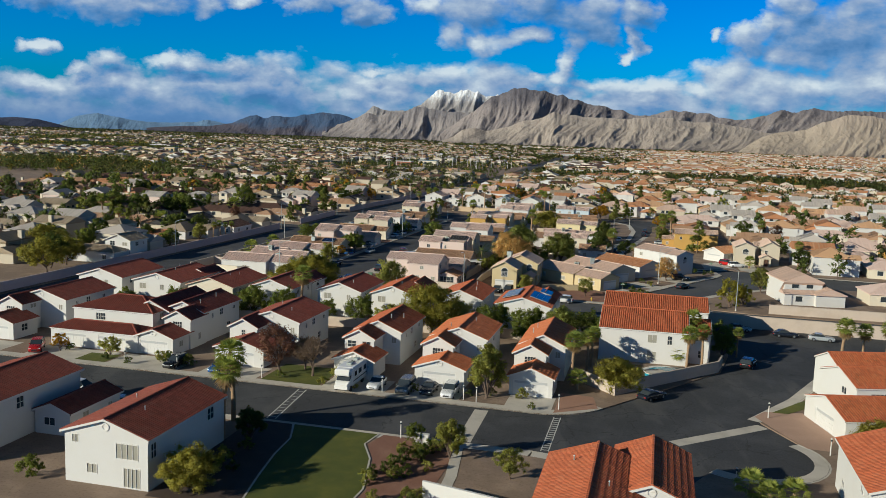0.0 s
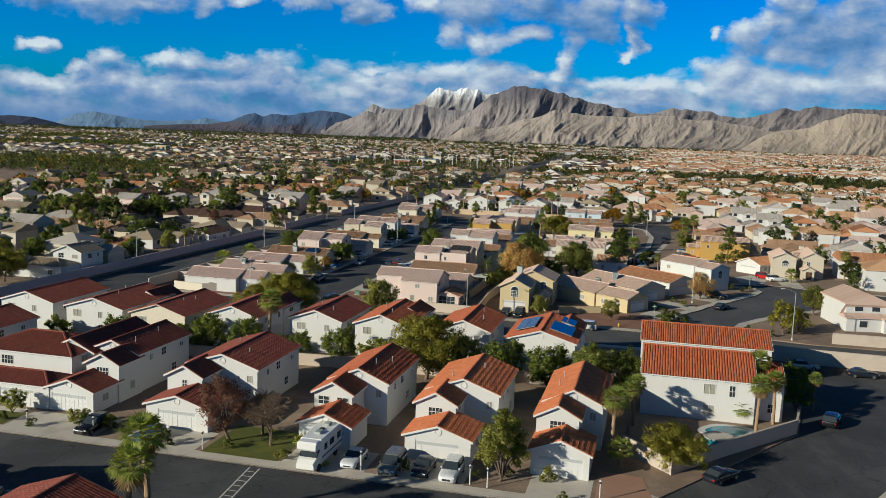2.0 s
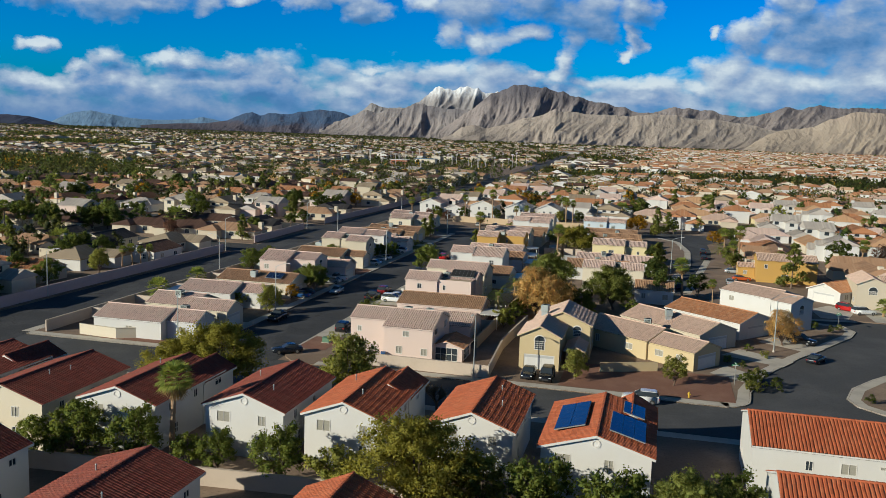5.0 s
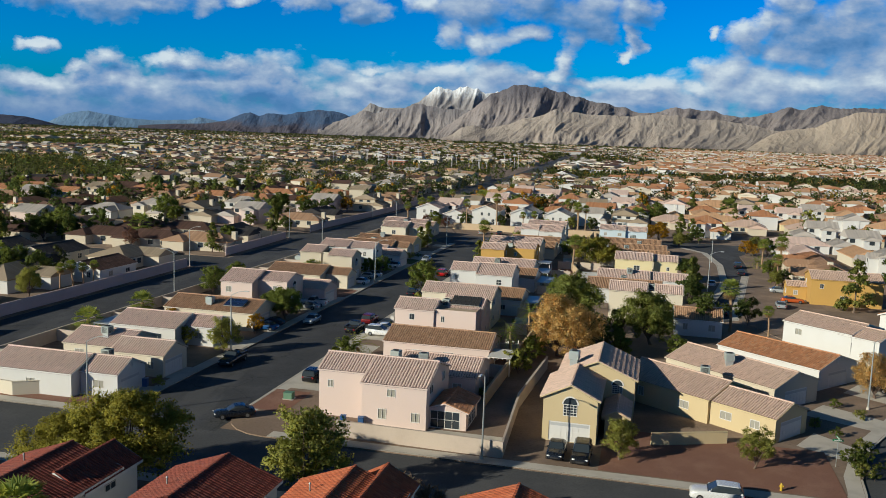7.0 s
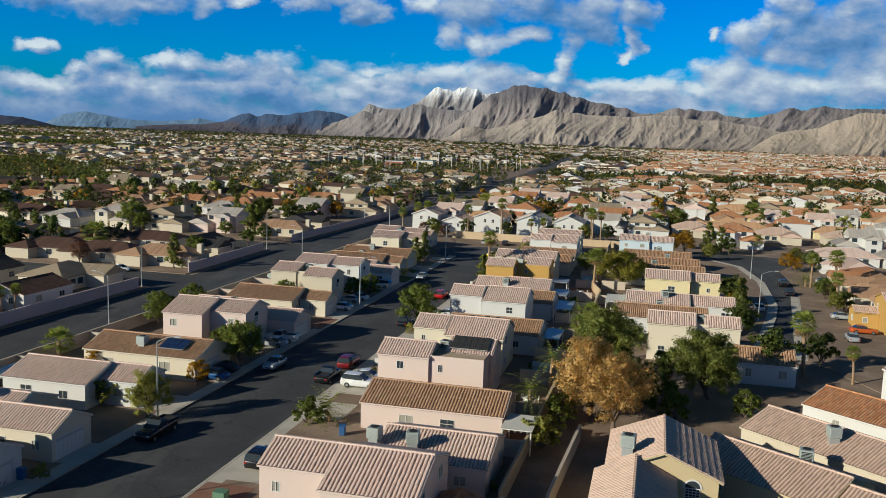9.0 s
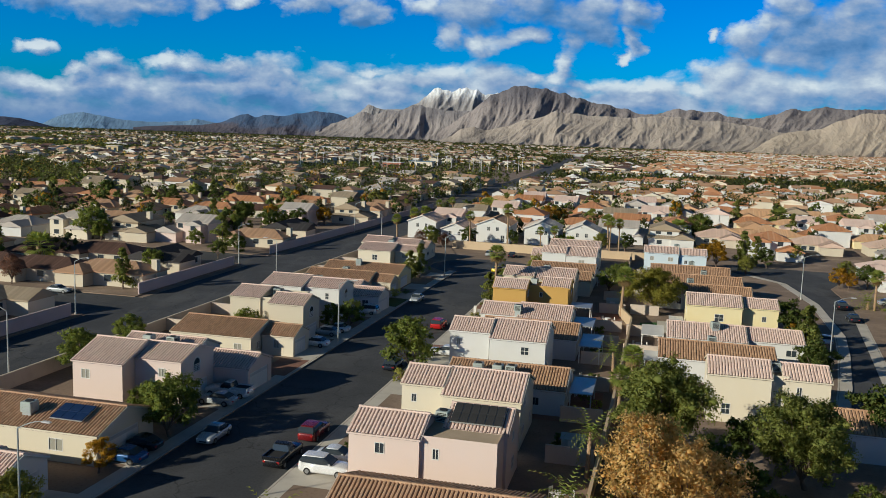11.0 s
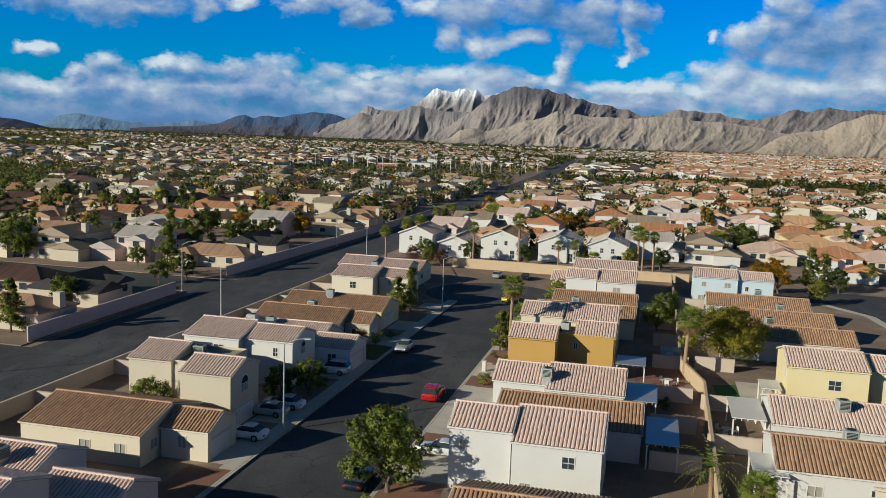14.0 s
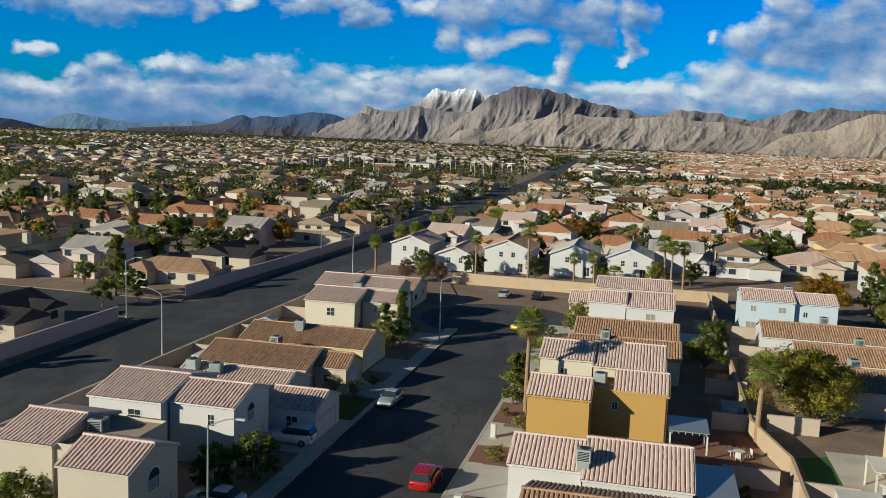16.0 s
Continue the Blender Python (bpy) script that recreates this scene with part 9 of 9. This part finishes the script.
M_BOXGREEN = material("cabinet_green", (0.10, 0.20, 0.13), 0.6)
for a in ((-68.6, 324.4, 0.9, 0.6, 0.9), (-69.6, 311.6, 0.5, 0.5, 1.3), (-69.4, 295.6, 0.6, 0.6, 0.7), (-69.0, 247.4, 0.6, 0.6, 0.8)):
    utility_box(*a, M_TRIM, "pale metal utility cabinet by the sidewalk")
for a in ((-67.6, 200.8, 1.1, 0.9, 0.8), (-24.0, 92.4, 0.8, 0.6, 1.1), (-25.0, 92.6, 0.7, 0.6, 1.2), (-88.0, 199.8, 0.7, 0.6, 0.6)):
    utility_box(*a, M_BOXGREEN if a[0] < -60 else M_TRIM, "green metal utility cabinet by the sidewalk" if a[0] < -60 else "pale metal utility cabinet on gravel")


def hydrant():
    t = thing("fire_hydrant", at(-12.9, 190.4), "yellow fire hydrant by the sidewalk", "hydrant")
    yl = paint("hydrant_yellow", (0.5, 0.33, 0.03), 0.5, 0.0)
    bm = bmesh.new()
    add_rod(bm, (0, 0, -0.02), (0, 0, 0.62), 0.13, 0.12, 10)
    part("barrel", bm, yl, t)
    bm = bmesh.new()
    add_rod(bm, (0, 0, 0.62), (0, 0, 0.8), 0.15, 0.05, 10)
    part("bonnet", bm, yl, t)
    bm = bmesh.new()
    add_rod(bm, (-0.22, 0, 0.48), (0.22, 0, 0.48), 0.07, 0.07, 8)
    part("nozzle", bm, yl, t)


hydrant()


def pool():
    t = thing("swimming_pool", at(2.6, 136.0, 0.0, 8), "blue swimming pool with pale deck", "pool")
    ring = [(2.6 * cos(a) * (1 + 0.18 * sin(2 * a)), 1.7 * sin(a)) for a in (2 * pi * i / 28 for i in range(28))]
    bm = bmesh.new()
    inn = [bm.verts.new((x, y, 0.05)) for x, y in ring]
    out = [bm.verts.new((x * 1.35, y * 1.45, 0.05)) for x, y in ring]
    dn = [bm.verts.new((x * 1.35, y * 1.45, -0.02)) for x, y in ring]
    for i in range(28):
        j = (i + 1) % 28
        bm.faces.new((inn[i], out[i], out[j], inn[j]))
        bm.faces.new((out[i], dn[i], dn[j], out[j]))
    part("deck", bm, STUCCO["white"], t)
    bm = bmesh.new()
    bm.faces.new([bm.verts.new((x, y, 0.035)) for x, y in ring])
    part("water", bm, M_WATER, t, "clear blue pool water")


pool()


def spa():
    t = thing("spa", at(1.2, 131.2), "round raised spa with teal sides beside a pool", "spa")
    bm = bmesh.new()
    add_rod(bm, (0, 0, -0.02), (0, 0, 0.75), 1.55, 1.6, 24)
    part("tub", bm, material("spa_tile", (0.03, 0.26, 0.36), 0.3, stain=0.4, grain=0.2), t, "teal-blue tiled side")
    bm = bmesh.new()
    add_rod(bm, (0, 0, 0.754), (0, 0, 0.86), 1.72, 1.66, 24)
    part("cover", bm, M_CONC, t, "pale tan spa cover")


spa()
sheet("lawn", [(16.4, 119.0), (18.4, 119.0), (21.6, 123.0), (22.4, 127.4), (20.8, 125.4)], 0.03, M_GRASS, "green lawn strip beside the paved driveway", "lawn")
# pipes that stand up from the near red roofs
def vent_pipe():
    t = thing("vent_pipe", Matrix.Identity(4), "thin metal vent pipe on a tiled roof", "vent pipe", "roof vents")
    bm = bmesh.new()
    add_rod(bm, (0, 0, -0.5), (0, 0, 0.55), 0.06, 0.06, 8)
    part("pipe", bm, M_METAL, t)
    bm = bmesh.new()
    add_rod(bm, (0, 0, 0.55), (0, 0, 0.65), 0.1, 0.04, 8)
    part("cowl", bm, M_METAL, t)
    return t


VENT = vent_pipe()
for u, v0 in ((-15, 126), (-27.6, 126), (-40.2, 126), (-58, 126), (-74.2, 127), (-47.3, 157), (-57.6, 156), (-34.6, 158), (-70.6, 155), (-50.4, 74), (-4, 70), (-93.2, 152), (-81.5, 151)):
    for k in range(2):
        side = rc.choice((-1, 1))
        off = rc.uniform(0.8, 2.2)
        place(VENT, at(u + side * off, v0 + k * 4.5 + rc.uniform(0, 2), 6.7 - off * 0.33))


# ---------------------------------------------------------------- landmarks in the distance
def long_hall(u, v, w, d, h, wall, roofm, label, turn=0):
    t = thing("hall", at(u, v, 0, turn), label, "building")
    part("wall", box(-w / 2, -d / 2, -0.2, w / 2, d / 2, h), wall, t)
    part("roof", box(-w / 2 - 0.5, -d / 2 - 0.5, h + 0.004, w / 2 + 0.5, d / 2 + 0.5, h + 0.6), roofm, t)
    for k in range(int(w / 6)):
        part("window", box(-w / 2 + 3 + k * 6 - 1.4, -d / 2 - 0.05, 1.2, -w / 2 + 3 + k * 6 + 1.4, -d / 2 + 0.02, h - 1.4), M_PANE, t)


M_BRICKRED = material("painted_red", (0.30, 0.11, 0.065), 0.8)
M_SLATE = material("slate_blue_roof", (0.10, 0.17, 0.24), 0.6)
long_hall(-282, 950, 18, 10, 3.8, M_BRICKRED, STUCCO["white"], "low red hall with a white roof edge")
long_hall(-258, 965, 22, 12, 5.4, STUCCO["cream"], M_SLATE, "long cream hall with a slate-blue roof")
long_hall(-640, 905, 46, 20, 5.0, STUCCO["white"], STUCCO["white"], "long white commercial hall far off", 6)
long_hall(-568, 935, 12, 10, 9.0, STUCCO["ochre"], STUCCO["cream"], "tall ochre hall far across town", 6)
long_hall(-560, 1500, 60, 26, 6.0, STUCCO["white"], STUCCO["white"], "long white commercial hall far off", 6)
rp = random.Random(8)
FIELD = None
for i in range(46):
    u, v = rp.uniform(-330, -150), rp.uniform(800, 1060)
    if FIELD is None:
        FIELD = thing("floodlight_mast", Matrix.Identity(4), "slim pale floodlight mast of a sports field", "mast", "floodlight masts")
        bm = bmesh.new()
        add_rod(bm, (0, 0, -0.2), (0, 0, 14), 0.22, 0.14, 6)
        part("pole", bm, M_TRIM, FIELD)
        part("lamp_bar", box(-1.3, -0.2, 13.4, 1.3, 0.2, 14.6, 0.05), M_LAMP, FIELD)
    place(FIELD, at(u, v, -0.15, rp.uniform(0, 40)), rp.uniform(0.7, 1.05))
